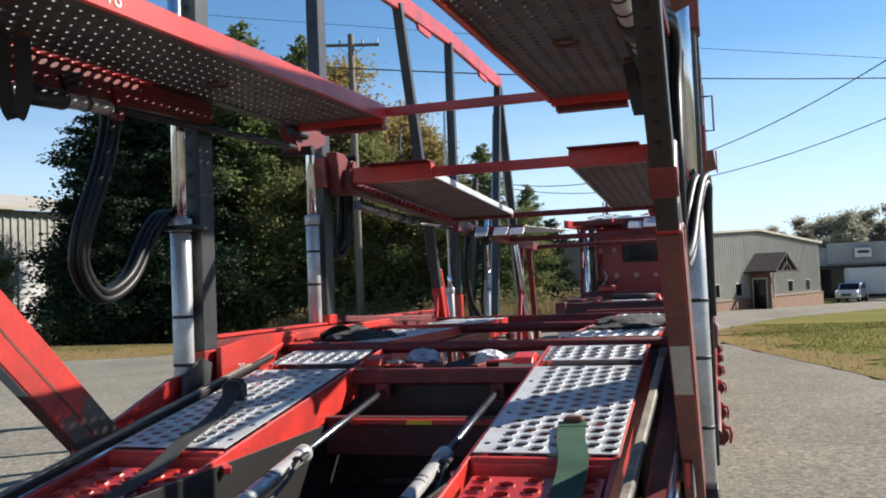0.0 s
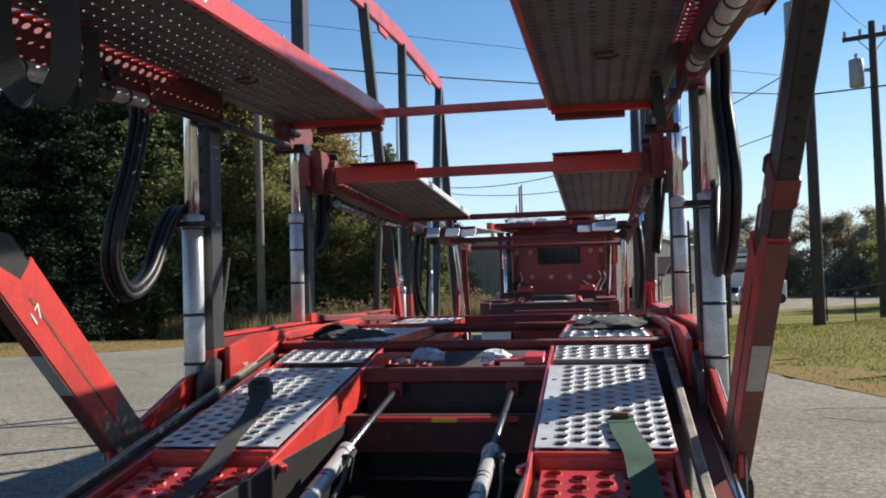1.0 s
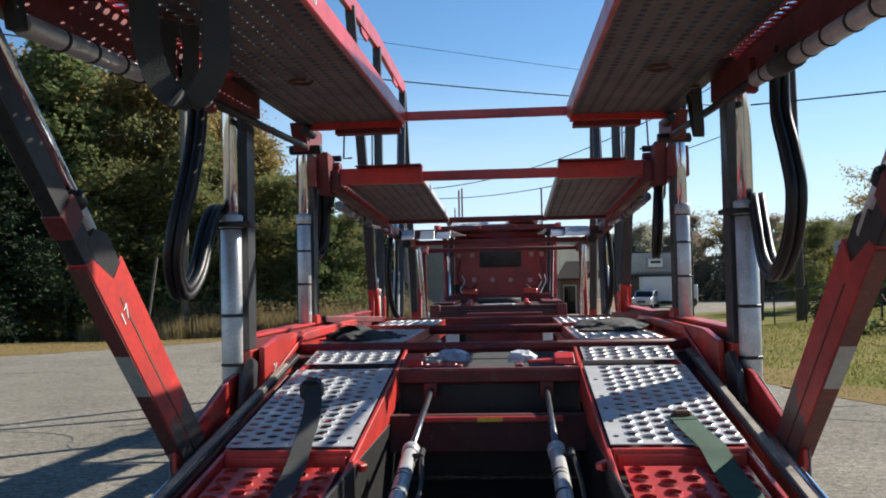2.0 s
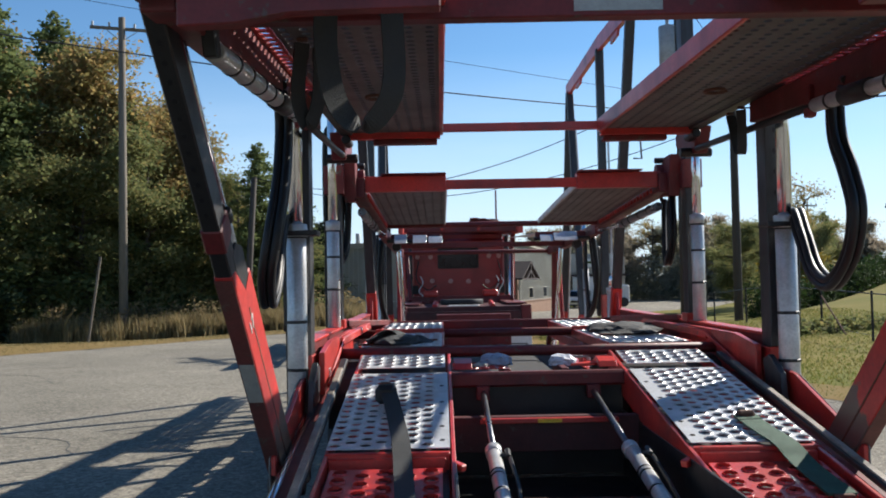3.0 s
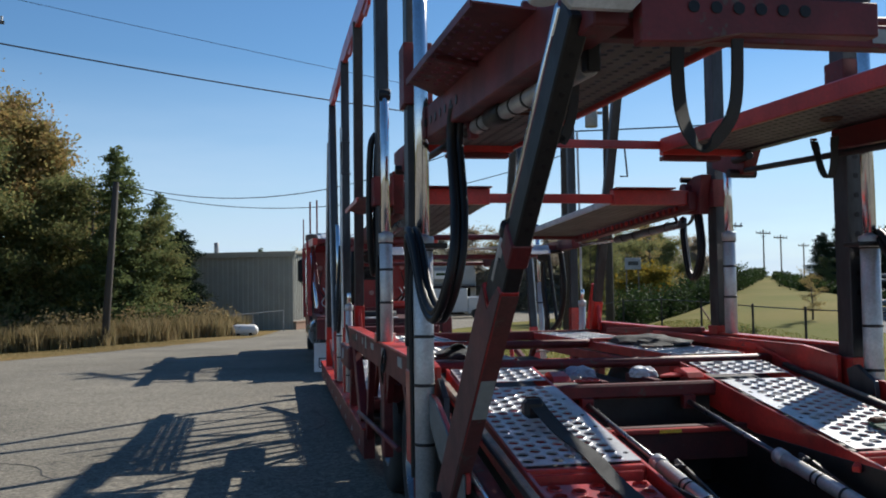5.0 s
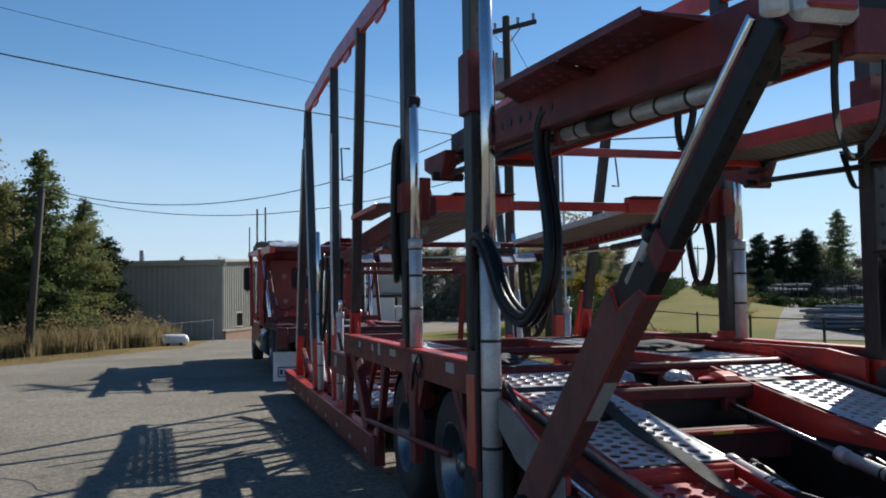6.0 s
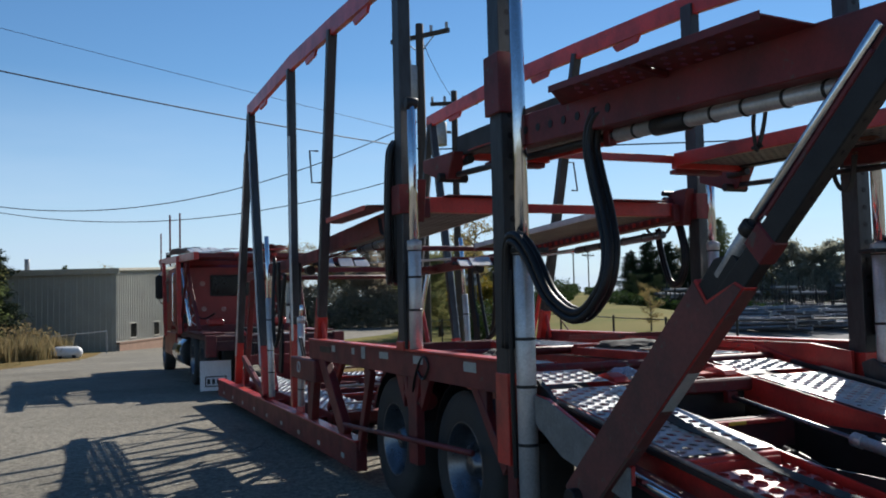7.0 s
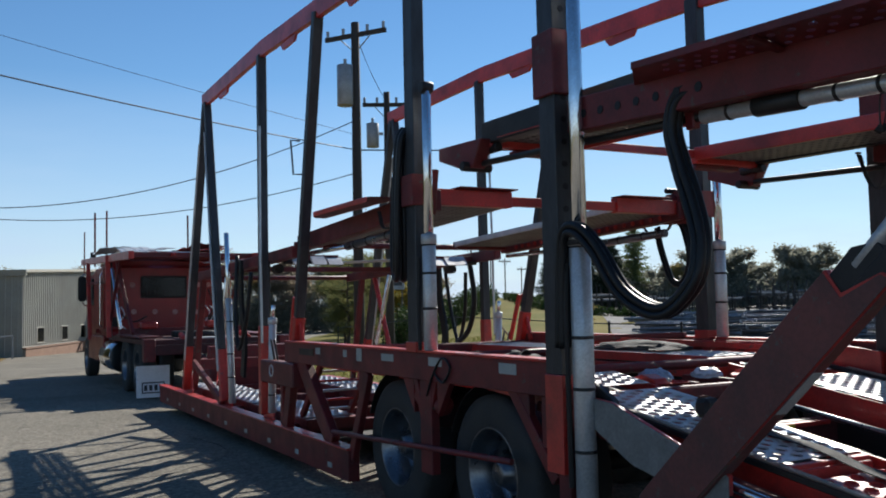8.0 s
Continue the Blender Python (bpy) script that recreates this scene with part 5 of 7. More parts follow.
    part("head_rack_plate", perforated("head_rack_plate", 0.55, 5.6, 6, 40, 0.022, 0.035, 0.005, Matrix.Translation((x0, 13.6, 2.52)) @ Matrix.Rotation(math.atan(0.034), 4, "X"), 0.01), PLATE, tractor, "pale perforated head rack plate")
    part("antenna", rod((CX + 1.05 * s, 18.3, 2.5), (CX + 1.05 * s, 18.35, 3.75), 0.022, 8), RED_SHADE, tractor)
part("antenna", rod((CX - 0.92, 17.4, 2.5), (CX - 0.92, 17.4, 3.70), 0.02, 8), RED_SHADE, tractor)
part("antenna", rod((CX - 1.2, 19.0, 2.4), (CX - 1.2, 19.0, 3.35), 0.016, 8), RED_SHADE, tractor)
for y, z in ((13.2, 2.46), (14.9, 2.53), (16.6, 2.60), (18.4, 2.66)):
    part("head_rack_crossbar", box(CX - 1.16, CX + 1.16, y - 0.04, y + 0.04, z - 0.045, z + 0.045), RED_SHADE, tractor)
for s in (-1, 1):
    part("roof_chock", prism([(15.6, 2.58), (16.5, 2.60), (16.3, 2.76), (15.7, 2.72)], "x", CX + 0.36 * s - 0.09, CX + 0.36 * s + 0.09), RED_SHADE, tractor)
    part("rack_flange", beam((CX + 0.28 * s, 14.9, 2.60), (CX + 0.28 * s, 18.4, 2.72), 0.06, 0.05), RED_SHADE, tractor)
part("beacon_bar", box(CX - 0.5, CX + 0.5, 18.4, 18.6, 2.70, 2.78, 0.02), PLASTIC, tractor)
# bent sheets lying on the head rack
rt = random.Random(31)
for k in range(12):
    side = -1 if k % 2 else 1
    y = 13.6 + 0.42 * k
    px, pz = CX + side * rt.uniform(0.45, 0.95), 2.56 + 0.034 * (y - 13.6) + rt.uniform(0.02, 0.10)
    sheet_pose = Matrix.Translation((px, y, pz)) @ Matrix.Rotation(rt.uniform(-0.25, 0.25), 4, "Y") @ Matrix.Rotation(rt.uniform(-0.16, 0.16), 4, "X")
    b = bmesh.new()
    for j in range(7):
        x0 = -0.30 + 0.086 * j
        box(x0, x0 + 0.086, -0.42, 0.42, 0.012 * (j % 2), 0.012 * (j % 2) + 0.012, 0, b)
    bmesh.ops.transform(b, matrix=sheet_pose, verts=b.verts)
    part("ribbed_sheet", b, (RED, PLATE, RED_SHADE, PLATE)[k % 4], tractor)
# ladder frame in the middle of the rack
for s in (-1, 1):
    part("ladder_rail", beam((CX + 0.36 * s, 12.9, 2.46), (CX + 0.36 * s, 15.7, 2.66), 0.05, 0.06), RED, tractor)
    part("grab_rail", sweep([(CX + 1.19 * s, 16.0, 1.15), (CX + 1.23 * s, 16.0, 1.2), (CX + 1.23 * s, 16.0, 2.2), (CX + 1.19 * s, 16.0, 2.25)], 0.016, 8), CHROME, tractor)
    stack = part("exhaust_pipe", rod((CX + 1.10 * s, 15.62, 0.95), (CX + 1.10 * s, 15.62, 2.45), 0.055, 16), STEEL, tractor, "dark exhaust stack beside the sleeper", smooth=True)
    part("stack_clamp", rod((CX + 1.10 * s, 15.62, 1.5), (CX + 1.10 * s, 15.62, 1.56), 0.062, 16), BLACK, stack)
    part("side_fairing", prism([(15.85, 0.45), (18.2, 0.45), (18.2, 0.95), (15.85, 0.95)], "x", CX + 1.155 * s, CX + 1.185 * s, 0.01), RED_CAB, tractor)
    part("cab_door_gap", box(CX + 1.101 * s, CX + 1.106 * s, 17.62, 17.64, 0.9, 2.3, 0), BLACK, tractor)
    part("side_window", prism([(17.9, 1.62), (18.8, 1.62), (18.7, 2.22), (17.9, 2.22)], "x", CX + 1.098 * s, CX + 1.106 * s, 0), GLASS_DARK, tractor)
    part("sleeper_vent", box(CX + 0.98 * s - 0.07, CX + 0.98 * s + 0.07, 15.785, 15.80, 1.15, 1.35, 0.004), BLACK, tractor)
    part("coiled_line", sweep(curve_points([(CX + 0.9 * s, 15.7, 1.9), (CX + 0.95 * s, 15.45, 1.5), (CX + 0.7 * s, 15.3, 1.25), (CX + 0.5 * s, 14.9, 1.35)], 8), 0.014, 6), HOSE, tractor)
    part("rack_brace", beam((CX + 1.14 * s, 15.2, 1.2), (CX + 1.14 * s, 13.9, 2.45), 0.05, 0.05), RED_SHADE, tractor)
    part("side_bar", beam((CX + 1.17 * s, 15.3, 2.05), (CX + 1.17 * s, 18.0, 2.10), 0.05, 0.06), RED_SHADE, tractor)
for y in (13.5, 14.3, 15.1):
    part("ladder_rung", rod((CX - 0.36, y, 2.46 + 0.0714 * (y - 12.9) + 0.02), (CX + 0.36, y, 2.46 + 0.0714 * (y - 12.9) + 0.02), 0.022, 10), ALU, tractor, smooth=True)
part("fifth_wheel", rod((CX, 12.9, 0.98), (CX, 12.9, 1.08), 0.42, 24), BLACK, tractor, smooth=True)
part("roof_marker", rod((CX - 1.1, 18.2, 2.62), (CX - 1.1, 18.2, 2.82), 0.06, 12), BLACK, tractor)

# ---- ground, road and lawns ----
def asphalt_material():
    """Worn asphalt: pale aggregate grains, patches worn smooth, darker stains."""
    m, n, l, p = node_material("worn_asphalt")
    g = n.new("ShaderNodeNewGeometry")
    def noise(scale, detail, rough=0.6):
        t = n.new("ShaderNodeTexNoise")
        t.inputs["Scale"].default_value, t.inputs["Detail"].default_value, t.inputs["Roughness"].default_value = scale, detail, rough
        l.new(g.outputs["Position"], t.inputs["Vector"])
        return t.outputs["Fac"]
    def ramp(src, lo, hi, c0, c1):
        r = n.new("ShaderNodeValToRGB")
        r.color_ramp.elements[0].position, r.color_ramp.elements[1].position = lo, hi
        r.color_ramp.elements[0].color, r.color_ramp.elements[1].color = rgb(c0), rgb(c1)
        l.new(src, r.inputs["Fac"])
        return r.outputs["Color"]
    def multiply(x, y):
        q = n.new("ShaderNodeMixRGB")
        q.blend_type = "MULTIPLY"
        q.inputs["Fac"].default_value = 1.0
        l.new(x, q.inputs["Color1"])
        l.new(y, q.inputs["Color2"])
        return q.outputs["Color"]
    base = ramp(noise(0.35, 6.0), 0.35, 0.68, (0.158, 0.147, 0.124), (0.236, 0.218, 0.184))
    grit = ramp(noise(16.0, 7.0, 0.75), 0.36, 0.64, (0.62, 0.62, 0.62), (1.28, 1.27, 1.24))
    v = n.new("ShaderNodeTexVoronoi")
    v.inputs["Scale"].default_value = 55.0
    l.new(g.outputs["Position"], v.inputs["Vector"])
    stones = ramp(v.outputs["Color"], 0.1, 0.9, (0.66, 0.66, 0.66), (1.35, 1.33, 1.28))
    blots = ramp(noise(1.7, 5.0), 0.60, 0.74, (1.0, 1.0, 1.0), (0.70, 0.70, 0.71))
    l.new(multiply(multiply(multiply(base, grit), stones), blots), p.inputs["Base Color"])
    p.inputs["Roughness"].default_value = 0.92
    p.inputs["Specular IOR Level"].default_value = 0.15
    bp = n.new("ShaderNodeBump")
    bp.inputs["Strength"].default_value, bp.inputs["Distance"].default_value = 0.8, 0.012
    l.new(noise(40.0, 5.0, 0.7), bp.inputs["Height"])
    l.new(bp.outputs["Normal"], p.inputs["Normal"])
    return m


ASPHALT = asphalt_material()


def lawn_material(name, a, b, c):
    m, n, l, p = node_material(name)
    co = n.new("ShaderNodeNewGeometry")
    n1 = n.new("ShaderNodeTexNoise")
    n1.inputs["Scale"].default_value, n1.inputs["Detail"].default_value = 0.22, 6.0
    n2 = n.new("ShaderNodeTexNoise")
    n2.inputs["Scale"].default_value, n2.inputs["Detail"].default_value = 9.0, 5.0
    l.new(co.outputs["Position"], n1.inputs["Vector"])
    l.new(co.outputs["Position"], n2.inputs["Vector"])
    r = n.new("ShaderNodeValToRGB")
    r.color_ramp.elements[0].position, r.color_ramp.elements[0].color = 0.36, rgb(a)
    r.color_ramp.elements[1].position, r.color_ramp.elements[1].color = 0.66, rgb(b)
    l.new(n1.outputs["Fac"], r.inputs["Fac"])
    mx = n.new("ShaderNodeMixRGB")
    r2 = n.new("ShaderNodeMapRange")
    r2.inputs["From Min"].default_value, r2.inputs["From Max"].default_value = 0.45, 0.75
    l.new(n2.outputs["Fac"], r2.inputs["Value"])
    l.new(r2.outputs["Result"], mx.inputs["Fac"])
    l.new(r.outputs["Color"], mx.inputs["Color1"])
    mx.inputs["Color2"].default_value = rgb(c)
    l.new(mx.outputs["Color"], p.inputs["Base Color"])
    p.inputs["Roughness"].default_value = 0.95
    p.inputs["Specular IOR Level"].default_value = 0.05
    bp = n.new("ShaderNodeBump")
    bp.inputs["Strength"].default_value, bp.inputs["Distance"].default_value = 0.45, 0.04
    l.new(n2.outputs["Fac"], bp.inputs["Height"])
    l.new(bp.outputs["Normal"], p.inputs["Normal"])
    return m


LAWN = lawn_material("autumn_lawn", (0.110, 0.118, 0.026), (0.185, 0.150, 0.046), (0.155, 0.128, 0.044))


def sheet(name, rows, mat, lift, label, category):
    """A sheet from rows of plan points, laid on the ground."""
    verts, faces = [], []
    for row in rows:
        verts += [(x, y, ground_height(x, y) + lift) for x, y in row]
    k = len(rows[0])
    for j in range(len(rows) - 1):
        for i in range(k - 1):
            faces.append((j * k + i, j * k + i + 1, (j + 1) * k + i + 1, (j + 1) * k + i))
    me = bpy.data.meshes.new(name)
    me.from_pydata(verts, [], faces)
    me.materials.append(mat)
    for p in me.polygons:
        p.use_smooth = True
    return tagged(new(name, me), label, category, kind="structure")


def axis_steps(lo, hi, near, far):
    """Steps that are fine round the place and coarse far off."""
    out, v = [], lo
    while v < hi:
        out.append(v)
        v += near + (far - near) * min(1.0, max(0.0, -40.0 - v, v - 100.0) / 100.0)
    return out + [hi]


xs, ys = axis_steps(-900, 900, 2.0, 40.0), axis_steps(-400, 1500, 2.0, 40.0)
sheet("ground", [[(x, y) for x in xs] for y in ys], LAWN, 0.0, "patchy green and straw-coloured autumn grass", "ground")

LEFT = [(-60, -45), (-60, -10), (-40, 4), (-22, 10.2), (-14, 12.6), (-10.5, 14.4), (-8.2, 17.5), (-6.6, 21.5), (-4.8, 27), (-3.8, 31), (-3.2, 34), (-2.5, 40), (-2.0, 45), (-0.5, 49), (1.5, 53), (5.5, 62.5), (9.5, 72.5), (18, 97), (48, 160), (95, 240)]
RIGHT = [(60, -45), (22, -12), (12, -3), (6.6, 2.2), (4.25, 5.0), (3.45, 7.3), (2.9, 9.4), (2.3, 11.5), (1.42, 15.2), (1.25, 19), (2.2, 24.6), (3.6, 33), (5.8, 39.5), (8.6, 44.5), (11.5, 50.5), (17, 62), (23, 74), (36, 98), (62, 142), (112, 222)]


def refine(line, n=6):
    pts = [Vector((p[0], p[1], 0)) for p in line]
    return [(p.x, p.y) for p in curve_points(pts, n)]


rows = []
for k, (a, b) in enumerate(zip(refine(LEFT), refine(RIGHT))):
    wob = 0.12 * math.sin(k * 1.7) + 0.08 * math.sin(k * 4.1)
    rows.append([(a[0] + (b[0] - a[0]) * i / 24 + (wob if i in (0, 24) else 0), a[1] + (b[1] - a[1]) * i / 24) for i in range(25)])
sheet("road", rows, ASPHALT, 0.012, "pale worn asphalt yard with cracks and stains", "road")

# worn, straw-brown strip of turf where the lawn meets the asphalt
WORN_TURF = lawn_material("worn_turf", (0.17, 0.120, 0.048), (0.23, 0.150, 0.070), (0.125, 0.112, 0.036))
strip = []
for k, (x, y) in enumerate(refine(RIGHT[3:11])):
    reach = 1.0 + 0.45 * math.sin(k * 0.9) + 0.25 * math.sin(k * 2.3)
    strip.append([(x - 0.05 + reach * i / 4, y + 0.18 * reach * i / 4) for i in range(5)])
sheet("worn_verge", strip, WORN_TURF, 0.018, "straw-brown worn turf along the edge of the asphalt", "ground")

strip = []
for k, (x, y) in enumerate(refine(LEFT[2:13])):
    reach = 5.0 + 1.2 * math.sin(k * 0.7) + 0.6 * math.sin(k * 1.9)
    strip.append([(x + 0.05 - reach * 0.75 * i / 8, y + reach * 0.66 * i / 8) for i in range(9)])
sheet("dry_verge", strip, WORN_TURF, 0.018, "straw-brown dry turf of the road verge", "ground")

# hairline cracks in the asphalt
crack = bmesh.new()
rc = random.Random(4)
for k in range(16):
    x, y = rc.uniform(-9, 4), rc.uniform(3, 20)
    a = rc.uniform(-0.5, 0.5)
    line = []
    for j in range(14):
        line.append((x, y, ground_height(x, y) + 0.0145))
        a += rc.uniform(-0.45, 0.45)
        x += 0.22 * math.cos(a)
        y += 0.22 * math.sin(a)
        if not (x < 1.4 or y < 6):
            break
    if len(line) > 3:
        ribbon(line, (0, 0.7, 0.02), rc.uniform(0.006, 0.013), 0.002, crack)
CRACK = surface("tar_crack", (0.06, 0.06, 0.058), 0.9, stain=0.4, scale=8, fine=40, bump=0.1)
tagged(part("asphalt_cracks", crack, CRACK), "dark hairline cracks in the asphalt", "cracks", kind="stuff")


# ---- plants ----
def leaf_material(name, colours, through=0.35):
    m, n, l, p = node_material(name)
    g = n.new("ShaderNodeNewGeometry")
    r = n.new("ShaderNodeValToRGB")
    els = r.color_ramp.elements
    els[0].color, els[1].color = rgb(colours[0]), rgb(colours[-1])
    for k, c in enumerate(colours[1:-1]):
        els.new((k + 1) / (len(colours) - 1)).color = rgb(c)
    l.new(g.outputs["Random Per Island"], r.inputs["Fac"])
    l.new(r.outputs["Color"], p.inputs["Base Color"])
    p.inputs["Roughness"].default_value = 0.7
    p.inputs["Specular IOR Level"].default_value = 0.1
    t = n.new("ShaderNodeBsdfTranslucent")
    l.new(r.outputs["Color"], t.inputs["Color"])
    mx = n.new("ShaderNodeMixShader")
    mx.inputs["Fac"].default_value = through
    l.new(p.outputs["BSDF"], mx.inputs[1])
    l.new(t.outputs["BSDF"], mx.inputs[2])
    l.new(mx.outputs["Shader"], n["Material Output"].inputs["Surface"])
    return m


BARK = surface("bark", (0.085, 0.066, 0.052), 0.95, dark=(0.035, 0.028, 0.022), stain=0.8, scale=5, fine=26, bump=0.8, stretch=(1, 1, 0.3))
NEEDLES = leaf_material("pine_needles", [(0.076, 0.106, 0.046), (0.125, 0.158, 0.062), (0.160, 0.185, 0.070), (0.100, 0.135, 0.055)], 0.47)
CEDAR = leaf_material("dark_evergreen", [(0.014, 0.026, 0.015), (0.022, 0.038, 0.020), (0.034, 0.050, 0.026)], 0.10)
OAK = leaf_material("autumn_leaves", [(0.21, 0.205, 0.082), (0.30, 0.25, 0.098), (0.37, 0.26, 0.100), (0.28, 0.18, 0.084), (0.19, 0.195, 0.078)], 0.52)
GREEN = leaf_material("green_leaves", [(0.113, 0.136, 0.058), (0.155, 0.176, 0.070), (0.20, 0.205, 0.082), (0.255, 0.210, 0.084)], 0.49)
GOLD = leaf_material("yellow_leaves", [(0.28, 0.19, 0.025), (0.22, 0.17, 0.03), (0.16, 0.15, 0.03), (0.32, 0.21, 0.03)], 0.35)
STRAW = leaf_material("dry_brush", [(0.30, 0.225, 0.12), (0.235, 0.175, 0.09), (0.155, 0.14, 0.07), (0.36, 0.28, 0.15)], 0.44)
HEDGE = leaf_material("hedge_leaves", [(0.022, 0.045, 0.014), (0.035, 0.062, 0.018), (0.055, 0.078, 0.024)], 0.25)
# leaves of distant plants: the haze of distance is mixed into both palettes
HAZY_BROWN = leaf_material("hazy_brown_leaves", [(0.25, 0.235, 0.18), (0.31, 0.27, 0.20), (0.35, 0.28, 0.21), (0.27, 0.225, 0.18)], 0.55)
HAZY_GREEN = leaf_material("hazy_green_leaves", [(0.22, 0.23, 0.18), (0.27, 0.275, 0.21), (0.32, 0.30, 0.24), (0.24, 0.25, 0.20)], 0.55)


def leaf_mesh(name, spots, rnd, mat, flat=0.6):
    """Many small bent leaves, each an island of two triangles; spots: place and size."""
    verts, faces = [], []
    for p, s in spots:
        a = Vector((rnd.gauss(0, 1), rnd.gauss(0, 1), rnd.gauss(0, flat))).normalized()
        b = a.cross(Vector((rnd.gauss(0, 1), rnd.gauss(0, 1), rnd.gauss(0, 1)))).normalized()
        c = a.cross(b) * 0.15
        k = len(verts)
        verts += [tuple(p - a * s), tuple(p + b * s * 0.55 + c * s), tuple(p + a * s), tuple(p - b * s * 0.55 + c * s)]
        faces += [(k, k + 1, k + 2), (k, k + 2, k + 3)]
    me = bpy.data.meshes.new(name)
    me.from_pydata(verts, [], faces)
    me.materials.append(mat)
    return me


def limb(bm, p, q, r0, r1, rnd, bend=0.12, n=6):
    pts = []
    d = (q - p).length
    for k in range(6):
        t = k / 5
        pts.append(p.lerp(q, t) + Vector((rnd.uniform(-1, 1), rnd.uniform(-1, 1), rnd.uniform(-0.5, 0.5))) * bend * d * 0.25 * (0 < k < 5))
    rings = []
    for k, c in enumerate(pts):
        r = r0 + (r1 - r0) * k / 5
        t = (pts[min(k + 1, 5)] - pts[max(k - 1, 0)]).normalized()
        u = t.cross(Vector((0.31, 0.95, 0.1))).normalized()
        v = t.cross(u)
        rings.append([bm.verts.new(c + (u * math.cos(a) + v * math.sin(a)) * r) for a in [2 * math.pi * i / n for i in range(n)]])
    for a, b in zip(rings, rings[1:]):
        for i in range(n):
            bm.faces.new((a[i], a[(i + 1) % n], b[(i + 1) % n], b[i]))
    bm.faces.new(rings[-1])
    return pts


def broad_tree(seed, height, spread, mat, leaves, label, leaf=0.085, cone=False):
    rnd = random.Random(seed)
    t = thing("tree", (0, 0, 0), label, "tree")
    wood = bmesh.new()
    trunk_top = Vector((rnd.uniform(-0.3, 0.3), rnd.uniform(-0.3, 0.3), height * 0.9))
    limb(wood, Vector((0, 0, -0.3)), trunk_top, height * 0.022, 0.03, rnd, 0.08, 9)
    tips = []
    for k in range(30 if cone else 22):
        h = height * rnd.uniform(0.10 if cone else 0.14, 0.90)
        a = rnd.uniform(0, 2 * math.pi)
        u = h / height
        f = min(1.0, u * 4) * (1.0 - u) ** 0.75 * 1.25 if cone else math.sin(math.pi * min(1.0, (u - 0.02) * 0.93)) ** 0.6
        out = spread * f * rnd.uniform(0.65, 1.08)
        p = Vector((0, 0, h)) + trunk_top * 0.0
        q = Vector((out * math.cos(a), out * math.sin(a), min(height * 0.99, h + out * rnd.uniform(0.15, 0.6))))
        pts = limb(wood, p, q, height * 0.007, 0.012, rnd, 0.3, 5)
        tips += pts[2:]
        for j in range(3):
            b = pts[rnd.randint(2, 4)]
            c = b + Vector((rnd.gauss(0, 1), rnd.gauss(0, 1), rnd.uniform(0, 1))).normalized() * rnd.uniform(0.35, 0.8) * spread * 0.4
            limb(wood, b, c, 0.02, 0.006, rnd, 0.3, 4)
            tips += [c, b.lerp(c, 0.6)]
    tips += [trunk_top, trunk_top * 0.93]
    part("trunk", wood, BARK, t)
    spots = []
    for k in range(leaves):
        c = rnd.choice(tips)
        s = spread * rnd.choice((0.07, 0.10, 0.14, 0.19))
        off = Vector((rnd.gauss(0, 1), rnd.gauss(0, 1), rnd.gauss(0, 0.75)))
        spots.append((c + off * s * 0.8, leaf * rnd.uniform(0.6, 1.35)))
    part("crown", leaf_mesh("crown", spots, rnd, mat), None, t)
    return t


def pine_tree(seed, height, spread, mat, leaves, label, bare=0.12, leaf=0.095, power=0.8):
    rnd = random.Random(seed)
    t = thing("conifer", (0, 0, 0), label, "tree")
    wood = bmesh.new()
    limb(wood, Vector((0, 0, -0.3)), Vector((rnd.uniform(-0.2, 0.2), rnd.uniform(-0.2, 0.2), height)), height * 0.018, 0.02, rnd, 0.04, 9)
    spots = []
    boughs = []
    for k in range(95):
        f = bare + (1 - bare) * (k / 95) ** 0.9
        h = height * f + rnd.uniform(-0.15, 0.15)
        out = spread * (1 - f) ** power * rnd.uniform(0.55, 1.15) + 0.15
        a = k * 2.4 + rnd.uniform(-0.4, 0.4)
        q = Vector((out * math.cos(a), out * math.sin(a), h + out * rnd.uniform(-0.15, 0.22)))
        p = Vector((0, 0, h - 0.1))
        limb(wood, p, q, 0.02 + 0.03 * (1 - f), 0.006, rnd, 0.12, 4)
        boughs.append((p, q, out))
    total = sum(b[2] for b in boughs)
    for p, q, out in boughs:
        for j in range(int(leaves * out / total)):
            u = rnd.uniform(0.18, 1.06)
            c = p.lerp(q, u)
            w = 0.13 * out * (1.15 - 0.5 * u) + 0.09
            spots.append((c + Vector((rnd.gauss(0, w), rnd.gauss(0, w), rnd.gauss(-0.03, w * 0.55))), leaf * rnd.uniform(0.6, 1.4)))
    part("trunk", wood, BARK, t)
    part("crown", leaf_mesh("crown", spots, rnd, mat, 0.3), None, t)
    return t


def plant(master, x, y, turn, size, tall=1.0):
    return copy_thing(master, Matrix.Translation((x, y, ground_height(x, y))) @ Matrix.Rotation(turn, 4, "Z") @ Matrix.Diagonal((size, size, size * tall, 1)))


def settle(master, x, y, turn=0.0):
    master.matrix_basis = Matrix.Translation((x, y, ground_height(x, y))) @ Matrix.Rotation(turn, 4, "Z")
    for o in master.children:
        o.matrix_parent_inverse = Matrix.Identity(4)


cedar = pine_tree(11, 8.6, 2.7, CEDAR, 36000, "dense dark evergreen tree at the edge of the lawn", 0.02, 0.085, 0.5)
pine = pine_tree(12, 11.0, 2.9, NEEDLES, 20000, "tall green pine in the roadside wood", 0.08, 0.095, 0.7)
oak = broad_tree(13, 9.6, 2.9, OAK, 25000, "tree in brown and olive autumn leaf", 0.075, True)
elm = broad_tree(14, 8.4, 2.9, GREEN, 24000, "leafy green tree in the roadside wood", 0.075)
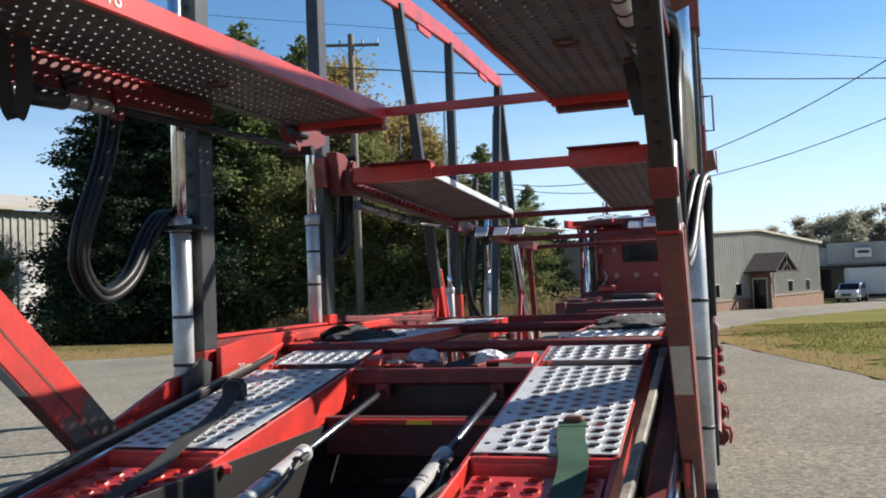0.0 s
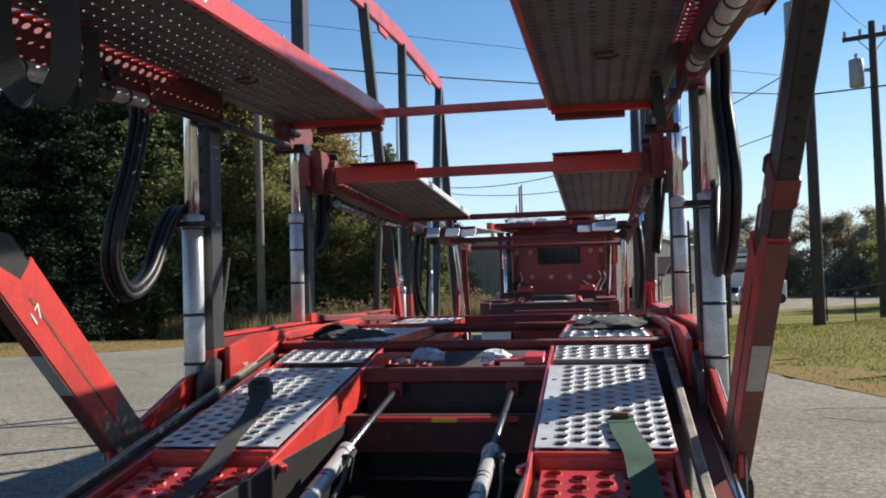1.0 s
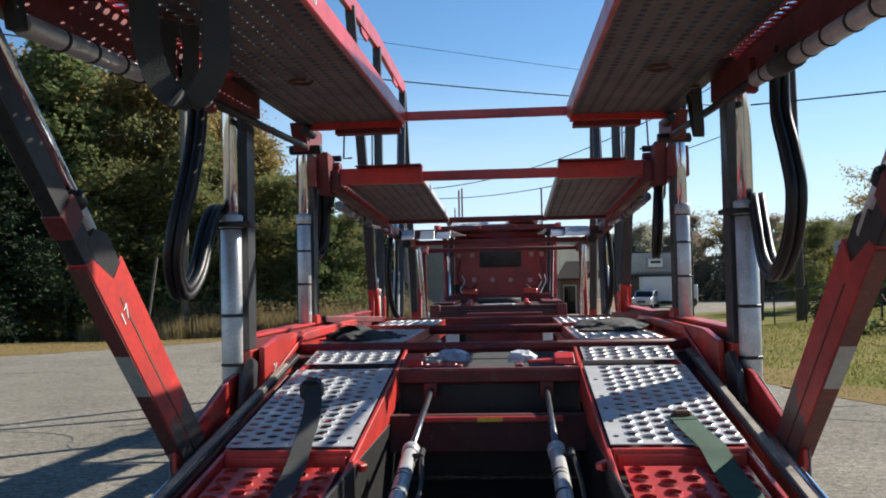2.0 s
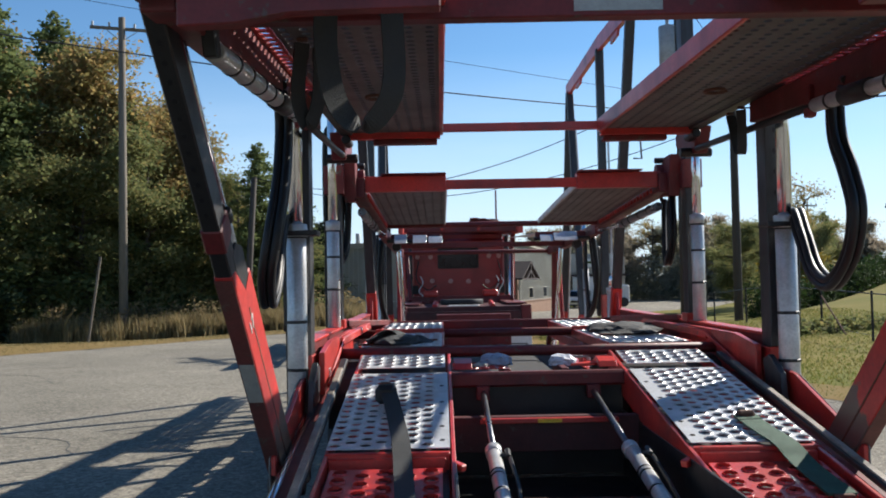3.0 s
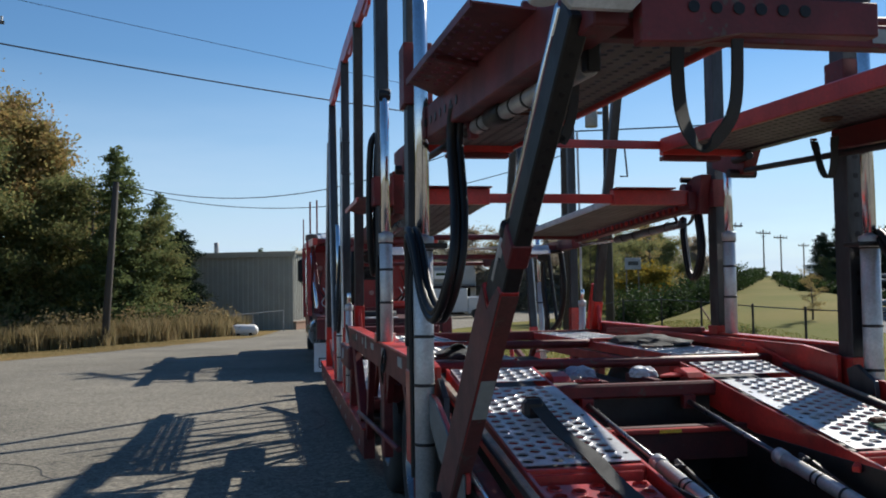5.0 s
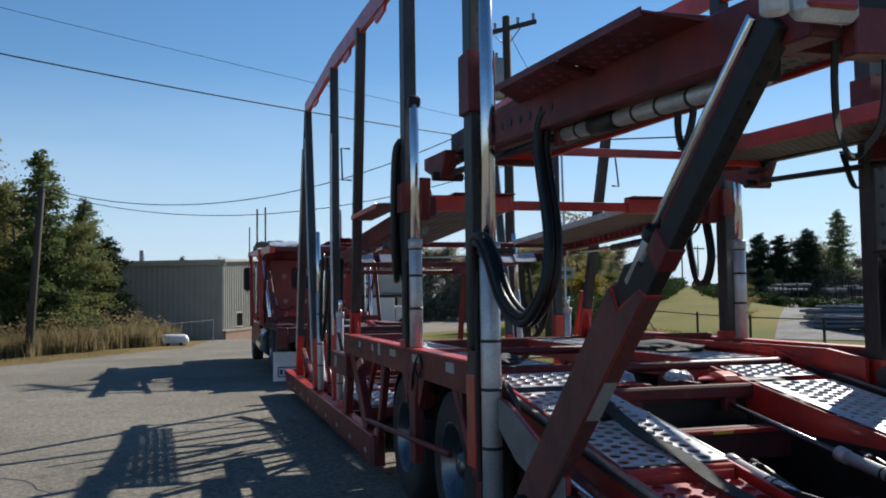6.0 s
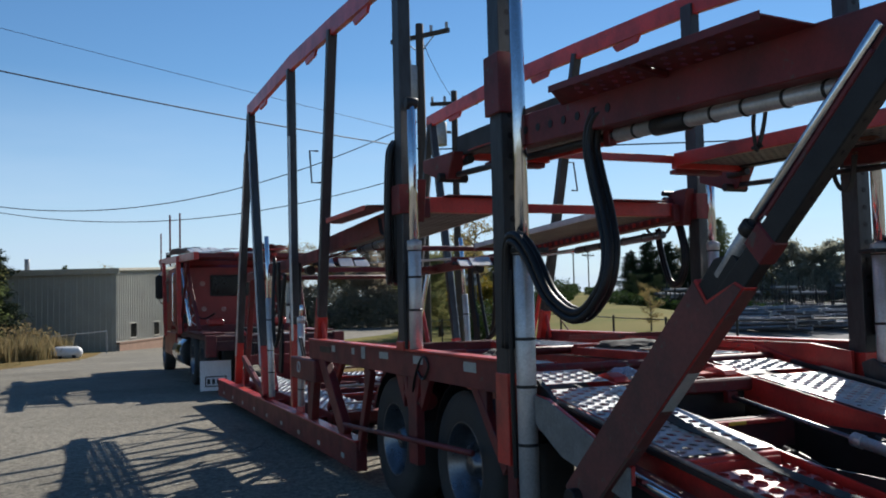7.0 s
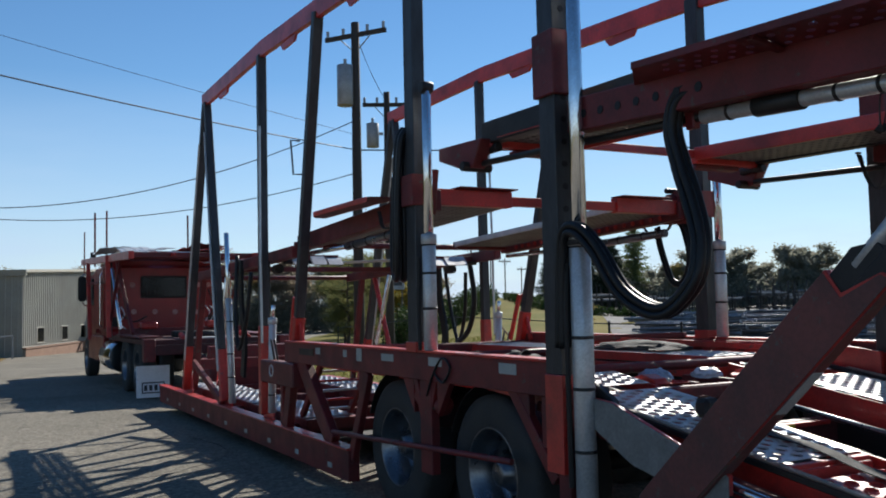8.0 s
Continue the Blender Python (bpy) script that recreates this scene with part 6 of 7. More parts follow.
gold = broad_tree(15, 3.0, 1.6, GOLD, 7000, "small tree in bright yellow autumn leaf")
thin_tree = broad_tree(16, 9.0, 2.8, OAK, 4500, "half-bare brown autumn tree")

settle(cedar, -23.8, 29.6)
settle(pine, -17.0, 41.5)
settle(oak, -19.2, 42.0)
settle(elm, -12.4, 40.2)
settle(gold, 17.6, 41.0)
settle(thin_tree, -14.6, 46.0)
WOOD = [(cedar, -26.0, 31.2, 1.0, 1.30), (cedar, -22.0, 32.0, 2.2, 1.25), (cedar, -24.4, 33.5, 0.6, 1.55), (pine, -20.9, 35.6, 0.5, 1.45), (elm, -19.4, 36.8, 1.1, 1.35), (oak, -21.6, 38.0, 2.0, 1.55),
        (pine, -23.0, 38.5, 3.2, 1.45), (oak, -17.4, 39.6, 4.0, 1.55), (pine, -15.8, 39.0, 1.5, 1.05), (elm, -14.8, 38.6, 3.0, 1.20), (oak, -14.0, 41.6, 0.8, 1.20), (pine, -13.2, 43.6, 2.9, 0.95),
        (elm, -17.4, 37.4, 5.0, 1.05), (pine, -9.2, 38.0, 0.2, 0.82), (elm, -10.6, 40.0, 1.9, 0.95), (elm, -8.4, 39.8, 3.9, 0.72), (pine, -7.8, 41.4, 4.4, 0.66), (cedar, -6.9, 42.6, 4.0, 0.62),
        (oak, -16.0, 46.5, 2.5, 1.38), (thin_tree, -11.8, 44.5, 2.7, 0.85), (pine, -21.5, 44.0, 5.5, 1.6), (oak, -25.5, 40.0, 1.2, 1.6), (elm, -24.5, 36.0, 0.4, 1.5),
        (elm, -19.2, 40.6, 2.2, 1.6), (oak, -13.0, 46.0, 1.4, 0.9), (elm, -11.8, 42.4, 0.7, 0.80), (elm, -34.8, 31.4, 3.3, 0.95), (cedar, -28.0, 36.0, 3.0, 1.5), (oak, -30, 42, 2, 1.3)]
for master, x, y, turn, size in WOOD:
    plant(master, x, y, turn, size)
FAR = [(oak, 11, 106, 0.4, 1.0), (elm, 17, 108, 1.4, 1.15), (oak, 23, 110, 3.1, 1.2), (elm, 28.5, 108, 0.9, 1.15), (oak, 34, 106, 2.2, 1.15), (elm, 40, 103, 5.0, 1.1), (oak, 45, 99, 4.0, 1.0),
       (elm, 14, 98, 1.0, 1.05), (oak, 20, 104, 2.0, 1.1), (thin_tree, 26, 106, 0.3, 1.2), (oak, 31, 103, 1.4, 1.1), (elm, 37, 100, 2.6, 1.1), (pine, 43, 96, 0, 0.9), (oak, 8, 106, 0.5, 0.9), (thin_tree, 2, 108, 1.0, 0.9),
       (oak, 46, 92, 3.0, 0.95), (elm, 36, 84, 1.6, 0.6), (thin_tree, 33, 78, 2.2, 0.95), (elm, 29, 70, 4.2, 0.95), (elm, 25.5, 63, 5.0, 0.78), (elm, 22, 57, 0.5, 0.70), (elm, 19.5, 51.5, 2.0, 0.66), (elm, 17.0, 48.0, 1.0, 0.62),
       (elm, 15.6, 44.2, 4.4, 0.62), (elm, 21.5, 47.6, 3.6, 0.62), (thin_tree, 24, 55, 1.2, 1.0), (elm, 32, 74, 0.1, 0.9), (oak, 38, 90, 0.6, 0.9),
       (pine, -4, 100, 0.4, 0.72), (pine, -6.5, 101, 1.4, 0.62), (oak, -1, 103, 2.4, 0.6), (elm, -11, 104, 2.0, 0.6),
       (pine, 58.0, 69.0, 0.5, 0.82), (oak, 61.2, 66.2, 3.0, 0.50), (cedar, 40.4, 59.3, 1, 0.56), (cedar, 41.7, 58.6, 2, 0.66), (cedar, 43.2, 58.0, 2.7, 0.64), (elm, 39.4, 57.0, 0.3, 0.36), (elm, 40.9, 56.0, 2.2, 0.34), (cedar, 45.4, 57.4, 4.1, 0.70),
       (thin_tree, 13.2, 19.0, 1.0, 0.16)]
hazy_oak = broad_tree(18, 9.4, 2.9, HAZY_BROWN, 20000, "tree in brown autumn leaf beyond the road, paled by haze", 0.12, True)
hazy_elm = broad_tree(19, 8.4, 3.0, HAZY_GREEN, 20000, "green tree beyond the road, paled by haze", 0.12)
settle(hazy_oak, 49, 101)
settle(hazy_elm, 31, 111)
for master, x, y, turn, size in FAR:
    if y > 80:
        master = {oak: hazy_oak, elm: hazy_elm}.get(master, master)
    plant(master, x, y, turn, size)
scrub_tree = broad_tree(17, 4.4, 2.0, HAZY_GREEN, 11000, "small rounded green tree beyond the stock yard, greyed by haze", 0.13)
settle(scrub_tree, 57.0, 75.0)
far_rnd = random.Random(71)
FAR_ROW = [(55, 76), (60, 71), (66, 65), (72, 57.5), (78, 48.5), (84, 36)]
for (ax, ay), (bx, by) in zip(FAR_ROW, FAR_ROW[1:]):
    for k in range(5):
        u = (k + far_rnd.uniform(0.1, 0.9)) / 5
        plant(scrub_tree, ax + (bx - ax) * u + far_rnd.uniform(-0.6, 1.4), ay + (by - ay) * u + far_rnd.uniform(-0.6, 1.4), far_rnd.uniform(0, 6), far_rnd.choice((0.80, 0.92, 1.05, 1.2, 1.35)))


def brush(name, line, width, height, count, mat, seed, label, leaf=0.07, category="brush", spread=0.16):
    """A ragged strip of low growth along a plan line, with stems and leaves."""
    rnd = random.Random(seed)
    spots, stems = [], bmesh.new()
    seg = [(Vector((a[0], a[1], 0)), Vector((b[0], b[1], 0))) for a, b in zip(line, line[1:])]
    total = sum((b - a).length for a, b in seg)
    for a, b in seg:
        d = (b - a).length
        for k in range(int(count * d / total / 40)):
            c = a.lerp(b, rnd.random()) + Vector((rnd.gauss(0, width * 0.4), rnd.gauss(0, width * 0.4), 0))
            g = ground_height(c.x, c.y)
            hh = height * rnd.uniform(0.45, 1.2)
            tip = Vector((c.x + rnd.gauss(0, 0.2), c.y + rnd.gauss(0, 0.2), g + hh))
            limb(stems, Vector((c.x, c.y, g - 0.05)), tip, 0.012, 0.004, rnd, 0.2, 3)
            for j in range(40):
                u = rnd.uniform(0.05, 1.05)
                p = Vector((c.x, c.y, g)).lerp(tip, u) + Vector((rnd.gauss(0, spread), rnd.gauss(0, spread), rnd.gauss(0, spread * 0.5))) * (0.6 + width * 0.2)
                spots.append((p, leaf * rnd.uniform(0.5, 1.4)))
    t = thing(name, (line[0][0], line[0][1], ground_height(*line[0])), label, category, kind="stuff")
    part("stems", stems, BARK, t)
    part("leaves", leaf_mesh("leaves", spots, rnd, mat), None, t)
    return t


brush("roadside_brush", [(-17.0, 33.5), (-12.4, 34.6), (-9.4, 35.2), (-7.2, 36.8), (-5.4, 38.6), (-4.6, 40.5)], 0.9, 1.35, 13000, STRAW, 21, "dry tan weeds and brush along the road edge", 0.07)


def tall_grass(name, line, width, height, count, mat, seed, label):
    """Long leaning blades in tufts along a plan line."""
    rnd = random.Random(seed)
    verts, faces = [], []
    tufts = [(rnd.randrange(len(line) - 1), rnd.random(), rnd.gauss(0, width), rnd.uniform(0.5, 1.25)) for k in range(count // 30)]
    for i, u, off, tall in tufts:
        a, b = Vector(line[i]), Vector(line[i + 1])
        side = Vector((b.y - a.y, a.x - b.x)).normalized()
        c = a.lerp(b, u) + side * off
        for k in range(30):
            x, y = c.x + rnd.gauss(0, 0.16), c.y + rnd.gauss(0, 0.16)
            g = ground_height(x, y)
            h, w, t = height * tall * rnd.uniform(0.5, 1.1), rnd.uniform(0.012, 0.026), rnd.uniform(0, math.pi)
            dx, dy = w * math.cos(t), w * math.sin(t)
            lx, ly = rnd.gauss(0, 0.22) * h, rnd.gauss(0, 0.22) * h
            n = len(verts)
            verts += [(x - dx, y - dy, g - 0.02), (x + dx, y + dy, g - 0.02), (x + lx * 0.4 - dx * 0.7, y + ly * 0.4 - dy * 0.7, g + h * 0.6),
                      (x + lx * 0.4 + dx * 0.7, y + ly * 0.4 + dy * 0.7, g + h * 0.6), (x + lx, y + ly, g + h)]
            faces += [(n, n + 1, n + 3, n + 2), (n + 2, n + 3, n + 4)]
    me = bpy.data.meshes.new(name)
    me.from_pydata(verts, [], faces)
    me.materials.append(mat)
    return tagged(new(name, me), label, "grass", kind="stuff")


tall_grass("tall_dry_grass", [(-18.0, 32.4), (-12.6, 33.6), (-9.6, 34.3), (-7.2, 35.9), (-5.2, 37.9), (-4.3, 40.2)], 0.45, 0.95, 26000, STRAW, 29, "tall dry golden grass along the road edge")
brush("wood_undergrowth", [(-27, 28.6), (-21.5, 31.8), (-18.5, 35.4), (-13.5, 37.4), (-9.5, 37.6), (-7.4, 40.5)], 1.3, 2.2, 17000, GREEN, 22, "green undergrowth at the foot of the wood", 0.11)
brush("hedge", [(11.6, 29.0), (14.2, 33.0), (19.5, 38.5), (27.0, 48.5)], 0.8, 1.35, 24000, HEDGE, 23, "dark green hedge along the field", 0.075, "hedge")
brush("yard_hedge", [(47.5, 77), (36, 57.5), (25.4, 38.2), (26.6, 34.0), (28.5, 30)], 0.7, 0.50, 16000, HEDGE, 28, "low dark hedge between the grass strip and the stock yard", 0.10, "hedge")
brush("field_hedge", [(27.0, 48.5), (35, 61), (44, 75)], 0.7, 0.75, 22000, HEDGE, 24, "dark hedge running to the crest", 0.085, "hedge")
brush("far_scrub", [(53, 74), (60, 68), (66, 62.5), (72, 55), (78, 46), (84, 34)], 2.4, 2.9, 56000, HAZY_GREEN, 26, "green scrub and small trees along the far side of the yard", 0.14, "brush", 0.55)
brush("far_thicket", [(6, 108), (20, 106), (34, 101), (46, 91)], 1.8, 4.4, 44000, HAZY_GREEN, 27, "dense thicket beyond the road", 0.18, "brush", 0.7)
brush("creeper", [(7.0, 15.5), (9.5, 16.2)], 0.5, 0.25, 1600, GREEN, 25, "low green creeper in the grass", 0.06)

def grass(name, area, count, seed, label, clear, mat):
    """Short mown blades over a stretch of lawn; clear(x, y) tells where there is none."""
    rnd = random.Random(seed)
    verts, faces = [], []
    for k in range(count):
        x, y = rnd.uniform(area[0], area[1]), rnd.uniform(area[2], area[3])
        if clear(x, y):
            continue
        g = ground_height(x, y)
        h, w, a = rnd.uniform(0.02, 0.06), rnd.uniform(0.008, 0.02), rnd.uniform(0, math.pi)
        dx, dy = w * math.cos(a), w * math.sin(a)
        n = len(verts)
        verts += [(x - dx, y - dy, g - 0.005), (x + dx, y + dy, g - 0.005), (x + rnd.uniform(-0.03, 0.03), y + rnd.uniform(-0.03, 0.03), g + h)]
        faces.append((n, n + 1, n + 2))
    me = bpy.data.meshes.new(name)
    me.from_pydata(verts, [], faces)
    me.materials.append(mat)
    return tagged(new(name, me), label, "grass", kind="stuff")


DRY_BLADES = leaf_material("dry_grass_blades", [(0.20, 0.155, 0.07), (0.27, 0.20, 0.10), (0.16, 0.14, 0.055), (0.31, 0.23, 0.12)], 0.4)
BLADES = leaf_material("grass_blades", [(0.10, 0.13, 0.03), (0.16, 0.17, 0.045), (0.24, 0.20, 0.07), (0.13, 0.15, 0.035)], 0.4)


def edge_x(line, y):
    """Where a plan line crosses the height y of the plan."""
    for (xa, ya), (xb, yb) in zip(line, line[1:]):
        if ya <= y <= yb:
            return xa + (xb - xa) * (y - ya) / max(1e-6, yb - ya)
    return 0.0


grass("lawn_grass", (1.6, 11.0, 2.5, 24.0), 36000, 41, "short mown autumn grass beside the asphalt", lambda x, y: x < edge_x(RIGHT, y) - 0.05, BLADES)
grass("verge_grass", (-26.0, -5.0, 10.0, 33.0), 60000, 42, "short dry grass of the road verge", lambda x, y: x > edge_x(LEFT, y) + 0.05, DRY_BLADES)

# ---- buildings ----
CLADDING = surface("beige_metal_cladding", (0.36, 0.355, 0.31), 0.5, dark=(0.26, 0.25, 0.215), stain=0.5, scale=0.8, fine=30, bump=0.02, spec=0.4)
ROOF = surface("pale_metal_roof", (0.42, 0.39, 0.32), 0.5, dark=(0.30, 0.27, 0.22), stain=0.5, scale=0.6, fine=30, bump=0.02)
BRICK = surface("brown_brick", (0.20, 0.115, 0.075), 0.9, dark=(0.12, 0.07, 0.05), stain=0.6, scale=4, fine=40, bump=0.3, vary=0.25)
MORTAR = surface("mortar", (0.26, 0.23, 0.19), 0.95, stain=0.4, scale=3, fine=50, bump=0.2)
SHINGLE = surface("brown_shingle", (0.026, 0.016, 0.018), 0.95, dark=(0.014, 0.010, 0.010), stain=0.6, scale=3, fine=30, bump=0.3)
TRIM = surface("cream_trim", (0.40, 0.385, 0.33), 0.5, stain=0.3, scale=2, fine=30, bump=0.02)
STUCCO = surface("grey_stucco", (0.36, 0.355, 0.33), 0.85, dark=(0.19, 0.19, 0.18), stain=0.5, scale=0.5, fine=20, bump=0.1)
TIMBER = surface("weathered_pole_wood", (0.16, 0.138, 0.11), 0.9, dark=(0.075, 0.064, 0.052), stain=0.7, scale=2.5, fine=30, bump=0.5, stretch=(1, 1, 0.12))
GREYMETAL = surface("grey_utility_metal", (0.33, 0.34, 0.35), 0.5, 0.3, stain=0.4, scale=3, fine=30, bump=0.03)
WIRE = surface("black_wire", (0.012, 0.012, 0.013), 0.6, stain=0.2, scale=3, fine=30, bump=0.0)

# local frame of the gabled metal building: u along its gable wall, v into the building
A0, B0 = Vector((-1.2, 46.0, 0)), Vector((9.3, 72.6, 0))
U = (B0 - A0).normalized()
V = Vector((-U.y, U.x, 0))
GLEN = (B0 - A0).length
shed = thing("metal_building", (A0.x, A0.y, -0.8), "beige ribbed metal building with a low gable roof", "building")
BASE = -1.35


def at_shed(u, v, z):
    p = A0 + U * u + V * v
    return Vector((p.x, p.y, z))


def slab(u0, u1, v0, v1, z0, z1, bm=None):
    own = bm if bm is not None else bmesh.new()
    c = [at_shed(u, v, z) for z in (z0, z1) for u, v in ((u0, v0), (u1, v0), (u1, v1), (u0, v1))]
    vs = [own.verts.new(p) for p in c]
    for f in ((0, 3, 2, 1), (4, 5, 6, 7), (0, 1, 5, 4), (1, 2, 6, 5), (2, 3, 7, 6), (3, 0, 4, 7)):
        own.faces.new([vs[i] for i in f])
    return own


def eave(u):
    return 3.62 + 0.62 * (1 - abs(u / GLEN * 2 - 1))


DEEP = 24.0
wall = bmesh.new()
for v0, v1 in ((0, 0.15), (DEEP - 0.15, DEEP)):
    vs = [[wall.verts.new(at_shed(u, v, z)) for u, z in ((0, BASE), (GLEN, BASE), (GLEN, 3.6), (GLEN / 2, 4.22), (0, 3.6))] for v in (v0, v1)]
    wall.faces.new(vs[0][::-1])
    wall.faces.new(vs[1])
    for i in range(5):
        wall.faces.new((vs[0][i], vs[0][(i + 1) % 5], vs[1][(i + 1) % 5], vs[1][i]))
slab(0, 0.15, 0.16, DEEP - 0.16, BASE, 3.6, wall)
slab(GLEN - 0.15, GLEN, 0.16, DEEP - 0.16, BASE, 3.6, wall)
part("wall", wall, CLADDING, shed, "beige ribbed metal wall")
ribs = bmesh.new()
for k in range(94):
    u = 0.15 + 0.303 * k
    if u < GLEN - 0.05:
        slab(u - 0.035, u + 0.035, -0.045, 0.0, -0.1, eave(u) - 0.08, ribs)
for k in range(78):
    v = 0.25 + 0.305 * k
    slab(-0.045, 0.0, v - 0.035, v + 0.035, BASE, 3.55, ribs)
part("wall_ribs", ribs, CLADDING, shed)
roof = bmesh.new()
for a, b in ((-0.25, GLEN / 2), (GLEN / 2, GLEN + 0.25)):
    za, zb = (3.60, 4.26) if a < 0 else (4.26, 3.60)
    vs = [roof.verts.new(at_shed(u, v, z + dz)) for dz in (0.0, 0.14) for u, v, z in ((a, -0.25, za), (b, -0.25, zb), (b, DEEP + 0.2, zb), (a, DEEP + 0.2, za))]
    for f in ((0, 3, 2, 1), (4, 5, 6, 7), (0, 1, 5, 4), (1, 2, 6, 5), (2, 3, 7, 6), (3, 0, 4, 7)):
        roof.faces.new([vs[i] for i in f])
part("roof", roof, ROOF, shed, "pale metal roof")
part("eave_trim", slab(-0.20, -0.05, -0.2, DEEP, 3.44, 3.60), TRIM, shed)
for k, v in enumerate((6, 11, 17)):
    part("roof_vent", rod(at_shed(3.0 + k, v, 3.7), at_shed(3.0 + k, v, 4.5), 0.14, 12), GREYMETAL, shed, smooth=True)
wain = part("brick_base", slab(0.0, GLEN, -0.16, -0.02, BASE, -0.26), MORTAR, shed, "brown brick base course")
part("brick_sill", slab(-0.05, GLEN, -0.22, -0.02, -0.26, -0.18), BRICK, wain)
part("brick_facing", slab(0.0, GLEN, -0.18, -0.161, BASE, -0.27), BRICK, wain)
WINS = [2.6, 6.8, 10.5, 16.8, 20.9, 25.1]
for u in WINS:
    w = part("window", slab(u - 0.58, u + 0.58, -0.07, -0.047, -0.04, 0.84), TRIM, shed, "small dark office window")
    part("pane", slab(u - 0.50, u + 0.50, -0.078, -0.071, 0.03, 0.77), GLASS_DARK, w)
# porch with a steep little roof over the door
porch = part("porch", slab(12.2, 12.5, -1.55, -0.19, BASE, 1.46), BRICK, shed, "brick entrance porch with a brown shingle roof")
part("door", slab(12.12, 12.195, -1.25, -0.45, BASE, 1.02), GLASS_DARK, porch, "dark glazed door")
part("door_frame", slab(12.14, 12.198, -1.33, -0.37, BASE, 1.10), TRIM, porch)
part("downpipe", slab(12.1, 12.2, -1.80, -1.70, -0.26, 1.46), TRIM, porch)
pr = bmesh.new()
for a, b in (((11.6, 1.42), (13.9, 2.62)), ((13.9, 2.62), (16.2, 1.42))):
    vs = [pr.verts.new(at_shed(u, v, z + dz)) for dz in (0.0, 0.12) for (u, z), v in ((a, -2.1), (b, -2.1), (b, -0.01), (a, -0.01))]
    for f in ((0, 3, 2, 1), (4, 5, 6, 7), (0, 1, 5, 4), (1, 2, 6, 5), (2, 3, 7, 6), (3, 0, 4, 7)):
        pr.faces.new([vs[i] for i in f])
part("porch_roof", pr, SHINGLE, porch, "brown shingle roof")
for ua, za, ub, zb in ((11.8, 1.48, 16.0, 1.48), (13.9, 1.48, 13.9, 2.58), (12.9, 1.5, 13.9, 2.1), (14.9, 1.5, 13.9, 2.1)):
    part("gable_timber", beam(at_shed(ua, -2.03, za), at_shed(ub, -2.03, zb), 0.12, 0.12, 0.004, None, (0.93, -0.37, 0)), SHINGLE, porch)

# low commercial building behind, with a sign box
shop = thing("flat_roofed_shop", (24, 92, -1.4), "grey flat-roofed shop with a long dark front window", "building")
part("wall", box(8.0, 18.6, 88, 102, -1.5, 3.6, 0.02), STUCCO, shop)
part("parapet", box(11.6, 18.4, 87.8, 88.0, 2.0, 4.0, 0.02), STUCCO, shop)
part("front_window", box(10, 18, 87.9, 88.0, -1.2, 1.6, 0.01), GLASS_DARK, shop)
part("awning", box(7.9, 18.8, 86.9, 88.0, 1.65, 1.85, 0.02), SHINGLE, shop)
sgn = part("sign_box", box(13.9, 15.5, 87.3, 87.7, 2.5, 3.5, 0.03), GREYMETAL, shop, "pale sign box with plain bars")
part("sign_face", box(14.0, 15.4, 87.27, 87.3, 2.6, 3.4, 0), WHITE, sgn)
part("sign_bar", box(14.2, 15.2, 87.25, 87.265, 2.95, 3.2, 0), HEDGE, sgn)

# beige shed far to the side, behind the evergreens
side_shed = thing("side_shed", (-44, 40, 0), "beige metal shed with a white roller door", "building")
m = Matrix.Translation((-37.5, 39.2, 1.0)) @ Matrix.Rotation(radians(72), 4, "Z") @ Matrix.Diagonal((1.5, 1.5, 1.5, 1))
def shed_part(name, b, mat):
    bmesh.ops.transform(b, matrix=m, verts=b.verts)
    return part(name, b, mat, side_shed)
shed_part("wall", box(-9, 3.0, 0, 10, -1.6, 3.9, 0.02), CLADDING)
shed_part("roof", prism([(-0.3, 3.9), (5, 5.0), (10.3, 3.9), (10.3, 4.05), (5, 5.15), (-0.3, 4.05)], "x", -9.2, 3.2), ROOF)
shed_part("door", box(-0.4, 0.7, -0.06, -0.005, -1.2, 1.9, 0.01), WHITE)
rb = bmesh.new()
for k in range(39):
    box(-8.9 + 0.305 * k, -8.83 + 0.305 * k, -0.04, -0.001, -1.5, 3.85, 0, rb)
shed_part("wall_ribs", rb, CLADDING)

# ---- vehicles far off ----
SILVER = surface("silver_car_paint", (0.42, 0.44, 0.47), 0.3, 0.5, stain=0.2, scale=2, fine=40, bump=0.0, coat=0.6)


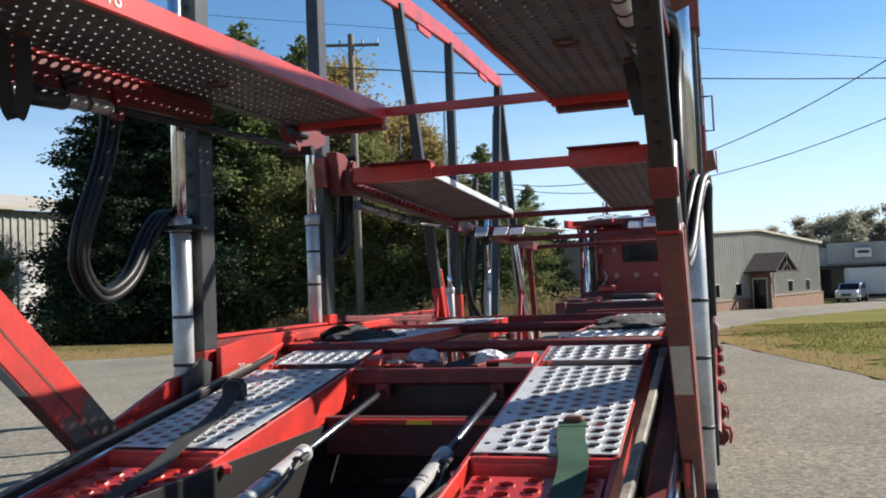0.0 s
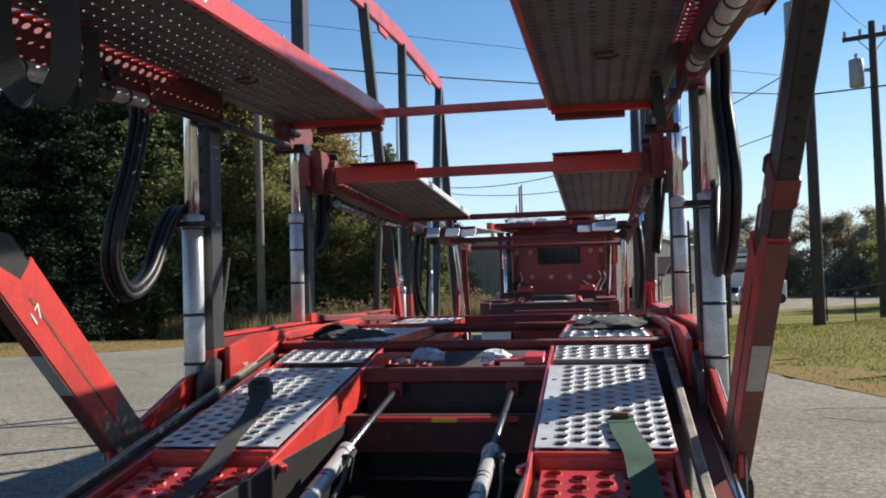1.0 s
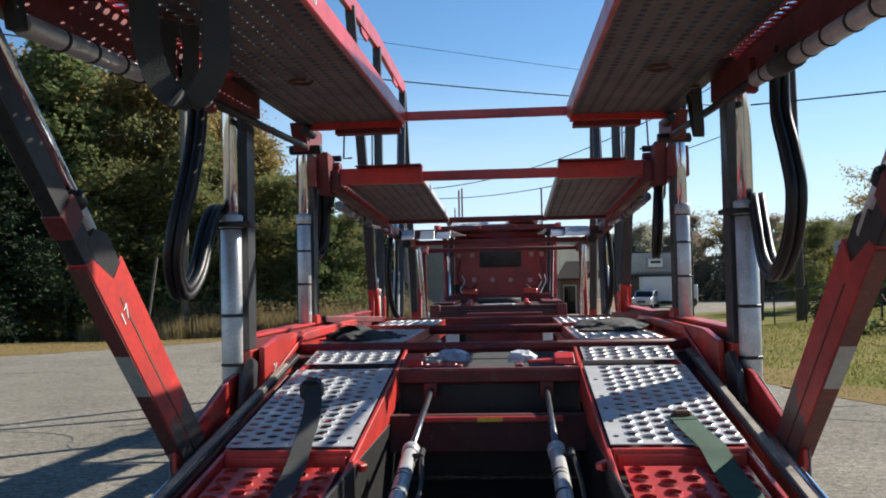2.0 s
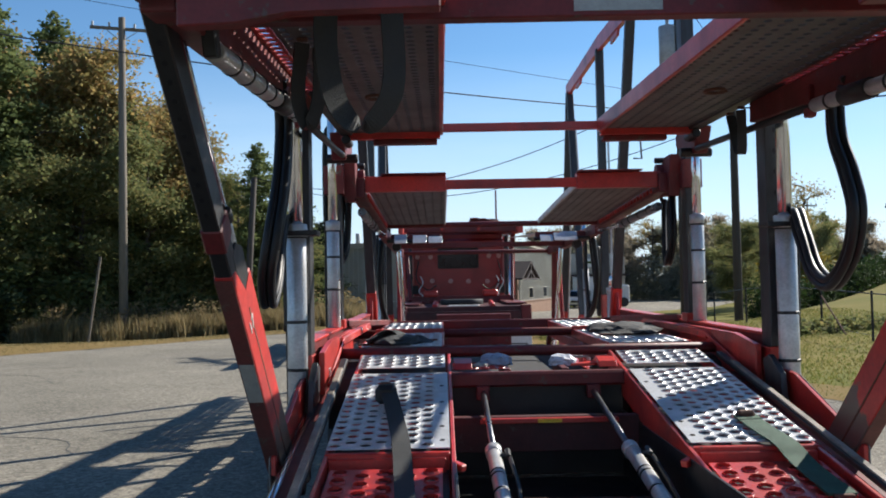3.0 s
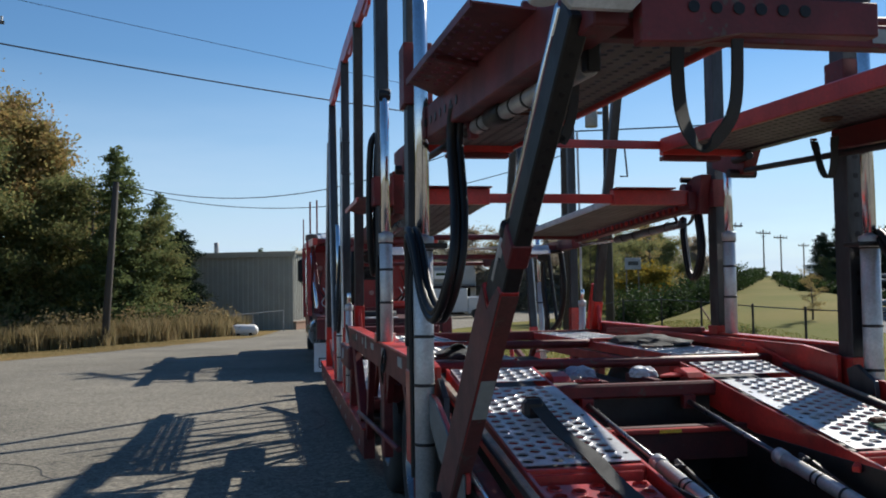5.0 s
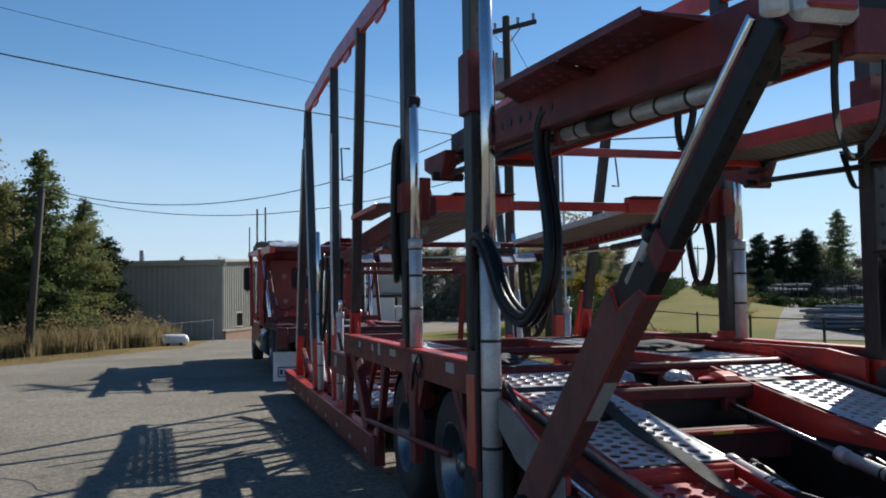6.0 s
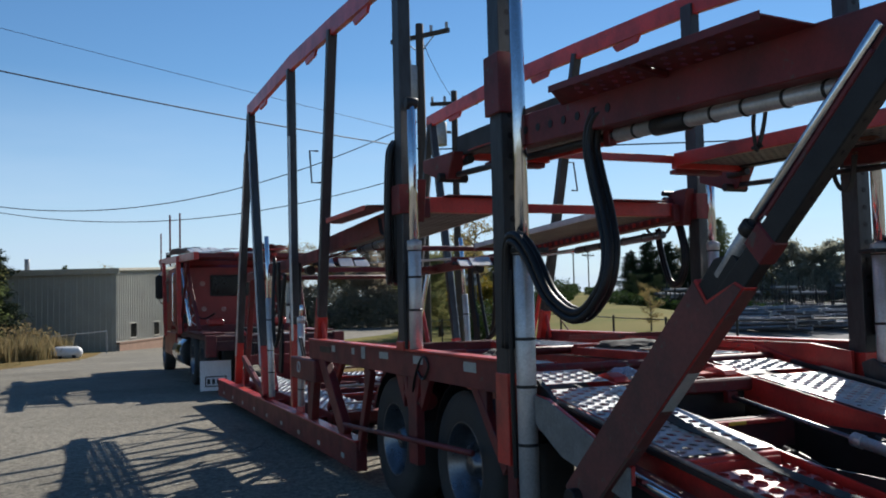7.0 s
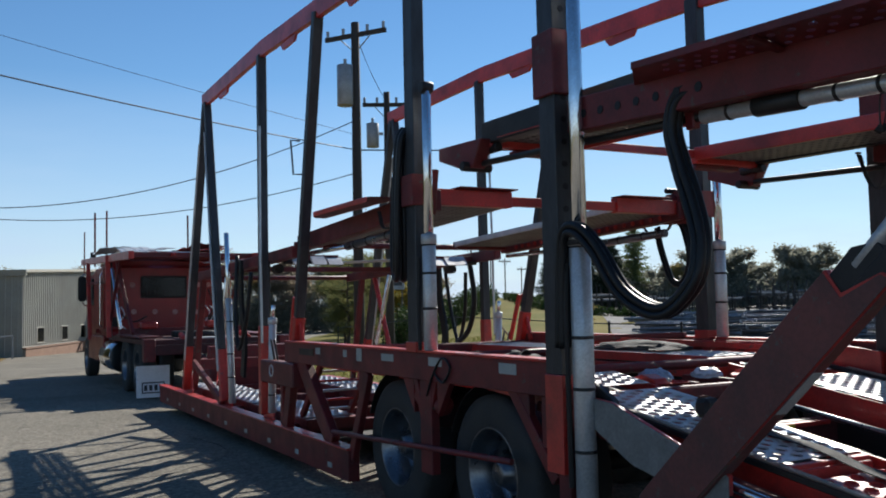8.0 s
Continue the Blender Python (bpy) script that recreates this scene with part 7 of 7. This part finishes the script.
def car_body(x, y, turn, paint, label, name="parked_car"):
    z = ground_height(x, y)
    t = thing(name, (x, y, z), label, "car")
    mm = Matrix.Translation((x, y, z)) @ Matrix.Rotation(turn, 4, "Z")
    def put(nm, b, mat, smooth=False):
        bmesh.ops.transform(b, matrix=mm, verts=b.verts)
        return part(nm, b, mat, t, smooth=smooth)
    side = [(-2.3, 0.35), (-2.35, 0.75), (-2.2, 0.95), (-1.25, 1.05), (-0.65, 1.62), (1.5, 1.68), (2.15, 1.10), (2.3, 0.9), (2.3, 0.35)]
    put("body", prism([(p[0], p[1]) for p in side], "x", -0.88, 0.88, 0.06), paint)
    put("windscreen", prism([(-1.20, 1.08), (-0.70, 1.56), (-0.74, 1.58), (-1.26, 1.10)], "x", -0.74, 0.74, 0), GLASS_DARK)
    for sx in (-1, 1):
        put("side_window", prism([(-0.95, 1.12), (-0.55, 1.54), (1.4, 1.58), (1.85, 1.14)], "x", 0.883 * sx, 0.889 * sx, 0), GLASS_DARK)
        for wy in (-1.45, 1.4):
            put("wheel", rod((0.70 * sx, wy, 0.34), (0.90 * sx, wy, 0.34), 0.34, 20), RUBBER, True)
            put("rim", rod((0.89 * sx, wy, 0.34), (0.91 * sx, wy, 0.34), 0.20, 14), ALU, True)
        put("headlamp", box(0.55 * sx - 0.18, 0.55 * sx + 0.18, -2.34, -2.28, 0.68, 0.85, 0.02), PLASTIC)
    put("grille", box(-0.4, 0.4, -2.35, -2.29, 0.55, 0.75, 0.02), BLACK)
    return t


car_body(12.6, 80.0, radians(-20), SILVER, "silver people carrier parked on the asphalt")
van = thing("box_truck", (14.5, 82, ground_height(16, 82)), "white box truck parked by the shop", "truck")
part("cargo_box", box(12.4, 16.1, 80.5, 83.0, -0.75, 1.55, 0.04), WHITE, van)
part("cab", box(16.15, 17.5, 80.6, 82.9, -0.95, 0.75, 0.1), WHITE, van)
for x in (13.3, 16.9):
    part("wheel", rod((x, 80.4, ground_height(16, 82) + 0.45), (x, 80.7, ground_height(16, 82) + 0.45), 0.45, 18), RUBBER, van)

# ---- poles and wires ----
POLE_DARK = surface("creosoted_pole_wood", (0.055, 0.045, 0.038), 0.9, dark=(0.025, 0.021, 0.018), stain=0.7, scale=2.5, fine=30, bump=0.5, stretch=(1, 1, 0.12))


def pole(x, y, h, r, arms, label, lean=(0, 0), wood=TIMBER):
    g = ground_height(x, y)
    t = thing("utility_pole", (x, y, g), label, "pole")
    top = Vector((x + lean[0], y + lean[1], g + h))
    part("shaft", rod((x, y, g - 1.2), top, r, 14, None, r * 0.72), wood, t, smooth=True)
    for dz, ln, a in arms:
        d = Vector((math.cos(a), math.sin(a), 0))
        c = top + Vector((0, 0, dz))
        part("crossarm", beam(c - d * ln / 2, c + d * ln / 2, 0.10, 0.13), wood, t)
        dots("insulator", [c + d * ln * k + Vector((0, 0, 0.06)) for k in (-0.46, -0.2, 0.2, 0.46)], (0, 0, 1), 0.05, 0.2, GREYMETAL, t)
        for k in (-1, 1):
            part("arm_brace", beam(c + d * ln * 0.28 * k, c - Vector((0, 0, 0.55)), 0.03, 0.03), GREYMETAL, t)
    return t, top


def transformer(t, x, y, z, h=1.0, r=0.24):
    b = part("transformer", rod((x, y, z), (x, y, z + h), r, 20), GREYMETAL, t, "grey can transformer", smooth=True)
    part("bushing", rod((x, y, z + h), (x, y, z + h + 0.2), 0.05, 8), GREYMETAL, b)
    part("bracket", beam((x, y, z + h * 0.6), (x + 0.4, y, z + h * 0.6), 0.06, 0.1), GREYMETAL, b)


p1, p1t = pole(-14.2, 33.8, 14.0, 0.20, [(-0.5, 2.6, 0.35)], "weathered wooden utility pole with one crossarm")
p2, p2t = pole(-9.0, 33.6, 6.7, 0.17, [], "short leaning dark pole at the road edge", (0.5, 0.1), POLE_DARK)
p3, p3t = pole(6.5, 21.0, 10.1, 0.17, [(-0.38, 2.15, -0.97)], "utility pole with a crossarm and a transformer", (0, 0), POLE_DARK)
transformer(p3, 6.2, 21.1, 7.5, 1.22, 0.25)
p4, p4t = pole(9.25, 24.75, 9.1, 0.15, [(-0.45, 1.7, -0.43)], "utility pole with a crossarm and a small transformer", (0, 0), POLE_DARK)
transformer(p4, 8.85, 25.1, 7.1, 0.84, 0.22)
pole(33.9, 78.5, 9.6, 0.11, [(-0.4, 2.4, 0.4)], "distant utility pole with a crossarm")
pole(31.6, 57.5, 5.2, 0.10, [(-0.4, 2.6, 0.4)], "distant utility pole with a crossarm")
pole(53.6, 90.6, 5.4, 0.10, [(-0.4, 2.6, 0.4)], "distant utility pole with a crossarm")
pole(58.6, 95.2, 6.4, 0.10, [(-0.4, 2.6, 0.4)], "distant utility pole with a crossarm")
pole(77.5, 120.0, 7.2, 0.12, [(-0.4, 2.6, 0.4)], "distant utility pole with a crossarm")
tagged(part("leaning_stake", rod((-11.6, 23.4, ground_height(-11.6, 23.4)), (-11.2, 23.4, 2.4), 0.045, 8), TIMBER), "thin leaning wooden stake", "stake")


def wire(a, b, sag, r, name="power_line"):
    a, b = Vector(a), Vector(b)
    pts = [a.lerp(b, k / 40) - Vector((0, 0, sag * 4 * (k / 40) * (1 - k / 40))) for k in range(41)]
    return tagged(part(name, sweep(pts, r, 5), WIRE), "black overhead wire between poles", "wire", "overhead wires")


wire((-23.4, 8.0, 8.43), (6.5, 21.0, 6.16), 0.60, 0.017)
wire((6.5, 21.0, 6.16), (40, 2, 7.3), 0.6, 0.022)
wire(p2t, (6.4, 20.9, 7.02), 1.58, 0.016)
wire(p2t + Vector((0, 0, -0.15)), (6.4, 20.9, 5.44), 1.24, 0.014)
wire(p3t + Vector((0, 0, -0.3)), p4t + Vector((0, 0, -0.3)), 0.2, 0.010)
wire((-28.0, 13.0, 11.5), (6.45, 20.9, 6.6), 0.25, 0.007)

# ---- fence, sign, tank and the stock yard ----
fence = thing("chain_link_fence", (8.2, 18, 0.2), "thin black wire fence on steel posts beside the lawn", "fence")
FENCE = [(8.0, 26.5), (8.1, 23.6), (8.15, 20.8), (8.2, 18.2), (8.2, 15.9), (8.2, 13.5), (8.25, 11.6), (8.5, 9.7), (10.6, 8.4), (13.0, 7.4), (15.6, 6.6)]
for k, (x, y) in enumerate(FENCE):
    g = ground_height(x, y)
    part("fence_post", rod((x, y, g - 0.1), (x, y, g + 1.03), 0.026, 8), BLACK, fence)
for (xa, ya), (xb, yb) in zip(FENCE, FENCE[1:]):
    for hgt, rad in ((0.97, 0.014), (0.12, 0.006)):
        part("fence_rail", rod((xa, ya, ground_height(xa, ya) + hgt), (xb, yb, ground_height(xb, yb) + hgt), rad, 6), BLACK, fence)
part("fence_brace", rod((8.2, 15.9, 0.95), (8.2, 14.7, 0.12), 0.02, 6), RUST, fence)
side_fence = thing("wire_fence", (-6, 40, -0.9), "pale chain-link fence before the metal building", "fence")
for k in range(6):
    x, y = -9.5 + 1.55 * k, 40.0 + 0.7 * k
    g = ground_height(x, y)
    part("fence_post", rod((x, y, g), (x, y, g + 0.80 + 0.07 * k), 0.025, 8), GREYMETAL, side_fence)
part("fence_rail", rod((-9.5, 40, ground_height(-9.5, 40) + 0.78), (-1.75, 43.5, ground_height(-1.75, 43.5) + 1.13), 0.025, 6), GREYMETAL, side_fence)
tank = thing("gas_tank", (-3.55, 38.0, ground_height(-4, 38)), "white horizontal gas tank on the ground", "tank")
tb = bmesh.new()
bmesh.ops.create_uvsphere(tb, u_segments=20, v_segments=12, radius=0.28)
for v in tb.verts:
    v.co = Vector((v.co.z, v.co.y, v.co.x))
    v.co.x += 0.36 if v.co.x > 0 else -0.36
    v.co += Vector((-3.55, 38.0, ground_height(-4, 38) + 0.26))
part("tank_shell", tb, WHITE, tank, smooth=True)
part("tank_saddle", box(-3.90, -3.75, 37.75, 38.25, ground_height(-4, 38) - 0.05, ground_height(-4, 38) + 0.2), BLACK, tank)
part("tank_saddle", box(-3.35, -3.2, 37.75, 38.25, ground_height(-4, 38) - 0.05, ground_height(-4, 38) + 0.2), BLACK, tank)
sign = thing("roadside_sign", (14.3, 34.8, ground_height(14.3, 34.8)), "pale roadside signboard on two posts", "sign")
g = ground_height(14.3, 34.8)
part("signboard", box(13.9, 14.7, 34.8, 34.86, g + 2.7, g + 3.25, 0.02), GREYMETAL, sign)
part("sign_bar", box(14.05, 14.55, 34.785, 34.798, g + 2.9, g + 3.08, 0), STEEL, sign)
for x in (14.0, 14.6):
    part("sign_post", rod((x, 34.9, g), (x, 34.9, g + 3.3), 0.04, 8), TIMBER, sign)

PIPE = surface("weathered_steel_stock", (0.21, 0.213, 0.215), 0.36, 0.5, dark=(0.07, 0.067, 0.064), stain=0.7, scale=3, fine=30, bump=0.2, vary=0.3)
GRAVEL = surface("grey_yard_gravel", (0.20, 0.195, 0.185), 0.95, dark=(0.10, 0.097, 0.09), stain=0.9, scale=1.2, fine=26, bump=0.5, wear=(0.30, 0.29, 0.27), wear_at=0.60, spec=0.1)


def in_yard(az, dist):
    """A plan place in the stock yard, by its bearing and distance from the trailer's rear corner."""
    return -3.2 + dist * math.sin(az), -3.8 + dist * math.cos(az)


sheet("yard_ground", [[in_yard(radians(az), dist) for az in (37.5, 40.5, 44, 48, 53, 58, 64, 70, 78, 86)] for dist in (25, 28, 32, 37, 43, 50, 60, 72, 86, 100)], GRAVEL, 0.02, "grey gravel of the stock yard", "ground")
rp = random.Random(9)
for pile in range(42):
    az, dist = radians(43.0 + 27 * (pile % 7) / 6 + rp.uniform(-1.2, 1.2)), 28.5 + 6.0 * (pile // 7) + rp.uniform(-1.5, 1.5)
    cx, cy = in_yard(az, dist)
    g = ground_height(cx, cy)
    yaw = -az + radians(rp.uniform(-50, 25))
    t = thing("pipe_pile", (cx, cy, g), "low pile of grey weathered steel pipes in the yard", "pipes", "stock yard piles", kind="stuff")
    b = bmesh.new()
    n = rp.choice((16, 22, 30))
    for k in range(n):
        lvl = k // 12
        o = (k % 12) * rp.uniform(0.17, 0.26) - 1.3 + 0.1 * lvl
        aa = yaw + rp.uniform(-0.16, 0.16)
        d = Vector((math.cos(aa), math.sin(aa), rp.uniform(-0.02, 0.05)))
        nrm = Vector((-d.y, d.x, 0))
        c = Vector((cx, cy, g + 0.08 + 0.13 * lvl)) + nrm * o
        rod(c - d * rp.uniform(0.9, 2.2), c + d * rp.uniform(0.9, 2.2), rp.uniform(0.035, 0.07), 6, b)
    part("pipes", b, PIPE, t)
for k in range(60):
    az, dist = radians(rp.uniform(35.0, 72)), rp.uniform(46, 98)
    x, y = in_yard(az, dist)
    g = ground_height(x, y)
    t = thing("stock_rack", (x, y, g), "dark steel storage rack with stock on it", "rack", "stock yard racks")
    b = bmesh.new()
    hgt = rp.uniform(0.9, 1.5)
    for sx in (-1.0, 0.0, 1.0):
        for sy in (-0.4, 0.4):
            beam((x + sx, y + sy, g), (x + sx + rp.uniform(-0.1, 0.1), y + sy, g + hgt + rp.uniform(0, 0.5)), 0.05, 0.05, 0, b, (0, 1, 0))
    for z in (0.35, 0.8):
        box(x - 1.1, x + 1.1, y - 0.45, y + 0.45, g + z * hgt, g + z * hgt + 0.04, 0, b)
    part("rack_frame", b, BLACK, t)
    part("stacked_bundle", beam((x - rp.uniform(0.6, 1.3), y - 0.1, g + 0.8 * hgt + 0.12), (x + rp.uniform(0.6, 1.3), y + rp.uniform(-0.2, 0.2), g + 0.8 * hgt + 0.12), 0.5, 0.14, 0.03), PIPE, t)
for k in range(12):
    x, y = in_yard(radians(41.5 + 2.4 * k), rp.uniform(104, 112))
    car_body(x, y, rp.uniform(0, 3), (WHITE, SILVER, PIPE)[k % 3], "pale car parked at the far side of the yard")

# ---- loose straps and bottles on the trailer ----
def strap(points, way, w, mat, label, name="ratchet_strap"):
    """A webbing strap with a stitched fold and a steel clip at its ends."""
    t = thing(name, points[0], label, "strap")
    part("webbing", ribbon(curve_points(points, 8), way, w, 0.005), mat, t)
    for p, q in ((points[0], points[1]), (points[-1], points[-2])):
        p, q = Vector(p), Vector(q)
        part("stitched_end", ribbon([p, p.lerp(q, 0.3)], way, w * 1.03, 0.010), mat, t)
        c = p + (p - q).normalized() * 0.012
        part("end_clip", box(c.x - w * 0.35, c.x + w * 0.35, c.y - 0.012, c.y + 0.012, c.z - 0.006, c.z + 0.006, 0.003), RUST, t)
    return t


gs = strap([(0.80, -0.62, skid_top(-0.62) + 0.022), (0.82, -0.80, skid_top(-0.80) + 0.020), (0.85, -0.95, skid_top(-0.95) + 0.012), (0.86, -1.10, skid_top(-1.10) - 0.012), (0.87, -1.4, skid_top(-1.4) - 0.012)],
           (1, 0, 0), 0.10, TREAD_GREEN, "green webbing strap lying over the white tread plate")
part("strap_buckle", box(0.77, 0.84, -0.64, -0.59, skid_top(-0.62) + 0.014, skid_top(-0.62) + 0.045, 0.008), RUST, gs)
ds = strap([(-0.78, -0.30, skid_top(-0.30) + 0.10), (-0.75, -0.42, skid_top(-0.42) + 0.055), (-0.72, -0.60, skid_top(-0.60) + 0.022), (-0.69, -0.85, skid_top(-0.85) + 0.018), (-0.67, -1.1, skid_top(-1.1) - 0.012), (-0.64, -1.6, skid_top(-1.6) - 0.012)],
           (1, 0, 0), 0.075, WEBBING, "dark webbing strap with a ratchet on the white tread plate")
part("ratchet", box(-0.83, -0.73, -0.36, -0.27, skid_top(-0.31) + 0.016, skid_top(-0.31) + 0.105, 0.02), BLACK, ds)
strap([(-0.82, -2.03, 2.27), (-0.825, -2.02, 2.10), (-0.80, -2.0, 1.96), (-0.74, -1.98, 1.89), (-0.68, -1.98, 1.92), (-0.635, -2.0, 2.02), (-0.64, -2.03, 2.27)], (1, 0.75, 0), 0.075, WEBBING, "dark webbing strap hanging in a loop from the deck")
strap([(-0.98, -1.45, 2.28), (-1.0, -1.42, 2.1), (-0.97, -1.40, 2.0), (-0.93, -1.40, 2.1), (-0.92, -1.42, 2.27)], (1, 0.75, 0), 0.055, WEBBING, "dark webbing strap hanging in a loop from the deck")
strap([(1.02, -0.05, 2.28), (1.04, 0.0, 2.12), (1.05, 0.06, 2.07), (1.05, 0.12, 2.12), (1.04, 0.17, 2.29)], (1, 0.2, 0), 0.05, WEBBING, "dark webbing strap hanging in a loop from the deck")
strap([(0.62, 1.55, 1.06), (0.80, 1.75, 1.075), (0.98, 2.05, 1.07), (1.02, 2.35, 1.085)], (0.8, -0.6, 0), 0.16, WEBBING, "crumpled dark webbing on the skid")
strap([(-0.98, 1.05, 1.06), (-0.85, 1.15, 1.12), (-0.72, 1.22, 1.08), (-0.6, 1.35, 1.06)], (0.4, 0.9, 0), 0.14, WEBBING, "crumpled dark webbing on the skid")


def crumpled(name, at, size, seed, mat, label, category):
    """A crumpled light thing: a dome whose skin is pushed in and out."""
    rnd = random.Random(seed)
    b = bmesh.new()
    bmesh.ops.create_icosphere(b, subdivisions=3, radius=1)
    for v in b.verts:
        q = 1 + rnd.uniform(-0.13, 0.10) + 0.12 * math.sin(5 * v.co.x + seed) * math.sin(4 * v.co.y)
        v.co = Vector((v.co.x * size[0] * q, v.co.y * size[1] * q, max(-0.25, v.co.z) * size[2] * q)) + Vector(at)
    return tagged(part(name, b, mat), label, category)


crumpled("mesh_tarp", (0.80, 1.95, 1.066), (0.24, 0.46, 0.055), 12, WEBBING, "crumpled dark mesh tarp on the skid", "tarp")
crumpled("folded_tarp", (-0.82, 1.18, 1.064), (0.17, 0.22, 0.050), 15, WEBBING, "crumpled dark tarp on the skid", "tarp")
BLUISH = surface("bluish_plastic", (0.34, 0.38, 0.46), 0.3, dark=(0.16, 0.18, 0.24), stain=0.8, scale=16, fine=80, bump=0.1)
crumpled("plastic_bag", (-0.20, 0.68, 0.963), (0.095, 0.10, 0.056), 5, BLUISH, "crumpled bluish plastic bag on the frame", "bag")
crumpled("crumpled_cap", (0.18, 0.66, 0.960), (0.085, 0.10, 0.050), 8, PLASTIC, "crumpled white cap on the frame", "cap")
part("tie_plate", prism([(0.20, 0.46), (0.34, 0.47), (0.40, 0.52), (0.46, 0.60), (0.33, 0.60), (0.24, 0.52)], "z", 0.956, 0.970, 0.003), RED, trailer)
crumpled("work_glove", (-0.30, 0.50, 0.962), (0.05, 0.03, 0.018), 3, TRIM, "pale work glove lying on the frame", "glove")
